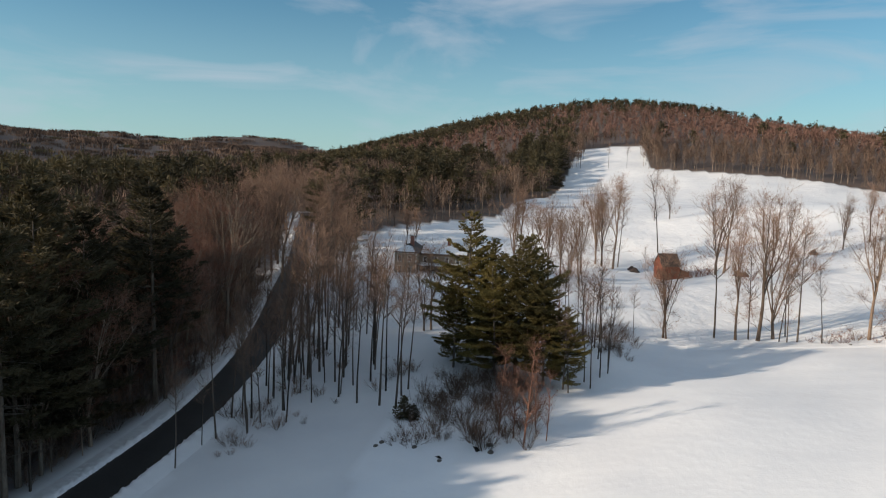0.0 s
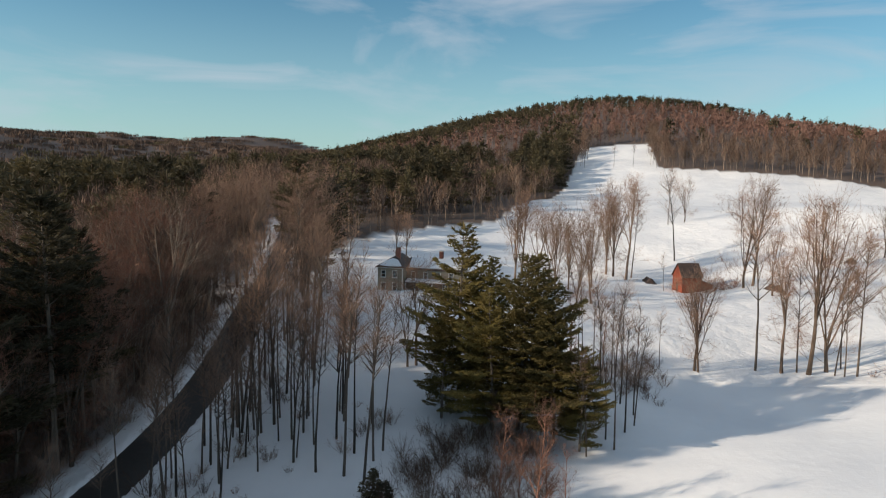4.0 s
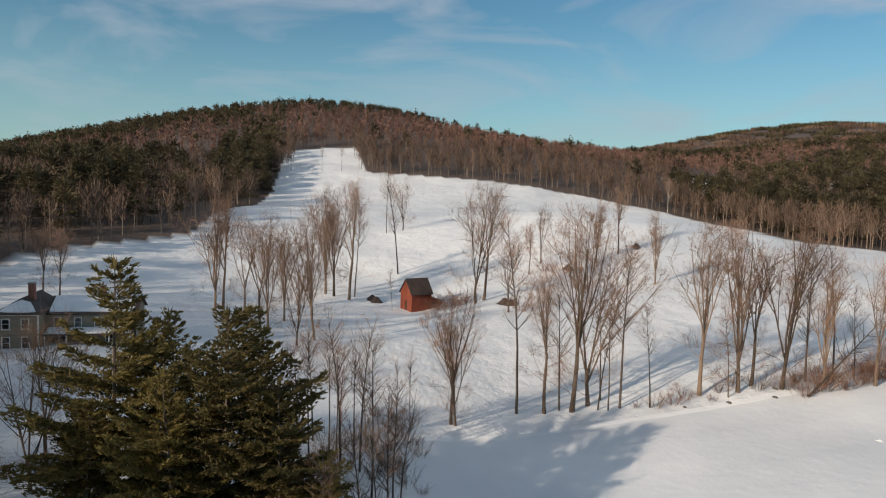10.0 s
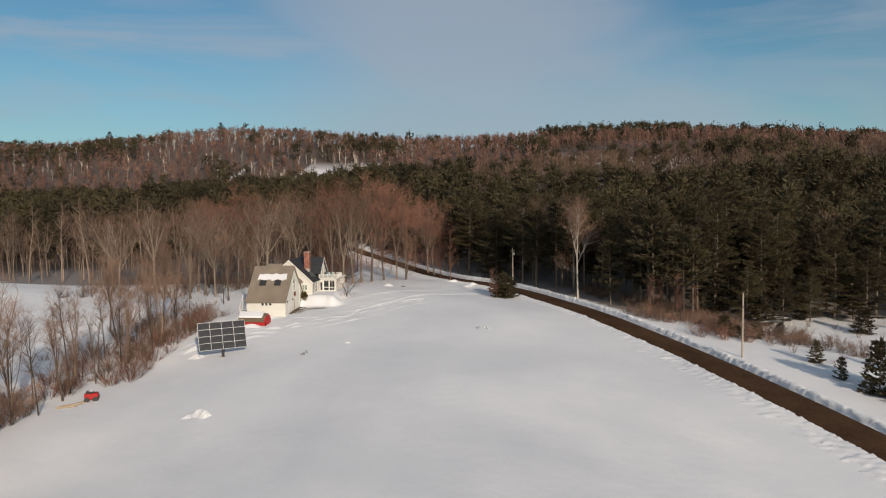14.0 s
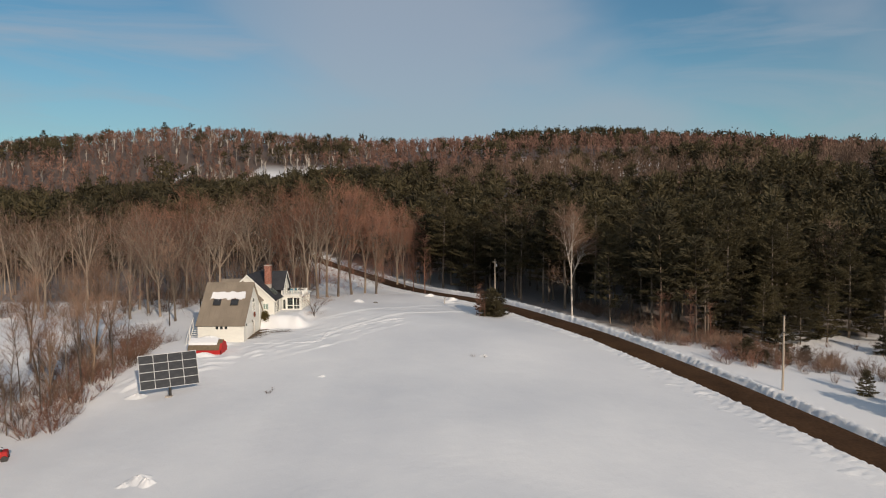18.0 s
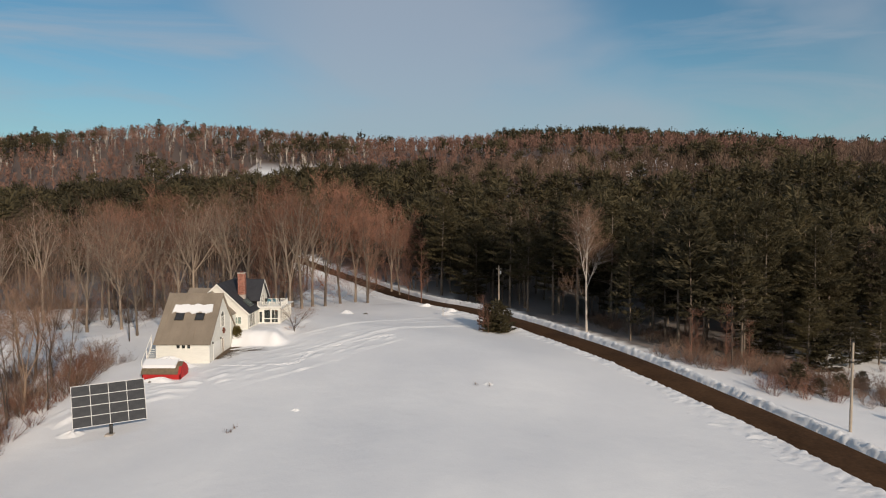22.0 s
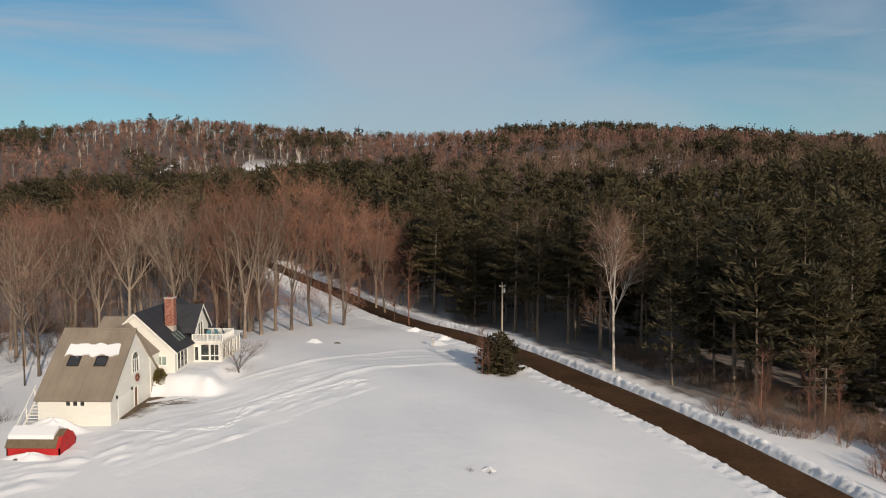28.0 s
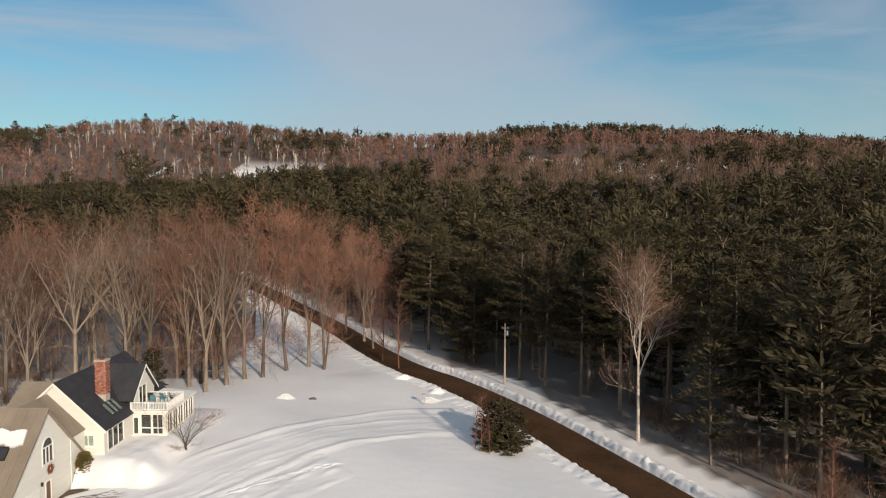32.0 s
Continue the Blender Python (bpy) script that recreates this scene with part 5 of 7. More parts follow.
for sgn, ye in ((-1, sy0), (1, sy1)):
    slope("roof_slope", [(sx0 - 0.12, ye + sgn * 0.1, sz + 1.64), (sx1 - 0.30, ye + sgn * 0.1, sz + 1.64), (sx1 - 0.30, ye - sgn * 0.52, sz + 2.55), (sx0 - 0.12, ye - sgn * 0.52, sz + 2.55)], 0.08, BROWN_ROOF, shed)
    slope("roof_slope", [(sx0 - 0.12, ye - sgn * 0.52, sz + 2.52), (sx1 - 0.02, ye - sgn * 0.52, sz + 2.52), (sx1 - 0.02, mid, sz + 3.05), (sx0 - 0.12, mid, sz + 3.05)], 0.08, BROWN_ROOF, shed)
    slope("roof_trim", [(sx1 - 0.30, ye + sgn * 0.12, sz + 1.62), (sx1 + 0.02, ye + sgn * 0.12, sz + 1.62), (sx1 + 0.02, ye - sgn * 0.52, sz + 2.57), (sx1 - 0.30, ye - sgn * 0.52, sz + 2.57)], 0.08, RED_PAINT, shed)
part("door_leaf", prism(rect(mid - 0.5, sz + 0.2, mid + 0.5, sz + 2.1), [], face((sx1, 0, 0), (0, 1, 0), (1, 0, 0)), -0.04, RED_PAINT, "door_leaf"), None, shed)
cap = [(sy0 + 0.35, sz + 2.35), (sy0 + 0.42, sz + 2.72), (mid, sz + 3.32), (sy1 - 0.42, sz + 2.75), (sy1 - 0.35, sz + 2.4), (mid, sz + 3.06)]
tagged(new("shed_roof_snow", prism(cap, [], face((sx1 - 0.75, 0, 0), (0, 1, 0), (1, 0, 0)), sx1 - sx0 - 0.7, SNOW, "shed_roof_snow")), "thick cap of snow on the red shed roof", "snow")

# ---- solar tracker ----
tracker = tagged(new("solar_tracker"), "pole-mounted tilting solar array of sixteen dark modules", "solar panel")
tx, ty = -41.88, 102.95
tz = land(tx, ty)
turn = radians(32.2)
tilt = Matrix.Translation((-41.88, 102.95, 14.77)) @ Matrix.Rotation(turn, 4, "Z") @ Matrix.Rotation(radians(68.4), 4, "X") @ Matrix.Rotation(radians(0.1), 4, "Z")
cell_me = box((-0.873, -0.521, -0.02), (0.873, 0.521, 0.02), CELL, "module", 0.008)
for i in range(4):
    for j in range(4):
        mo = part("module", cell_me, None, tracker)
        mo.matrix_local = tilt @ Matrix.Translation(((i - 1.5) * 1.806, (j - 1.5) * 1.103, 0))
rail_v, rail_h = box((-0.03, -2.25, -0.03), (0.03, 2.25, 0.03), ALU, "frame_bar"), box((-3.65, -0.035, -0.03), (3.65, 0.035, 0.03), ALU, "frame_bar")
for i in range(5):
    part("frame_bar", rail_v, None, tracker).matrix_local = tilt @ Matrix.Translation(((i - 2) * 1.806, 0, 0.0))
    part("frame_bar", rail_h, None, tracker).matrix_local = tilt @ Matrix.Translation((0, (i - 2) * 1.103, 0.0))
for i in (-1.2, 1.2):
    part("beam", box((-0.06, -1.9, -0.22), (0.06, 1.9, -0.06), STEEL, "beam"), None, tracker).matrix_local = tilt @ Matrix.Translation((i, 0, 0))
part("cross_beam", box((-2.6, -0.08, -0.38), (2.6, 0.08, -0.22), STEEL, "cross_beam"), None, tracker).matrix_local = tilt
bm = bmesh.new()
bmesh.ops.create_cone(bm, segments=14, radius1=0.19, radius2=0.17, depth=3.6, cap_ends=True)
bmesh.ops.translate(bm, vec=(-41.88 - 0.05, 102.95 + 0.32, 12.9), verts=bm.verts)
part("post", bm, STEEL, tracker)
part("footing", box((tx - 0.55, ty - 0.25, tz - 0.3), (tx + 0.3, ty + 0.65, tz + 0.12), MORTAR, "footing", 0.04), None, tracker)

# ---- poles ----
for px, py, h, arm in ((5.35, 171.3, 9.1, True), (38.0, 102.5, 9.7, False)):
    pole = tagged(new("utility_pole"), "weathered wooden utility pole beside the dirt road" if arm else "bare weathered pole stub beside the dirt road", "pole", "roadside poles")
    pz = land(px, py)
    bm = bmesh.new()
    bmesh.ops.create_cone(bm, segments=12, radius1=0.16, radius2=0.11, depth=h + 0.6, cap_ends=True)
    bmesh.ops.translate(bm, vec=(px, py, pz + h / 2 - 0.3), verts=bm.verts)
    part("shaft", bm, POLE_WOOD, pole)
    if arm:
        part("crossarm", box((px - 0.5, py - 0.06, pz + h - 0.75), (px + 0.5, py + 0.06, pz + h - 0.62), POLE_WOOD, "crossarm"), None, pole)
        bm = bmesh.new()
        bmesh.ops.create_cone(bm, segments=12, radius1=0.17, radius2=0.17, depth=0.7, cap_ends=True)
        bmesh.ops.translate(bm, vec=(px + 0.33, py - 0.1, pz + h - 1.4), verts=bm.verts)
        part("transformer", bm, ALU, pole)
        for dx in (-0.42, 0.0, 0.42):
            part("insulator", box((px + dx - 0.04, py - 0.04, pz + h - 0.62), (px + dx + 0.04, py + 0.04, pz + h - 0.46), TRIM, "insulator"), None, pole)
    else:
        part("collar", box((px - 0.17, py - 0.17, pz + h - 2.2), (px + 0.17, py + 0.17, pz + h - 2.05), STEEL, "collar"), None, pole)
        part("cap", box((px - 0.14, py - 0.14, pz + h), (px + 0.14, py + 0.14, pz + h + 0.08), STEEL, "cap"), None, pole)

# ---- mailbox at the drive ----
mailbox = tagged(new("mailbox"), "small roadside mailbox on a post in the snow", "mailbox")
part("post", box((-6.15, 158.45, land(-6.1, 158.5) - 0.3), (-6.03, 158.57, land(-6.1, 158.5) + 1.05), POLE_WOOD, "post"), None, mailbox)
part("box", box((-6.35, 158.2, land(-6.1, 158.5) + 1.05), (-5.85, 158.85, land(-6.1, 158.5) + 1.35), ALU, "box", 0.06), None, mailbox)

# ---- red barn on the hill ----
barn = tagged(new("barn"), "old red board barn with a dark steep roof and lean-to", "barn")
BW, BL, BE, BR = 5.6, 5.4, 4.5, 7.6
bw_s = face((0, 0, 0), (-1, 0, 0), (0, -1, 0))
part("wall", prism([(0, -1), (BW, -1), (BW, BE), (BW / 2, BR), (0, BE)], [rect(2.2, 0.2, 3.4, 2.4)], bw_s, 0.15, BARN_RED), None, barn)
part("wall", prism([(0, -1), (BW, -1), (BW, BE), (BW / 2, BR), (0, BE)], [], face((0, BL, 0), (-1, 0, 0), (0, 1, 0)), 0.15, BARN_RED), None, barn)
be = face((0, 0, 0), (0, 1, 0), (1, 0, 0))
part("wall", prism(rect(0.15, -1, BL - 0.15, BE), [], be, 0.15, BARN_RED), None, barn)
part("wall", prism(rect(0.15, -1, BL - 0.15, BE), [], face((-BW, 0, 0), (0, 1, 0), (-1, 0, 0)), 0.15, BARN_RED), None, barn)
part("door_leaf", prism(rect(2.22, 0.2, 3.38, 2.38), [], lambda s, t, d: bw_s(s, t, d - 0.05), 0.05, OLD_ROOF, "door_leaf"), None, barn)
k = (BR - BE) / (BW / 2)
slope("roof_slope", [(0.35, -0.3, BE - 0.35 * k), (0.35, BL + 0.3, BE - 0.35 * k), (-BW / 2, BL + 0.3, BR + 0.06), (-BW / 2, -0.3, BR + 0.06)], 0.12, OLD_ROOF, barn)
slope("roof_slope", [(-BW - 0.35, BL + 0.3, BE - 0.35 * k), (-BW - 0.35, -0.3, BE - 0.35 * k), (-BW / 2, -0.3, BR + 0.06), (-BW / 2, BL + 0.3, BR + 0.06)], 0.12, OLD_ROOF, barn)
part("wall", prism([(BL, -1), (BL + 3.2, -1), (BL + 3.2, 2.2), (BL, 3.4)], [], lambda s, t, d: be(s, t, d - 0.4), 0.12, BARN_RED), None, barn, "weathered lean-to wall")
part("wall", prism(rect(0.5, -1, 5.0, 2.2), [], face((0, BL + 3.2, 0), (-1, 0, 0), (0, 1, 0)), 0.12, BARN_RED), None, barn)
slope("roof_slope", [(-0.2, BL, 3.5), (-0.2, BL + 3.5, 2.15), (-5.2, BL + 3.5, 2.15), (-5.2, BL, 3.5)], 0.1, OLD_ROOF, barn)
for i in range(1, 11):
    part("batten", prism(rect(i * BW / 11 - 0.03, -1, i * BW / 11 + 0.03, BE + min(i, 11 - i) * BW / 11 * k - 0.1), [], lambda s, t, d: bw_s(s, t, d + 0.03), 0.03, BARN_RED, "batten"), None, barn)
for i in range(1, 10):
    part("batten", prism(rect(i * BL / 10 - 0.03, -1, i * BL / 10 + 0.03, BE - 0.1), [], lambda s, t, d: be(s, t, d + 0.03), 0.03, BARN_RED, "batten"), None, barn)
barn.matrix_basis = pose(-135.2, 20.9, land(-136.5, 22.0) - 0.1, 0, 0, 18)
for i, (x, y) in enumerate(((-145.5, 14.0), (-147.0, 13.2), (-121.5, 39.0), (-119.8, 40.0), (-150, 66), (-158, 90))):
    tagged(new("brush_heap", blob_sheet("brush_heap", x, y, 2.4, 1.6, 1.3, OLD_ROOF, 40 + i, 5, 16, 0.3)), "dark heap of brush and boards in the snow", "brush heap")

# ---- taupe farmhouse under the hill ----
farm = tagged(new("farmhouse"), "old taupe two-storey farmhouse with snowy hipped roof", "house")
fx, fy0, fy1, fz = -80.0, -45.4, -40.2, 8.6
fe = face((fx, fy0, 0), (0, 1, 0), (1, 0, 0))
holes = [(0.75, 10.3, 1.6, 11.85), (3.1, 10.3, 3.95, 11.85), (0.75, 13.0, 1.6, 14.3), (3.1, 13.0, 3.95, 14.3)]
part("wall", prism(rect(0, fz, 5.2, 15.1), [rect(*h) for h in holes], fe, 0.2, TAUPE), None, farm)
for h in holes:
    window(farm, fe, h, 1, 2)
for y, n in ((fy0, -1), (fy1, 1)):
    part("wall", prism(rect(0.2, fz, 9.0, 15.1), [], face((fx, y, 0), (-1, 0, 0), (0, n, 0)), 0.2, TAUPE), None, farm)
ridge = 16.9
my = (fy0 + fy1) / 2
slope("roof_slope", [(fx + 0.4, fy0 - 0.4, 15.05), (fx + 0.4, fy1 + 0.4, 15.05), (fx - 2.4, my + 0.05, ridge), (fx - 2.4, my - 0.05, ridge)], 0.14, OLD_ROOF, farm)
for sgn, y in ((-1, fy0 - 0.4), (1, fy1 + 0.4)):
    slope("roof_slope", [(fx + 0.4, y, 15.05), (fx - 9.4, y, 15.05), (fx - 9.4, my, ridge), (fx - 2.4, my, ridge)], 0.14, OLD_ROOF, farm)
part("cornice", prism(rect(-0.3, 14.85, 5.5, 15.08), [], lambda s, t, d: fe(s, t, d + 0.3), 0.3, TRIM, "cornice"), None, farm)
part("corner_board", prism(rect(5.0, fz, 5.2, 14.85), [], lambda s, t, d: fe(s, t, d + 0.03), 0.03, TRIM, "corner_board"), None, farm)
fw = face((fx - 3.0, fy1, 0), (0, 1, 0), (1, 0, 0))
wh = [(1.0 + 2.6 * i, 12.6, 1.8 + 2.6 * i, 13.9) for i in range(4)] + [(1.6 + 3.0 * i, 10.0, 2.5 + 3.0 * i, 11.6) for i in range(3)]
part("wall", prism(rect(0, fz, 11.5, 14.6), [rect(*h) for h in wh], fw, 0.2, TAUPE), None, farm)
for h in wh:
    window(farm, fw, h, 1, 2)
part("wall", prism([(0, fz), (6.5, fz), (6.5, 14.6), (3.25, 16.4), (0, 14.6)], [], face((fx - 3.0, fy1 + 11.5, 0), (-1, 0, 0), (0, 1, 0)), 0.2, TAUPE), None, farm)
slope("roof_slope", [(fx - 2.6, fy1, 14.5), (fx - 2.6, fy1 + 11.9, 14.5), (fx - 6.25, fy1 + 11.9, 16.5), (fx - 6.25, fy1, 16.5)], 0.14, OLD_ROOF, farm)
slope("roof_slope", [(fx - 9.9, fy1 + 11.9, 14.5), (fx - 9.9, fy1, 14.5), (fx - 6.25, fy1, 16.5), (fx - 6.25, fy1 + 11.9, 16.5)], 0.14, OLD_ROOF, farm)
slope("porch_roof", [(fx - 0.6, fy1 + 0.05, 12.0), (fx - 0.6, fy1 + 11.5, 12.0), (fx - 2.98, fy1 + 11.5, 12.5), (fx - 2.98, fy1 + 0.05, 12.5)], 0.12, OLD_ROOF, farm)
for i in range(5):
    part("porch_post", box((fx - 0.95, fy1 + 0.3 + 2.7 * i, fz), (fx - 0.8, fy1 + 0.45 + 2.7 * i, 11.95), TRIM, "porch_post"), None, farm)
for cx, cy, top in ((fx - 4.0, my + 0.6, 18.6), (fx - 6.3, fy1 + 6.5, 17.9)):
    ch = new("chimney")
    ch.parent = farm
    part("stack", box((cx - 0.4, cy - 0.4, 14.5), (cx + 0.4, cy + 0.4, top), BRICK, "stack", 0.02), None, ch)
    part("cap", box((cx - 0.48, cy - 0.48, top), (cx + 0.48, cy + 0.48, top + 0.15), MORTAR, "cap", 0.02), None, ch)
tagged(new("farmhouse_roof_snow", prism([(-0.9, 0.25), (0.9, 0.2), (2.3, 0.35), (1.2, 2.2), (0.0, 2.7), (-1.4, 1.6), (-2.2, 0.4)], [], lambda s, t, d: Vector((fx + 0.35 - t * 0.82, my + s, 15.1 + t * 0.545 + 0.08 + d)), 0.14, SNOW, "farmhouse_roof_snow")), "patchy snow on the old farmhouse roof", "snow")
tagged(new("wing_roof_snow", prism(rect(0.4, 0.3, 11.3, 3.9), [], lambda s, t, d: Vector((fx - 2.7 - t * 0.87, fy1 + s, 14.6 + t * 0.478 + 0.1 + d)), 0.14, SNOW, "wing_roof_snow")), "snow lying along the farmhouse wing roof", "snow")
tagged(new("porch_roof_snow", prism(rect(0.3, 0.1, 11.3, 2.1), [], lambda s, t, d: Vector((fx - 0.7 - t, fy1 + s, 12.12 + t * 0.2 + 0.06 + d)), 0.14, SNOW, "porch_roof_snow")), "snow on the farmhouse porch roof", "snow")


# ---- far houses on the ridge ----
def far_house(x, y, w, d, h, turn, wall_mat, label):
    e = tagged(new("distant_house"), label, "house", "distant houses")
    part("wall", prism([(0, -2), (d, -2), (d, h), (d / 2, h + d * 0.4), (0, h)], [], face((0, 0, 0), (0, 1, 0), (-1, 0, 0)), -w, wall_mat), None, e)
    for sgn in (0, 1):
        slope("roof_slope", [(-0.3, d * sgn - 0.3 + 0.6 * sgn, h - 0.1), (w + 0.3, d * sgn - 0.3 + 0.6 * sgn, h - 0.1), (w + 0.3, d / 2, h + d * 0.4 + 0.15), (-0.3, d / 2, h + d * 0.4 + 0.15)], 0.2, SNOW, e)
    for i in range(3):
        window(e, face((0, 0, 0), (1, 0, 0), (0, -1, 0)), (w * (0.15 + 0.3 * i), h * 0.4, w * (0.15 + 0.3 * i) + 1.1, h * 0.4 + 1.3))
    e.matrix_basis = pose(x, y, land(x, y), 0, 0, turn)


far_house(74, 577, 11, 7, 4.5, 8, WHITE, "white house far off among the hillside woods")
far_house(98, 430, 12, 7, 3.2, -12, TAUPE, "low house with snowy roof among distant woods")
far_house(150, 470, 9, 6, 3.5, 10, WHITE, "small white house on the distant ridge")
far_house(-150, 590, 9, 6, 3.0, 20, TAUPE, "low shed with snowy roof in a far clearing")

# ---- snow heaps, drive, mud and yard marks ----
for i, (x, y, rx, ry, h) in enumerate(((-43.5, 122.8, 4.2, 1.5, 1.5), (-42.5, 117.2, 3.0, 1.0, 0.6), (-35.6, 79.9, 1.9, 1.4, 0.55), (-34.5, 79.1, 1.3, 1.0, 0.6), (-36.7, 79.2, 1.2, 0.9, 0.3), (-42.6, 58.9, 0.8, 0.6, 0.25), (-46.5, 103.5, 2.2, 1.2, 0.5), (-48.0, 108.0, 2.5, 1.4, 0.6), (-22.4, 106.4, 0.9, 0.6, 0.25), (-0.2, 113.3, 1.1, 0.7, 0.3), (-24.5, 160.5, 1.8, 1.2, 0.6), (-9.5, 172.5, 2.0, 1.2, 0.7), (-5.5, 160.4, 2.6, 1.6, 0.5), (-4.5, 164.5, 1.8, 1.2, 0.7))):
    tagged(new("snow_mound", blob_sheet("snow_mound", x, y, rx, ry, h, SNOW, 60 + i, 7, 26, 0.16)), "rounded mound of drifted white snow", "snow mound", "snow mounds")


def snow_patch(name, line, half, humps, step=0.28, base=0.14):
    """A sheet of disturbed snow along a line: humps are (s, u, length, breadth, rise)."""
    pts = np.array(smooth_line(line, 0.5 if half > 1 else 0.2))[:, :2]
    way = np.gradient(pts, axis=0)
    way /= np.linalg.norm(way, axis=1)[:, None]
    s = np.concatenate([[0], np.cumsum(np.linalg.norm(np.diff(pts, axis=0), axis=1))])
    u = np.arange(-half, half + 0.01, step)
    gx = pts[:, 0:1] - way[:, 1:2] * u
    gy = pts[:, 1:2] + way[:, 0:1] * u
    rise = np.zeros_like(gx)
    for hs, hu, ln, wd, up in humps:
        drift = hu + 0.25 * np.sin(s * 0.35 + hu * 3) + 0.12 * np.sin(s * 1.1 + hu)
        rise += up * np.exp(-(((s - hs) / ln) ** 4))[:, None] * np.exp(-(((u[None] - drift[:, None]) / wd) ** 2))
    fade = np.clip((half - np.abs(u)) / min(1.5, half * 0.6), 0, 1)[None] * np.clip(np.minimum(s, s[-1] - s) / 2.0, 0, 1)[:, None]
    z = height(gx, gy) + ripple(gx, gy) - 0.10 + fade * (base + rise)
    n, m = gx.shape
    k = np.arange(n * m).reshape(n, m)
    q = np.stack([k[:-1, :-1], k[1:, :-1], k[1:, 1:], k[:-1, 1:]], -1).reshape(-1, 4)[:, ::-1]
    return mesh_np(name, np.stack([gx, gy, z], -1).reshape(-1, 3), q, [SNOW], smooth=True)


def terrace():
    """Deep snow banked against the east side of the house, falling away to the drive."""
    ease = lambda q: np.clip(q, 0, 1) ** 2 * (3 - 2 * np.clip(q, 0, 1))
    tx, ty = np.meshgrid(np.arange(-38.25, -25.9, 0.3), np.arange(131.2, 156.1, 0.3))
    wob = 0.5 * np.sin(0.9 * ty + 1.3 * np.sin(0.5 * tx)) + 0.35 * np.sin(1.7 * tx + 0.6 * ty)
    full = ease((-29.6 + 0.5 * wob - tx) / 3.0) * ease((ty - 133.2 + 0.6 * wob) / 2.2) * ease((155.5 - ty) / 6.0)
    skirt = ease((-26.2 - tx) / 5.0) * ease((ty - 131.6) / 5.0) * ease((156.0 - ty) / 5.0)
    low = height(tx, ty) + ripple(tx, ty)
    tz = low - 0.06 + (17.05 - low) * (0.84 * full + 0.16 * skirt) + 0.05 * np.sin(2.3 * tx + 1.1 * ty) * np.sin(1.9 * ty - tx) * full + 0.04 * np.sin(5.1 * tx) * np.sin(4.3 * ty) * full
    k = np.arange(tx.size).reshape(tx.shape)
    q = np.stack([k[:-1, :-1], k[:-1, 1:], k[1:, 1:], k[1:, :-1]], -1).reshape(-1, 4)
    return mesh_np("snow_bank", np.stack([tx, ty, tz], -1).reshape(-1, 3), q, [SNOW], smooth=True)


tagged(new("snow_bank", terrace()), "deep snow banked up against the white house", "snow bank", kind="structure")
g_rng = np.random.default_rng(21)
DRIVE = [(-36, 126.5), (-31.5, 130.2), (-27, 134.6), (-19.0, 143.2), (-10.2, 150.0), (0.5, 152.2)]
ruts = [(g_rng.uniform(6, 46), uu, g_rng.uniform(10, 30), g_rng.uniform(0.12, 0.3), g_rng.uniform(0.015, 0.075)) for uu in np.arange(-4.6, 4.4, 0.5)]
ruts += [(20, 4.6, 26, 0.7, 0.16), (24, -4.4, 24, 0.5, 0.12)]
tagged(new("driveway", snow_patch("driveway", DRIVE, 6.5, ruts)), "ploughed snowy driveway with low ridges and wheel ruts", "driveway", kind="structure")
lumps = [(g_rng.uniform(0, 34), g_rng.normal(0.5, 2.6), g_rng.uniform(0.3, 1.0), g_rng.uniform(0.16, 0.34), g_rng.uniform(0.04, 0.13)) for _ in range(200)]
tagged(new("trampled_snow", snow_patch("trampled_snow", [(-37, 116.5), (-30, 122.5), (-22, 131.0), (-14, 139.0)], 6.0, lumps)), "trampled lumpy snow beside the drive", "snow", kind="structure")
lumps = [(g_rng.uniform(0, 22), g_rng.normal(0, 2.0), g_rng.uniform(0.5, 1.8), g_rng.uniform(0.2, 0.42), g_rng.uniform(0.05, 0.17)) for _ in range(70)]
tagged(new("trampled_snow", snow_patch("trampled_snow", [(-49.5, 104), (-46.5, 110), (-42, 114.5), (-36, 116)], 4.5, lumps)), "trampled lumpy snow behind the solar panels", "snow", kind="structure")
TRAIL = [(-12.5, 138.0), (-18.5, 134.6), (-22.0, 132.1), (-24.5, 130.7), (-25.7, 128.0), (-25.9, 125.8), (-27.2, 123.5), (-31.6, 122.9), (-38.0, 123.4)]
steps = [(0.9 * i, 0.10 * (-1) ** i, 0.34, 0.16, -0.20) for i in range(1, 38)]
tagged(new("footpath", snow_patch("footpath", TRAIL, 0.75, steps, 0.12, 0.24)), "narrow line of footprints trodden across the snowy yard", "footprints", kind="structure")
mv, mf, mk = [], [], 0
for i in range(26):
    y = 126.2 + i * 0.32
    ln = (0.5 + 2.0 * min(1.0, max(0.0, (y - 126) / 5.5))) * g_rng.uniform(0.65, 1.15)
    # Wide piece: thawed mud. Thin streaks beyond it: bush shadows laid on as strips.
    for x0, l2, wd in ((-38.35, ln, 0.30), (-38.3 + ln, (1.0 + (y > 130) * 2.0) * g_rng.uniform(0.3, 1.5), 0.09), (-37.2 + ln, (0.6 + (y > 130) * 1.8) * g_rng.uniform(0.2, 1.4), 0.06)):
        pts = [(x0, y - wd), (x0 + l2, y - wd * 0.3 + 0.15 * l2), (x0 + l2, y + wd * 0.3 + 0.15 * l2), (x0, y + wd)]
        mv += [(x, yy, land(x, yy) + 0.09) for x, yy in pts]
        mf.append((mk, mk + 1, mk + 2, mk + 3))
        mk += 4
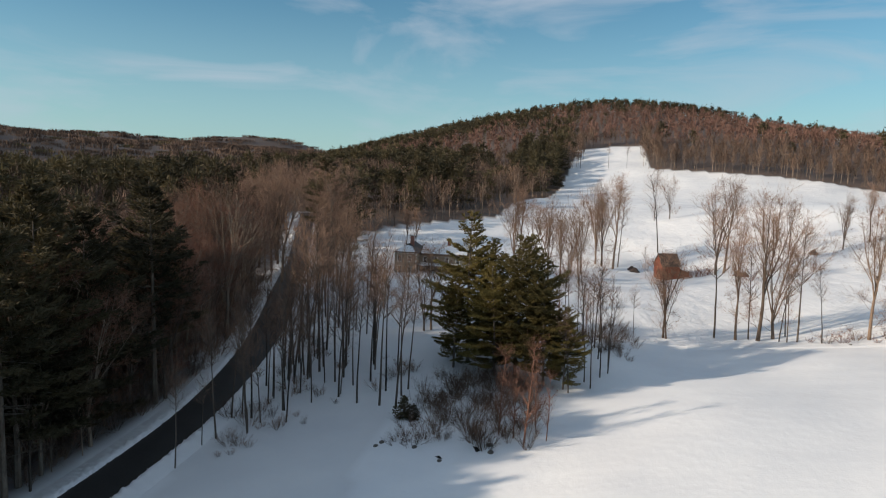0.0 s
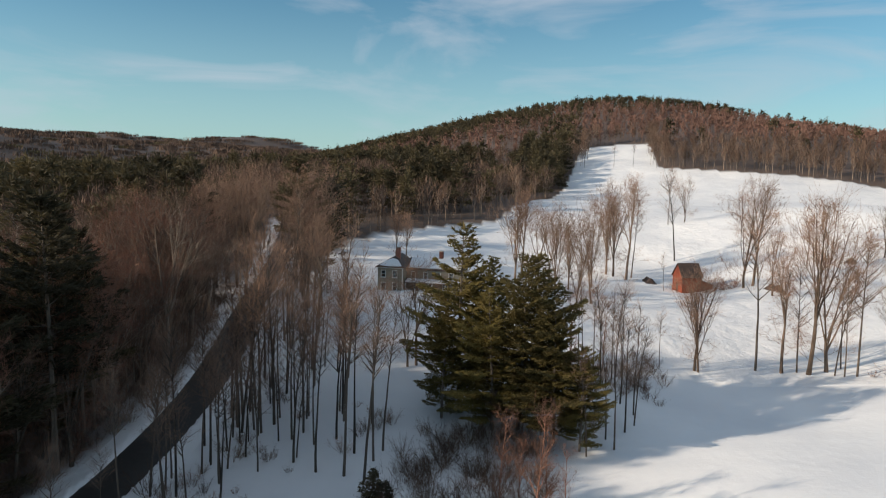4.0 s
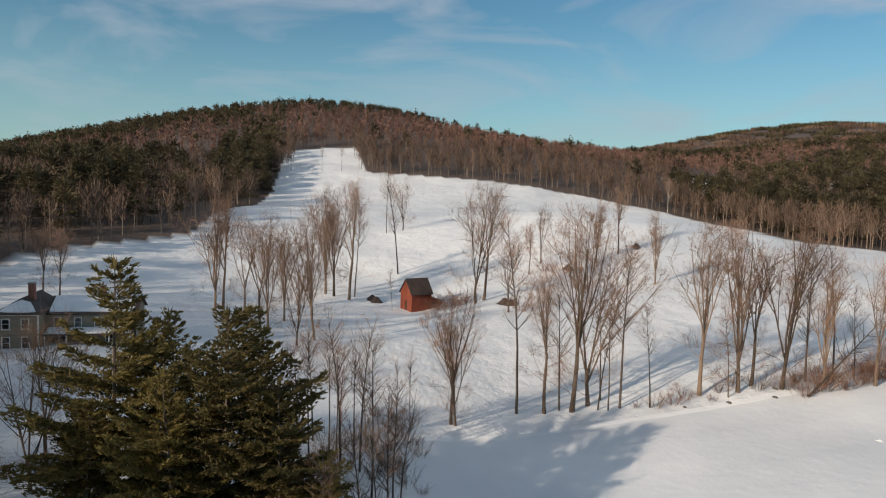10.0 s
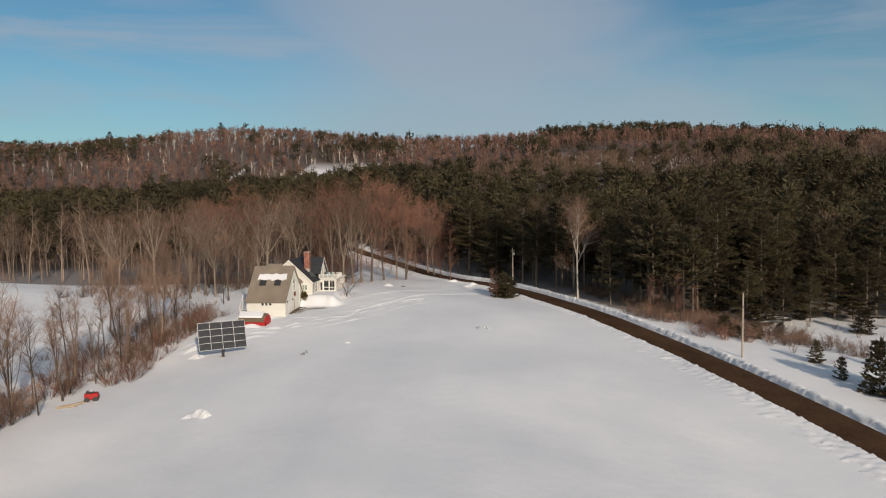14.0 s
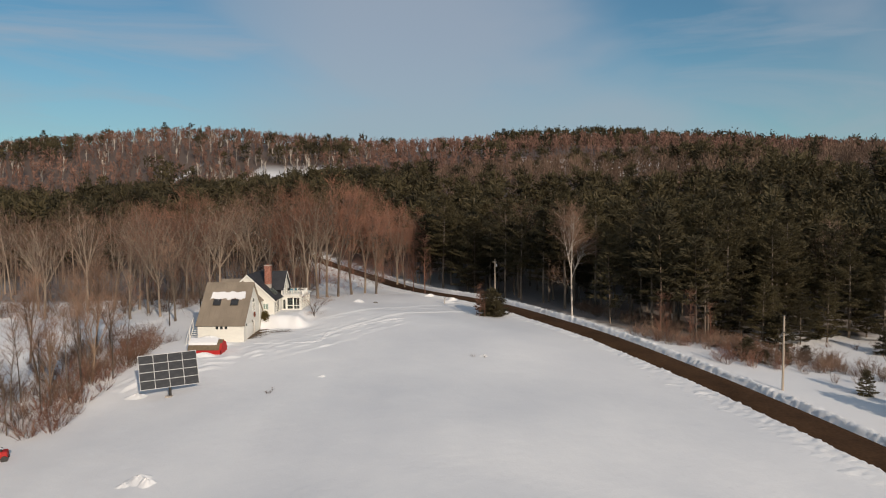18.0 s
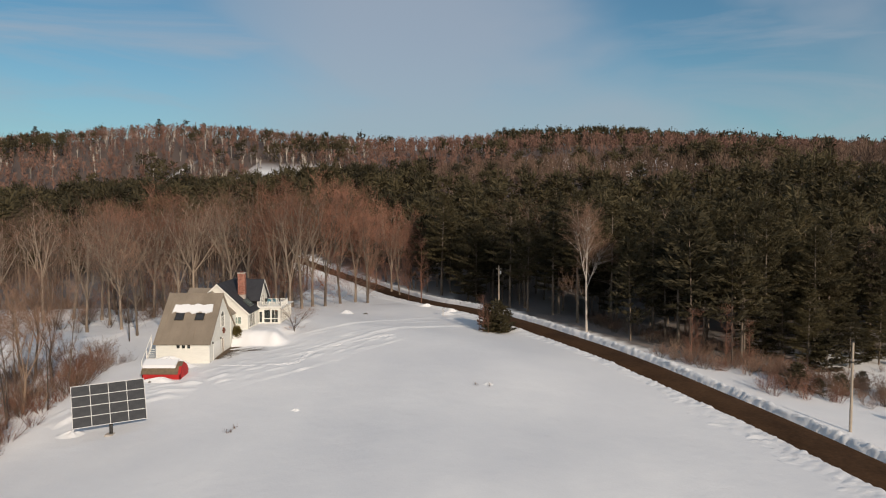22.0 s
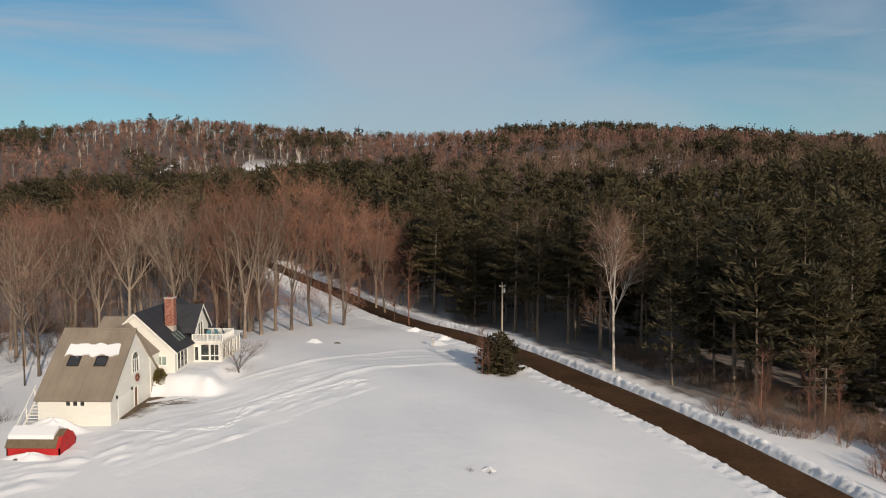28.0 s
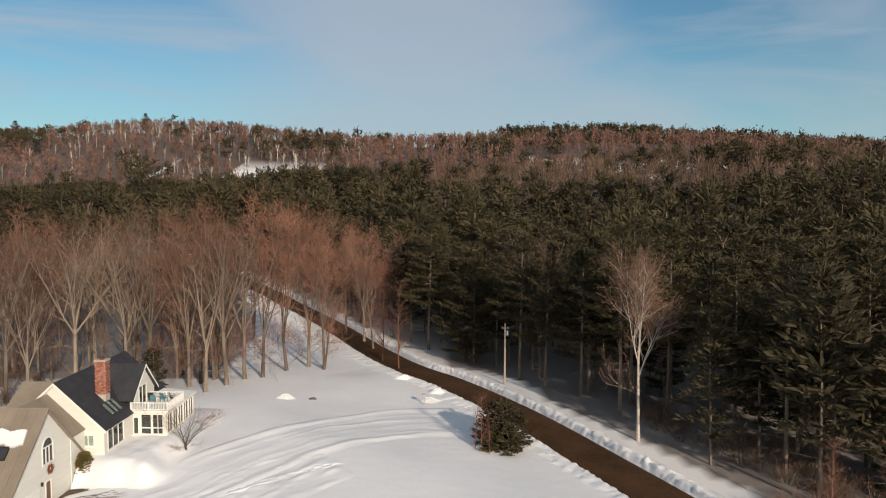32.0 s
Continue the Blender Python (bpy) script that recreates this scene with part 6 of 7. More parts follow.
tagged(new("muddy_apron", mesh_np("muddy_apron", np.array(mv), np.array(mf), [MUD])), "bare muddy gravel and painted shadow streaks before the garage door", "mud patch", kind="structure")

# ---- brook, stones and cart ----
def stone(x, y, s, seed, mat=ROCK):
    bm = bmesh.new()
    bmesh.ops.create_icosphere(bm, subdivisions=2, radius=s)
    gg = random.Random(seed)
    for v in bm.verts:
        v.co = Vector((v.co.x * 1.2, v.co.y * 0.9, v.co.z * 0.6)) * (1 + 0.16 * noise.noise(v.co * 1.7 / s + Vector((seed, 0, 0)))) * gg.uniform(0.95, 1.05)
    me = bpy.data.meshes.new("stone")
    bm.to_mesh(me)
    bm.free()
    me.materials.append(mat)
    o = tagged(new("stone", me), "dark fieldstone showing through the snow", "stone", "field stones")
    o.location = (x, y, land(x, y) - 0.12 * s)


tagged(new("brook", blob_sheet("brook", -5.3, -14.6, 2.2, 0.6, 0.34, WATER, 77, 3, 20, 0.3, None, 0.4, 0.3)), "dark open water of a brook under snow", "brook", kind="structure")
tagged(new("brook", blob_sheet("brook", -2.4, -18.6, 1.2, 0.45, 0.34, WATER, 78, 3, 20, 0.3, None, 1.1, 0.3)), "dark open water of a brook under snow", "brook", kind="structure")
for i, (x, y, s) in enumerate(((-5.4, -26.4, 0.4), (-4.4, -26.9, 0.35), (-4.7, -22.1, 0.4), (-6.6, -13.2, 0.5), (-4.6, -12.8, 0.45), (-1.6, -18.4, 0.35), (-34.4, 79.2, 0.4), (-60.6, 52.0, 0.4), (-61.8, 46.0, 0.3), (-59.6, 58.5, 0.4), (-43.5, 117.0, 0.35), (-62.0, 60.4, 0.45), (-21, 160.5, 0.5), (-24.4, 160.9, 0.45))):
    stone(x, y, s, i)
cart = tagged(new("garden_cart"), "small red wheeled cart topped with snow by the hedgerow", "cart")
cz0 = land(-53.5, 86.0)
part("bed", box((-0.85, -0.55, 0.35), (0.85, 0.55, 1.15), RED_PAINT, "bed", 0.08), None, cart)
part("hood", box((-0.65, -0.5, 1.15), (0.35, 0.5, 1.4), STEEL, "hood", 0.06), None, cart)
for sx in (-0.55, 0.55):
    for sy in (-0.6, 0.6):
        bm = bmesh.new()
        bmesh.ops.create_cone(bm, segments=14, radius1=0.36, radius2=0.36, depth=0.16, cap_ends=True)
        bmesh.ops.rotate(bm, matrix=Matrix.Rotation(radians(90), 3, "X"), verts=bm.verts)
        bmesh.ops.translate(bm, vec=(sx, sy, 0.34), verts=bm.verts)
        part("wheel", bm, STEEL, cart)
cart.matrix_basis = pose(-53.5, 86.2, cz0 - 0.1, 0, 0, 25)
tagged(new("cart_snow", blob_sheet("cart_snow", -53.5, 86.2, 0.5, 0.4, 0.22, SNOW, 91, 4, 16, 0.1, cz0 + 1.33)), "small cap of snow on the red cart", "snow")
for i in range(4):
    bm = bmesh.new()
    bmesh.ops.create_cone(bm, segments=10, radius1=0.16, radius2=0.12, depth=2.6, cap_ends=True)
    bmesh.ops.rotate(bm, matrix=Matrix.Rotation(radians(88), 3, "Y") , verts=bm.verts)
    me = bpy.data.meshes.new("log")
    bm.to_mesh(me)
    bm.free()
    me.materials.append(LOG_WOOD)
    lo = tagged(new("log", me), "pale cut log lying in snow by the hedgerow", "log", "hedgerow logs")
    lo.matrix_basis = pose(-55.3 + 0.3 * i, 83.4 + 0.5 * i, land(-55, 84) + 0.12 + 0.1 * (i % 2), 0, 0, 20 + 12 * i)


# ---- trees seen one by one ----
def stand(kinds, rows, name, label, group, wob=0.03, wide=1.0):
    for i, (x, y, h) in enumerate(rows):
        th, me = kinds[(i * 7 + int(abs(x))) % len(kinds)]
        plant(name, me, x, y, h / th, (i * 2.4) % 6.28, (rng.normal(0, wob), rng.normal(0, wob)), label, "tree", group, 0.1, wide)


stand(SLIM, [(-20, -37.3, 18.1), (-18.3, -33.9, 18), (-17.8, -30.4, 21.2), (-16.9, -27.8, 20.7), (-21.4, -28.1, 18.1), (-25.8, -34.2, 18.4), (-25.5, -44, 21.1), (-27.7, -43.3, 24), (-15.8, -46.4, 14.4), (-20.9, -46.1, 14.3), (-7, -45.1, 11.4), (-2.1, -48.8, 8.9), (-35.3, -45, 19.4), (-25.1, -46.4, 21.9), (-23.8, -27.7, 17.4), (-22.8, -30.9, 19.3), (-26.5, -38.8, 17.8), (4.1, -48.6, 11.9), (-30, -31, 17), (-33, -36, 18), (-38, -42, 20), (-41, -38, 18), (-44, -46, 20), (-48, -50, 20), (-53, -53, 21), (-12, -48.5, 14), (-31, -47.5, 21), (-39, -50, 22)], "bare_tree", "slender leafless tree standing in the snowy brook wood", "brook wood trees")
w_rng = np.random.default_rng(41)
thin = [(w_rng.uniform(-62, -4), w_rng.uniform(-50, -27), w_rng.uniform(11, 20)) for _ in range(120)]
stand(SLIM, [(x, y, h) for x, y, h in thin if y < -44 + 0.42 * (-4 - x) and abs(x + 35) + abs(y + 16) > 13 and not (x < -36 and abs(y + 43 - 0.30 * (x + 80)) < 7)][:50], "bare_tree", "slender leafless tree standing in the snowy brook wood", "brook wood trees")
stand(MAPLES, [(-47.5, -29.4, 15.9), (-46.6, -30.6, 15), (-60, -50, 18), (-65, -54, 20), (-72, -58, 20), (-80, -61, 23), (-90, -66, 23), (-100, -69, 22), (-112, -75, 23), (-50, -69, 23), (-62, -73, 24), (-74, -78, 24), (-86, -84, 24), (-98, -88, 23), (-40, -66, 22), (-120, -80, 22), (-76, -60, 25), (-84, -63, 26), (-94, -67, 25), (-104, -71, 26), (-116, -77, 25), (-128, -83, 26), (-140, -87, 25), (-80, -76, 25), (-92, -80, 26), (-104, -86, 26), (-116, -91, 26), (-128, -98, 26), (-142, -100, 25), (-68, -68, 25), (-134, -90, 24), (-150, -92, 24)], "bare_tree", "many-stemmed leafless maple near the farmhouse", "farmhouse maples")
stand(SLIM, [(-30.9, -1.9, 13.1), (-25.6, -4.2, 12.6), (-28.0, -1.0, 14.0), (-33.5, 0.5, 14.5), (-50.4, 0, 16), (-51.3, -2, 16.1), (-36.0, 1.8, 13), (-44, 0.5, 15), (-40, 2.0, 14), (-52.3, -3.2, 14), (-53.3, -0.3, 13), (-54.6, -2.2, 12), (-51.3, -5.4, 14), (-55.6, 1.2, 11), (-57.5, -4.7, 13)], "bare_tree", "thin leafless tree beside the big pines", "trees beside the pines")
stand(RED_TREE, [(-6.3, -9.1, 13.0), (-10.0, -12.5, 11.0), (-8.2, -6.5, 8.5), (-12.5, -8.0, 9.5), (-9.0, -10.6, 9.0), (-55.5, -6.5, 12.0), (-58.0, -1.5, 11.0)], "reddish_tree", "slender leafless tree with reddish twigs by the brook", "reddish brook trees")
for x, y, h, k, s in ((-36.4, -20.8, 25.0, 0, 1.03), (-31.8, -12.6, 22.4, 2, 0.97), (-37.5, -16.0, 20.5, 1, 1.0), (-28.6, -8.0, 17.5, 2, 0.97), (-38.5, -11.5, 16.5, 1, 1.0), (-33.2, -22.6, 14.5, 1, 1.0), (-31.0, -15.7, 18.0, 1, 0.95), (-26.8, -5.0, 12.5, 1, 1.0)):
    th, me = PINES[k]
    plant("white_pine", me, x, y, h / th, x, (0, 0), "tall dark green white pine at the field corner", "tree", "big field pines", 0.1, s)
stand(MAPLES, [(-64.7, 50.1, 24.8), (-63.1, 55.2, 24.3), (-61.7, 61.2, 24.6), (-67.5, 34.2, 26.4), (-66, 31.1, 28.3), (-64.3, 13.4, 17.1), (-63.9, 13.9, 15.5), (-57.8, 73.2, 18.7), (-66.4, 27.2, 20), (-64.4, 58.2, 20), (-60.2, 66.8, 18), (-59.5, 92, 13.5), (-56.5, 101, 12.5), (-55.2, 109, 13), (-60.5, 80, 14.5), (-57.5, 86, 11), (-60.9, 121.0, 14.5), (-57.2, 118.6, 13.5), (-66.0, 126.0, 13.0), (-69.5, 118.0, 14.0), (-62.5, 108.5, 12.5)], "bare_tree", "tall leafless maple in the field hedgerow", "hedgerow trees")
stand(SLIM, [(-63, 66.2, 20), (-61.5, 69.5, 20.7), (-63.6, 41.7, 13.5), (-65.1, 37.9, 22.7), (-64.8, 36, 15.4), (-65.5, 34.8, 15.3), (-66.8, 23.3, 25.4), (-62.4, 7.6, 9.5), (-62.7, 66, 14.4), (-58.1, 88.6, 14.4), (-58.7, 96.4, 11.9), (-63.2, 93.3, 11.8), (-59, 77.9, 13.9), (-59.9, 83.3, 12.7), (-54.6, 105.2, 12.5), (-54.9, 102.4, 12), (-52.8, 110, 11.0), (-56.5, 139.1, 13.5), (-57.0, 143.4, 15), (-60.2, 115.7, 12), (-66.8, 29.6, 18), (-68.8, 36.8, 16), (-62.2, 53.0, 13), (-61.2, 90.5, 11), (-56.8, 92.6, 10), (-56.2, 98.4, 11), (-60.6, 101.5, 12), (-55.8, 107.2, 12), (-57.6, 113.0, 11), (-54.0, 117.0, 12), (-62.0, 73.6, 13), (-57.4, 80.8, 12)], "bare_tree", "slender leafless tree in the field hedgerow", "hedgerow trees")
th, me = SLIM[2]
plant("leaning_tree", me, -58.1, 62.9, 20 / th, 0.4, (radians(-62), radians(10)), "broken leafless tree leaning low over the snow", "tree", "hedgerow trees", -0.3)
stand(MAPLES, [(-128.3, 34.4, 26.4), (-130.7, 37, 26.3), (-112.7, 37.1, 15.8), (-151.5, 55.5, 13), (-154.2, 82.5, 18), (-150, 73.9, 16), (-145.8, 7.3, 28.1), (-151.2, 4.1, 26.4), (-154.4, 2.2, 26.1), (-118.6, -2.6, 21.3), (-118.2, -5.3, 19), (-98, -10.7, 19.7), (-102.1, -12.2, 19.4), (-129.8, -22.3, 24.5), (-134.5, -21.1, 23.6), (-134.4, -53.5, 14.5), (-130.2, -55.2, 14.5), (-214.9, 31.9, 17.7), (-92, -6, 15), (-96, -3, 17), (-110, -8, 18), (-124, -16, 20), (-126, 78, 17), (-160, 62, 16)], "bare_tree", "spreading leafless maple on the snowy hill pasture", "pasture trees")
stand(SLIM, [(-170.7, 23.3, 27), (-214.1, 26, 19.8), (-457.9, -4.3, 18.8), (-457.9, -13.5, 18.8), (-453.3, 16, 16.9), (-452.4, 29.1, 16.3), (-459.1, 43.1, 19.2), (-136, 16.5, 9), (-149, 9, 22)], "bare_tree", "lone slender leafless tree on the snowy hill", "pasture trees")
th, me = PALE[0]
plant("birch", me, 19.0, 148.8, 20.2 / th, 1.0, (0, 0), "tall pale-barked leafless tree beside the dirt road", "tree", "pale trees", 0.1, 0.95)
plant("birch", me, -330.5, 203.0, 18.0 / th, 2.0, (0, 0), "pale birch at the far wood edge", "tree", "pale trees")
stand(RUDDY, [(-30.8, 172.2, 26.0), (-28.4, 177.0, 25.5), (-25.6, 180.0, 25.0), (-22.6, 177.8, 22.0), (-37.5, 171.5, 25.0), (-19.5, 203.0, 22.0), (-14.5, 207.5, 20.5), (-24.0, 209.0, 22.0), (-17.0, 196.5, 18.0), (-39.5, 166.0, 24.5), (-64.0, 171.0, 22.0), (-70.0, 163.0, 21.0)], "bare_tree", "tall leafless maple with ruddy twigs by the road", "ruddy roadside maples")
stand(WOODLAND, [(-34.5, 166.8, 23.5), (-33.2, 171.0, 22.4), (-43.7, 174.5, 22.4), (-54.6, 180, 22.8), (-61.1, 182, 21.8), (-66.6, 166.8, 22.5), (-42.8, 183, 22.6), (-50.4, 138.5, 13.0), (-73, 168.2, 24), (-38.5, 168.0, 22.5), (-48.5, 166.5, 22), (-57.0, 168.5, 23), (-36.0, 162.5, 20.0), (-67, 154, 20), (-67.5, 147, 18), (-57, 143, 15), (-62, 148, 19), (-77, 160, 22), (-81, 157, 21), (-61, 159, 21), (-86, 150, 19), (-71, 159, 21), (-53, 151, 17), (-92, 158, 20)], "bare_tree", "big leafless maple behind the white house", "house maples", 0.03, 1.0)
stand(RED_TREE, [(-11, 180.2, 13.5), (-14.2, 186.0, 12.0), (0.6, 141.8, 6.0), (0.0, 142.8, 5.4), (1.4, 141.2, 4.6), (34.9, 127.9, 8.4), (30.3, 129.3, 7.6), (38.5, 128.5, 6.5), (32.5, 133.0, 7.0)], "reddish_tree", "small leafless tree with reddish twigs by the road", "reddish roadside trees", 0.03, 1.1)
plant("leaning_tree", MAPLES[2][1], -22.7, 178.3, 13.5 / 18, 2.0, (radians(12), radians(28)), "leafless maple leaning out over the dirt road", "tree", "house maples")
plant("apple_tree", MAPLES[3][1], -30.2, 140.7, 4.6 / 18, 0.4, (0, 0), "small spreading leafless apple tree in the yard", "tree", "", -0.1, 2.2)
for i, (x, y, h, wd) in enumerate(((3.0, 143.6, 5.4, 1.25), (1.6, 144.6, 4.6, 1.3), (4.0, 144.6, 4.2, 1.3), (3.5, 142.2, 3.2, 1.5), (2.0, 142.6, 2.8, 1.5), (40.6, 119.0, 3.3, 1.6), (45.5, 117.4, 2.8, 1.3), (46.7, 135.9, 10.5, 1.35), (51.0, 131.0, 6.0, 1.3), (56.5, 134.5, 8.5, 1.3), (62.8, 137.5, 10.5, 1.2), (42.5, 138.5, 7.5, 1.2), (70.5, 144.0, 18.5, 1.1), (75.0, 140.5, 15.0, 1.2), (69.2, 129.6, 4.8, 1.3), (85.5, 149, 2.7, 1.1), (79.3, 131.4, 3.5, 1.0), (50, 88.2, 7.3, 1.0), (52.4, 85.6, 7.2, 1.0), (54.0, 88.5, 6.6, 1.0), (48.1, 101.4, 3.4, 1.0), (48.1, 93.9, 3.2, 0.8), (42.0, 116.4, 2.2, 1.6), (51.5, 122.9, 2.6, 1.3), (49.0, 132.5, 12.0, 1.1), (52.5, 136.5, 9.5, 1.1), (-13.4, -25.7, 3.0, 1.2), (-12.6, -24.2, 2.2, 1.3), (-44.5, 166, 6, 1.0), (75, 146, 12.0, 1.1), (62, 140, 5.0, 1.1), (88, 138, 3.0, 1.1), (76, 124, 3.0, 1.0), (82, 118, 4.0, 1.0), (58, 100, 3.6, 1.0), (-120, 205, 9, 1.1))):
    th, me = SAPLING[i % 3] if h < 8 else WOOD_PINES[0]
    plant("young_pine", me, x, y, h / th, 1.3 * i, (0, 0), "bushy young dark green pine in the snow", "tree", "young pines", 0.1, wd)
plant("yew_bush", YEW[0][1], -37.75, 134.9, 0.86, 0.5, (0, 0), "round olive green bush against the white house", "bush", "", land(-37.75, 134.9) - 15.75, 0.95)
g_rng = np.random.default_rng(33)
spots = [(-61 + g_rng.uniform(-3.5, 3.5), yy + g_rng.uniform(-1, 1)) for yy in np.arange(62, 100, 0.6)] + [(-54 + g_rng.uniform(-4, 2.5), yy) for yy in np.arange(92, 126, 0.6)] + [(-64 + g_rng.uniform(-2, 2), yy) for yy in np.arange(40, 62, 2.6)]
for i, (x, y) in enumerate(spots):
    th, me = (RED_SHRUBS if i % 2 else SHRUBS)[i % 2]
    plant("shrub", me, x, y, g_rng.uniform(0.4, 1.6), i, (0, 0), "leafless reddish brown shrub in the hedgerow", "shrub", "hedgerow shrubs", 0.1, 1.2)
spots = [(-30 + 25 * g_rng.uniform(), -25 + 17 * g_rng.uniform()) for _ in range(130)] + [(x, 5 + g_rng.uniform(-3, 3) + (x + 62) * -0.05) for x in np.arange(-66, -44, 1.6)] + [(g_rng.uniform(-60, -48), g_rng.uniform(-9, 4)) for _ in range(26)] + [(g_rng.uniform(-40, 2), g_rng.uniform(-50, -44)) for _ in range(14)]
THICKET = np.array(spots)
ROADSIDE = np.array([(x, 158 - (x - 16) * 1.35 + g_rng.uniform(2, 15)) for x in g_rng.uniform(22, 58, 125)])
spots = [(g_rng.uniform(26, 44), g_rng.uniform(124, 136)) for _ in range(55)] + [(g_rng.uniform(35, 54), g_rng.uniform(112, 126)) for _ in range(60)]
for i, (x, y) in enumerate(spots):
    if away(DIRT_LINE, np.array([x]), np.array([y]))[0] > 7.5:
        plant("shrub", (RED_SHRUBS if i % 4 == 0 else SHRUBS)[i % 2][1], x, y, g_rng.uniform(0.45, 1.15), i, (0, 0), "thin grey-brown brush at the sunny wood edge", "shrub", "wood edge brush", 0.1)
WOOD_FLOOR = np.array([(g_rng.uniform(-98, -58), g_rng.uniform(146, 178)) for _ in range(80)] + [(g_rng.normal(-59.5, 3.5), g_rng.uniform(100, 132)) for _ in range(60)])
for i, (x, y) in enumerate(((-132, 27), (-133.5, 29.5), (-131, 31), (-134, 33), (-135.5, 26.5), (-151.5, 60), (-128, 60), (-113, 40))):
    plant("shrub", RED_SHRUBS[i % 2][1], x, y, 1.5, i, (0, 0), "broad reddish brown shrub on the snowy pasture", "shrub", "pasture shrubs", 0.1, 1.5)
for i in (0, 1, 2, 7, 8):
    x, y = -29 + g_rng.uniform(-1, 1) + (28 if i > 6 else 0), 101.2 + g_rng.uniform(-1, 1) + (12 if i > 6 else 0)
    plant("weed_stalk", SHRUBS[i % 3][1], x, y, 0.22, i, (0, 0), "dry weed stalks poking through the snow", "plant", "weed stalks", 0.05)

spots = [(g_rng.uniform(42, 74), g_rng.uniform(100, 134)) for _ in range(44)]
for i, (x, y) in enumerate(spots):
    if away(DIRT_LINE, np.array([x]), np.array([y]))[0] > 8:
        plant("dry_weeds", SHRUBS[i % 3][1], x, y, g_rng.uniform(0.35, 0.7), i, (0, 0), "dry tan weeds standing in roadside snow", "plant", "roadside weeds", 0.05, 0.9)
spots = [(g_rng.uniform(-34, 6), g_rng.uniform(-48, -20)) for _ in range(60)]
for i, (x, y) in enumerate(spots):
    if y < -40 + 0.5 * (-4 - x):
        plant("shrub", SHRUBS[i % 3][1], x, y, g_rng.uniform(0.35, 0.9), i, (0, 0), "thin grey leafless brush in the brook wood", "shrub", "brook wood brush", 0.05)


# ---- woods: joined trees ----
def scatter(lo, hi, spacing, x0, x1, y0, y1, seed):
    g = np.random.default_rng(seed)
    xs, ys = np.meshgrid(np.arange(x0, x1, spacing), np.arange(y0, y1, spacing))
    x = (xs + g.uniform(-0.48, 0.48, xs.shape) * spacing).ravel()
    y = (ys + g.uniform(-0.48, 0.48, ys.shape) * spacing).ravel()
    d = np.hypot(x + 15, y - 60)
    ang = np.degrees(np.arctan2(-(x - 40), y + 20)) % 360
    seen = (ang < 150) | (ang > 322)
    keep = (d >= lo) & (d < hi) & seen & wooded(x, y)
    return x[keep], y[keep], g


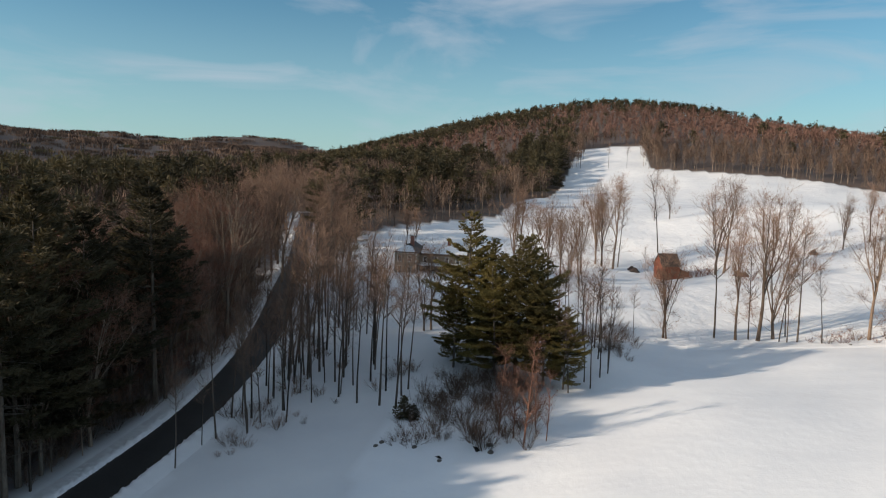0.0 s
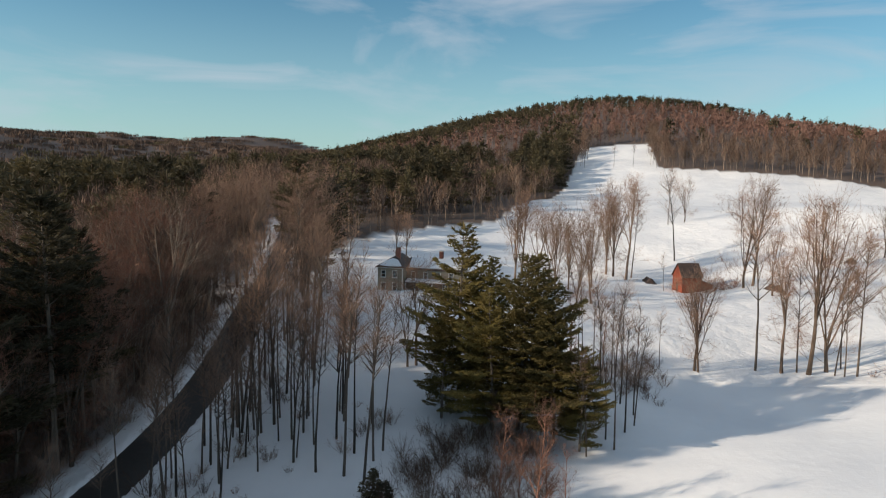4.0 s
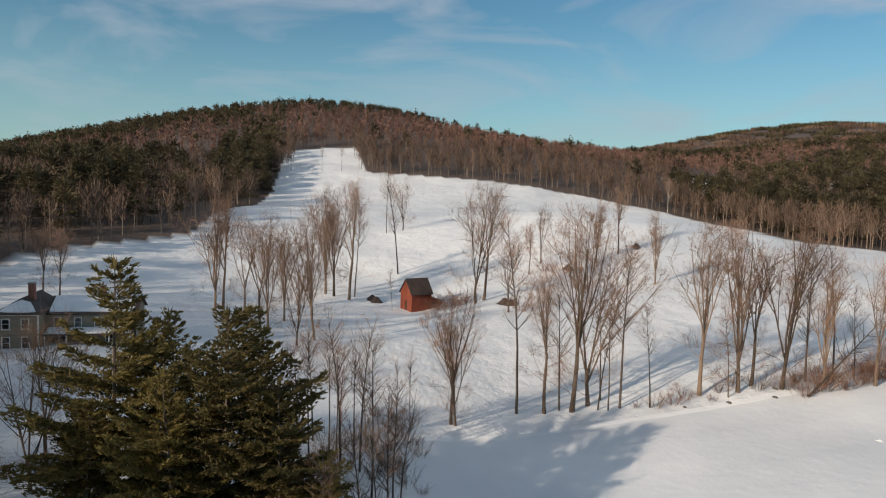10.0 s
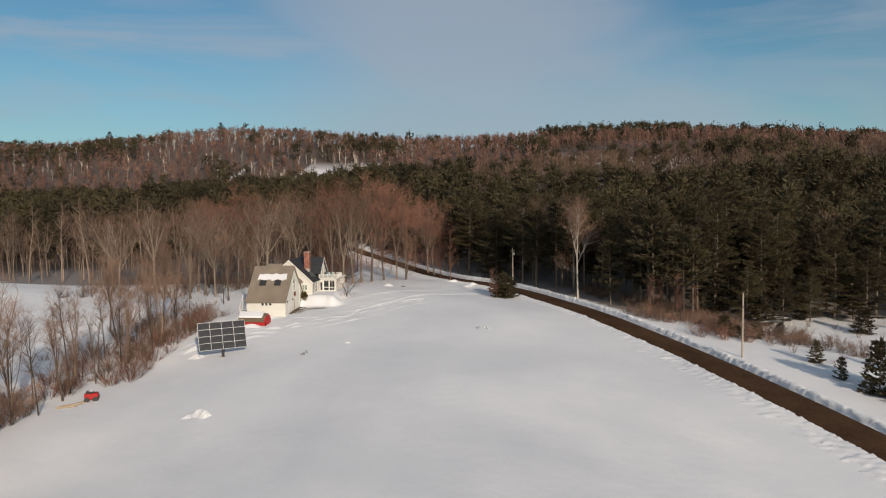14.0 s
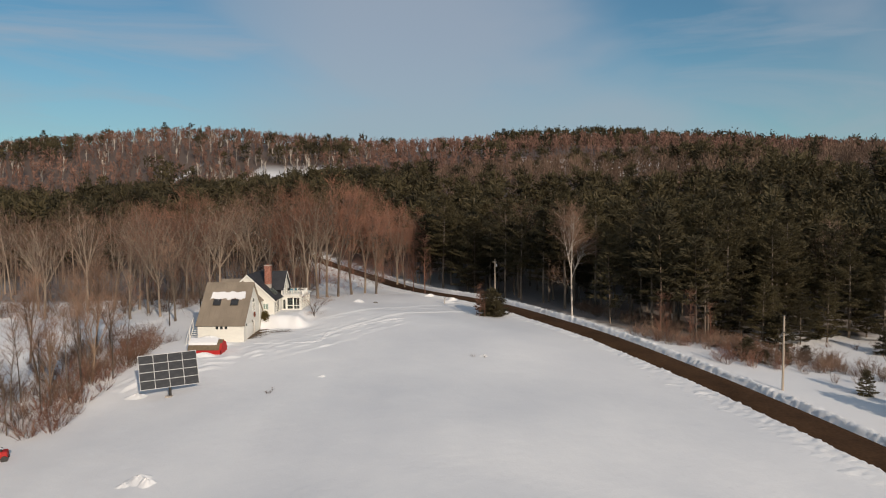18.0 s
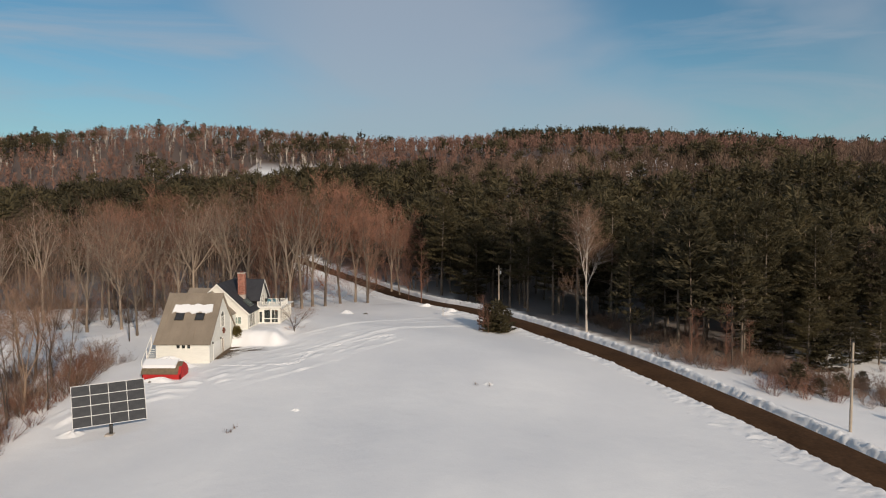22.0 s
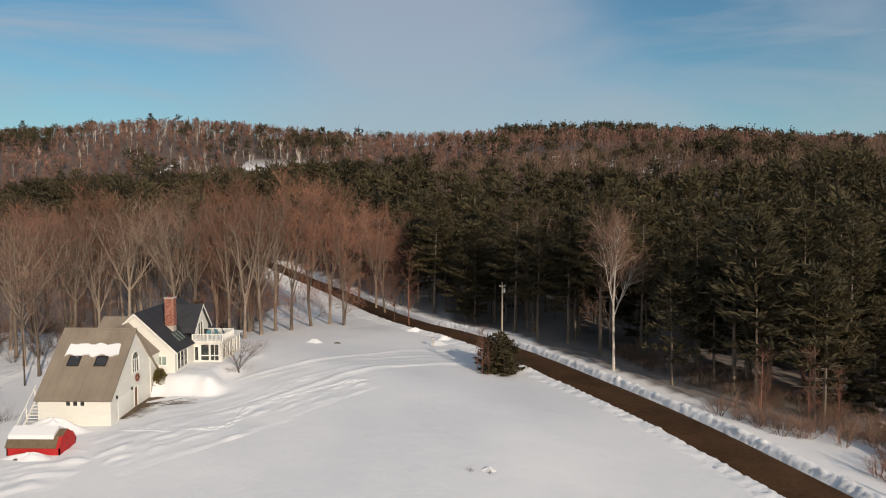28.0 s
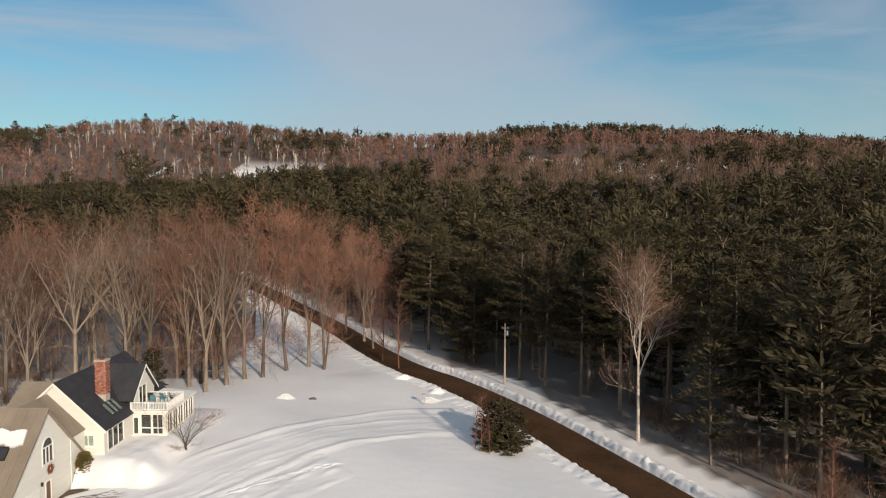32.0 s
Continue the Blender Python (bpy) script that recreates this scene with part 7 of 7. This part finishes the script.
def pine_share(x, y):
    """How much of the wood is pine at a place: clumps, ridges and dense stands."""
    wave = np.sin(0.021 * x + 1.7 * np.sin(0.013 * y)) + np.sin(0.027 * y + 1.3 + 1.8 * np.sin(0.017 * x)) + 0.7 * np.sin(0.06 * x + 0.045 * y) + 0.5 * np.sin(0.09 * y - 0.05 * x)
    p = np.where(wave > 0.9, 0.85, 0.05)
    # the northern woods: pines east of the road, hardwoods west of it, red-brown hardwoods on the ridge
    p = np.where((y > 60) & (y < 318) & (x > -14), 0.97, p)
    p = np.where((y > 60) & (y < 222) & (x <= -14) & (x > -420), 0.03, p)
    p = np.where((y >= 222) & (y < 430) & (x <= -14) & (x > -420), np.where(wave > -1.2, 0.88, 0.12), p)
    p = np.where((y >= 285) & (y < 430) & (x <= -420), np.where(wave > -1.2, 0.9, 0.1), p)
    p = np.where((y >= 318) & (x > -14), np.where(wave > 1.7, 0.6, 0.03), p)
    p = np.where((y >= 430) & (y < 720) & (x <= -14) & (x > -420), np.where(wave > 1.9, 0.7, 0.02), p)
    crest = y > 778 - 0.22 * (x - 60)
    p = np.where((y >= 430) & (x > -420) & crest, np.where(x > 60, 0.9, np.where(wave > 1.9, 0.6, 0.04)), p)
    # the valley beside the tarred road
    p = np.where((y < -56) & (x > -170), np.where(x > -30 - 0.5 * (y + 60), 0.5, np.where(wave > 1.2, 0.6, 0.05)), p)
    p = np.where((y < -60) & (x <= -170), np.where(wave > 0.8, 0.75, 0.05), p)
    p = np.where((y < -420) & (x < -700), np.where(wave > 1.6, 0.5, 0.05), p)
    # the western hill: hardwoods in front, dark pines behind them and along the crest
    hill = (x < -170) & (x > -1000) & (y > -300) & (y < -8)
    p = np.where(hill & (x > -430), np.where(wave > 0.2, 0.8, 0.08), p)
    p = np.where(hill & (x <= -430), np.where(wave > 0.9, 0.8, 0.05), p)
    p = np.where(hill & (y < -120) & (x < -330), np.where(wave > -0.3, 0.85, 0.12), p)
    p = np.where((x < -380) & (x > -560) & (y > -52) & (y < -6), 0.95, p)
    p = np.where((x < -380) & (x > -1000) & (y >= -8) & (y < 330), np.where(wave > 2.1, 0.5, 0.01), p)
    p = np.where((x <= -770) & (x > -1000) & (y > -330) & (y < -40), np.where(wave > -1.2, 0.92, 0.1), p)
    p = np.where((x <= -880) & (x > -1000) & (y >= -40) & (y < 200), np.where(wave > -1.5, 0.9, 0.1), p)
    rim = away(HILL_FIELD, x, y)
    p = np.where((rim < 26) & (x < -150) & (x > -370) & (y < 0), 0.06, p)
    p = np.where((x <= -1000) & (y > -500) & (y < 300), np.where(wave > 0.0, 0.8, 0.1), p)
    # far hills of the north-west: dark crests, brown flanks
    west = (x < -420) & (y > 330)
    p = np.where(west & (y < 470), np.where(wave > 0.6, 0.8, 0.05), p)
    p = np.where(west & (y >= 470) & (y < 640), np.where(wave > -0.4, 0.9, 0.1), p)
    p = np.where(west & (y >= 640), np.where(wave > 0.7, 0.85, 0.04), p)
    p = np.where(west & (x < -900) & (y > 850), np.where(wave > -0.8, 0.92, 0.1), p)
    return p


def grow(name, kinds, x, y, g, low, high, label, mats):
    """One joined mesh of many trees."""
    vs, fs, ms, ts, k = [], [], [], [], 0
    which = g.integers(0, len(kinds), len(x))
    for w, (v, f, m) in enumerate(kinds):
        sel = np.where(which == w)[0]
        n = len(sel)
        if not n:
            continue
        a, s = g.uniform(0, 6.28, n), g.uniform(low, high, n) * np.where((y[sel] > 640) & (x[sel] > -420) & (x[sel] < 600), 1.16, 1.0)
        c, sn = np.cos(a)[:, None], np.sin(a)[:, None]
        px = (v[None, :, 0] * c - v[None, :, 1] * sn) * s[:, None] + x[sel][:, None]
        py = (v[None, :, 0] * sn + v[None, :, 1] * c) * s[:, None] + y[sel][:, None]
        pz = v[None, :, 2] * s[:, None] + (height(x[sel], y[sel]) - 0.2)[:, None]
        vs.append(np.stack([px, py, pz], -1).reshape(-1, 3))
        fs.append((f[None] + (k + len(v) * np.arange(n))[:, None, None]).reshape(-1, 3))
        ms.append(np.tile(m, n))
        ts.append(np.repeat(g.uniform(0, 1, n), len(v)))
        k += n * len(v)
    me = mesh_np(name, np.concatenate(vs), np.concatenate(fs), mats, np.concatenate(ms), np.concatenate(ts))
    return tagged(new(name, me), label, "woods", kind="stuff")


def rough_tree(seed, tall, n_twigs, wide, limbs=4):
    """A distant leafless tree: trunk, a few rising limbs and a rounded cloud of short twig sprays."""
    t = Build(seed)
    r = t.r
    t.tube(np.array([(0, 0, -0.3), (0.1, 0, tall * 0.45), (0.2, 0.1, tall * 0.95)]), (0.14 + wide * 0.14, 0.10 + wide * 0.10, 0.0), 3, 0)
    for k in range(limbs):
        a, z = 6.28 * k / limbs + r.normal(0, 0.4), tall * r.uniform(0.28, 0.5)
        e = np.array([math.cos(a), math.sin(a), 0]) * tall * r.uniform(0.10, 0.2)
        t.tube(np.array([(0.1, 0, z), e * 0.6 + [0, 0, z + tall * 0.18], e + [0, 0, z + tall * r.uniform(0.34, 0.46)]]), (0.07 + wide * 0.10, 0.05 + wide * 0.07, 0.0), 3, 0)
    a, u = r.uniform(0, 6.28, n_twigs), r.uniform(-0.9, 1.0, n_twigs)
    flat = np.sqrt(1 - u * u * 0.98)
    deep = r.uniform(0.3, 1.08, n_twigs)
    tip = np.stack([np.cos(a) * flat * deep * 0.22 * tall, np.sin(a) * flat * deep * 0.22 * tall, tall * (0.66 + 0.34 * u * np.sqrt(deep))], -1)
    away_from = np.stack([0.6 * np.cos(a) * flat, 0.6 * np.sin(a) * flat, 1.1 + 0.4 * u], -1) + r.normal(0, 0.3, (n_twigs, 3))
    root = tip - away_from * tall * r.uniform(0.06, 0.13, (n_twigs, 1))
    t.blades(root, tip, wide * r.uniform(0.6, 1.4, n_twigs), 1, tip - [0, 0, tall * 0.6])
    return t.arrays()


def grove(seed, wide, low, high, n, fat):
    """A far-off clump of crowns: short broad sprays at uneven heights."""
    t = Build(seed)
    r = t.r
    a, d = r.uniform(0, 6.28, n), wide * np.sqrt(r.uniform(0, 1, n))
    top = r.uniform(low, high, n)
    root = np.stack([np.cos(a) * d, np.sin(a) * d, np.full(n, -3.0)], -1)
    tip = root + np.stack([r.normal(0, 2.6, n), r.normal(0, 2.6, n), top + 3.0], -1)
    t.blades(root, tip, fat * r.uniform(0.6, 1.4, n), 1, np.stack([np.cos(a), np.sin(a), np.full(n, 0.9)], -1))
    return t.arrays()


def rough_birch(seed, tall):
    """A distant birch: pale trunk and rising limbs with few twigs."""
    t = Build(seed)
    r = t.r
    t.tube(limb_path(r, (0, 0, -0.3), (0, 0, 1), tall * 0.95, 0.05, 0.02, 4), (0.30, 0.26, 0.18, 0.0), 3, 0)
    for _ in range(6):
        a, z = r.uniform(0, 6.28), tall * r.uniform(0.3, 0.6)
        t.tube(limb_path(r, (0, 0, z), (0.4 * math.cos(a), 0.4 * math.sin(a), 1), tall * r.uniform(0.25, 0.42), 0.06, 0.05, 3), (0.17, 0.13, 0.0), 3, 0)
    a, z = r.uniform(0, 6.28, 16), tall * r.uniform(0.55, 1.0, 16)
    root = np.stack([np.cos(a), np.sin(a), z], -1)
    t.blades(root, root + np.stack([1.5 * np.cos(a), 1.5 * np.sin(a), np.full(16, 2.0)], -1), 0.3, 1)
    return t.arrays()


BIRCH_RIM = [rough_birch(300 + i, 16) for i in range(3)]
BARE_MID = [bare_tree(200 + i, 20, 0.19, i % 2 == 0, 0.5, 0.36, 0.4, 2.1) for i in range(6)]
PINE_MID = [pine_tree(220 + i, 22, 0.25, b, 0.24, 1.6, 5, 1.5, 1.6, 0.17, 3, 0.22, 0.28, 6) for i, b in enumerate((0.3, 0.4, 0.22))]
BARE_FAR = [rough_tree(240 + i, 18, 110, 0.12, 5) for i in range(5)]
PINE_FAR = [pine_tree(250 + i, 22, 0.28, 0.2, 0.24, 2.2, 3, 3.5, 2.4, 0.30, 4, 0.2, 0.28, 0) for i in range(4)]
BARE_RIM = [rough_tree(260 + i, 15, 44, 0.36, 2) for i in range(5)]
PINE_RIM = [pine_tree(270 + i, 17, 0.28, 0.12, 0.26, 2.8, 3, 6.0, 2.6, 0.70, 2, 0.2, 0.25, 0) for i in range(4)]
FAR_CLUMP = [grove(310 + i, 9, 8, 14, 34, 0.75) for i in range(3)]
PINE_CLUMP = [grove(320 + i, 8, 9, 16, 34, 1.0) for i in range(3)]
BARE_GROVE = [grove(280 + i, 26, 5, 8, 110, 0.8) for i in range(3)]
PINE_GROVE = [grove(290 + i, 24, 5, 8, 110, 0.9) for i in range(3)]
BARE_SLOTS, PINE_SLOTS = [FAR_BARK, FAR_TWIG], [FAR_BARK, FAR_NEEDLE]
FRONT = [(-72, 164), (-72, 186), (-8, 200), (12, 182), (24, 172), (60, 160), (92, 150), (84, 124), (46, 124), (20, 148), (-20, 168)]
SOUTH = [(-80, -84), (-80, -58), (30, -58), (30, -84)]
BROOK = [(-66, -48), (78, -46), (70, 0), (40, -12), (-14, -4), (-60, 6)]
RINGS = ((0, 180, 6.2, BARE_MID, PINE_MID, 81), (180, 480, 8.4, BARE_FAR, PINE_FAR, 82), (480, 1150, 11.0, BARE_RIM, PINE_RIM, 83), (1150, 2400, 38, BARE_GROVE, PINE_GROVE, 84), (2400, 3900, 76, BARE_GROVE, PINE_GROVE, 86))
for lo, hi, space, kinds, pines, seed in RINGS:
    x, y, g = scatter(lo, hi, space, -3900, 700, -2600, 2200, seed)
    if lo == 0:
        x3, y3 = np.meshgrid(np.arange(-62, 110, 5.4), np.arange(-112, -61, 5.4))
        x3, y3 = (x3 + g.uniform(-2.4, 2.4, x3.shape)).ravel(), (y3 + g.uniform(-2.4, 2.4, y3.shape)).ravel()
        ok = wooded(x3, y3)
        x, y = np.concatenate([x, x3[ok]]), np.concatenate([y, y3[ok]])
    behind = (lo >= 1150) & (((y > 1000) & (x > -450)) | ((x < -1100) & (y > -350) & (y < 350)))
    x, y = x[~behind], y[~behind]
    is_pine = g.uniform(0, 1, len(x)) < pine_share(x, y)
    big = 1.0 if hi < 2500 else 1.5
    if lo < 480:
        airy = is_pine | (y < 120) | (x > -14) | (x < -260) | (y > 222) | (g.uniform(0, 1, len(x)) < 0.62)
        x, y, is_pine = x[airy], y[airy], is_pine[airy]
    if lo == 0:
        clear = ~inside(BROOK, x, y)
        x, y, is_pine = x[clear], y[clear], is_pine[clear]
        near = inside(FRONT, x, y) | (inside(SOUTH, x, y) & (x < 25))
        for i in np.where(near)[0]:
            s, a = g.uniform(0.72, 1.12), g.uniform(0, 6.28)
            if (y[i] < 0 and is_pine[i]) or (y[i] > 0 and x[i] < -8):
                s *= 1.0 if y[i] > 0 else 1.22 if x[i] < -20 else 1.28
            if math.hypot(x[i] - 19.5, y[i] - 146.5) < 5.5:
                continue
            if is_pine[i]:
                plant("white_pine", WOOD_PINES[g.integers(0, 4)][1], x[i], y[i], s * 1.05, a, label="tall dark white pine at the edge of the woods", group="pines of the wood edge")
            else:
                pick = RUDDY[g.integers(0, 3)] if g.uniform() < 0.3 else WOODLAND[g.integers(0, 4)]
                plant("bare_tree", pick[1], x[i], y[i], s * 1.05, a, label="leafless brown hardwood at the edge of the woods", group="bare trees of the wood edge")
        x, y, is_pine = x[~near], y[~near], is_pine[~near]
    pale = (y > 640) & (y < 860) & (x > -600) & (x < -90) & (g.uniform(0, 1, len(x)) < 0.2) & ~is_pine
    if pale.any():
        grow("birch_woods", BIRCH_RIM, x[pale], y[pale], g, 0.75, 1.05, "pale birch trunks on the far snowy hillside", [FAR_PALE, FAR_TWIG])
        x, y, is_pine = x[~pale], y[~pale], is_pine[~pale]
    hid = (lo == 480) & (((x < -1030) & (y < 420)) | (y < -480) | (y > 960))
    if hid.any():
        few = hid & (g.uniform(0, 1, len(x)) < 0.3)
        grow("bare_woods", FAR_CLUMP, x[few & ~is_pine], y[few & ~is_pine], g, 0.8, 1.2, "leafless brown woods on the far slopes", BARE_SLOTS)
        grow("pine_woods", PINE_CLUMP, x[few & is_pine], y[few & is_pine], g, 0.7, 1.1, "dark pines on the far slopes", PINE_SLOTS)
        x, y, is_pine = x[~hid], y[~hid], is_pine[~hid]
    ruddy = ~is_pine & ((y > 400) | (x < -420)) & (lo == 480)
    if ruddy.any():
        grow("bare_woods", kinds, x[ruddy], y[ruddy], g, 0.72, 1.12, "reddish brown leafless woods on the hillside", [FAR_TWIG, FAR_RED])
        x, y, is_pine = x[~ruddy], y[~ruddy], is_pine[~ruddy]
    grow("bare_woods", kinds, x[~is_pine], y[~is_pine], g, 0.72 * big, 1.12 * big, "leafless brown hardwood trees covering the hillsides", BARE_SLOTS)
    # Out of view: the wood carried on, grown extra tall to shade the field.
    unseen = is_pine & (lo == 0) & (((x > 25) & (y < -55)) | ((x > 48) & (y < 122)))
    if unseen.any():
        grow("pine_woods", PINE_FAR, x[unseen], y[unseen], g, 1.1, 1.4, "unseen tall dark green pines east and south of the field", PINE_SLOTS)
        x, y, is_pine = x[~unseen], y[~unseen], is_pine[~unseen]
    grow("pine_woods", pines, x[is_pine], y[is_pine], g, 0.6 * big, 1.05 * big, "dark green pines massed among the bare woods", PINE_SLOTS)
for i, (px, py, ph) in enumerate(((-363, 884, 22), (-310, 895, 18), (-286, 892, 15), (-269, 898, 16), (-261, 901, 16), (-938, 124, 17), (-911, 173, 18), (-866, 238, 20), (-868, 227, 16), (60, 837, 23), (-500, 857, 22))):
    plant("white_pine", WOOD_PINES[i % 2][1], px, py, ph / 22, i, label="single dark pine standing on the far ridge line", group="ridge line pines", stretch=1.3)
plant("russet_tree", RED_TREE[0][1], 186, 508, 1.15, 0.3, label="rounded russet tree among the distant pines", category="tree", stretch=1.7)
UNDER = [rough_tree(330 + i, 11, 46, 0.07, 3) for i in range(4)]
g = np.random.default_rng(90)
ux, uy = np.concatenate([g.uniform(-190, -18, 420), g.uniform(-330, -150, 420), g.uniform(-60, 42, 330)]), np.concatenate([g.uniform(168, 250, 420), g.uniform(-125, -30, 420), g.uniform(-105, -60, 330)])
ok = wooded(ux, uy)
grow("bare_woods", UNDER, ux[ok], uy[ok], g, 0.5, 1.15, "thin leafless saplings crowding under the bare woods", BARE_SLOTS)
ROAD_WOOD = np.array([(x, -61.5 - max(0.0, -38 - x) * 0.33 - d) for x, d in zip(g.uniform(-70, 22, 190), g.uniform(0, 11, 190))])
BRUSH = [shrub(340 + i, 2.6, 13, 0.95, 8) for i in range(4)]
for spots, low, high, label in ((THICKET, 0.6, 1.5, "grey-brown leafless thicket along the snowy brook"), (ROADSIDE, 0.5, 1.2, "leafless brown brush along the pine wood edge"), (WOOD_FLOOR, 0.7, 1.7, "tall grey-brown brush under the bare trees"), (ROAD_WOOD, 0.7, 1.8, "leafless grey brush in the shade beside the tarred road")):
    grow("brushwood", BRUSH, spots[:, 0], spots[:, 1], g, low, high, label, BARE_SLOTS)
grow("birch_woods", BIRCH_RIM, g.uniform(-225, -118, 34), g.uniform(596, 735, 34), g, 0.7, 1.0, "scattered pale birches on the snowy clearing", [FAR_PALE, FAR_TWIG])
edge, g = smooth_line(HILL_FIELD[9:19], 4.5), np.random.default_rng(88)
ex, ey = np.array([p[0] for p in edge]), np.array([p[1] for p in edge])
ex, ey = np.tile(ex, 2) + g.uniform(-7, 7, 2 * len(ex)) - 5, np.tile(ey, 2) + g.uniform(-7, 7, 2 * len(ey)) + 3
grow("bare_woods", BARE_FAR, ex, ey, g, 0.65, 1.1, "leafless hardwoods lining the top of the snowy hill field", BARE_SLOTS)
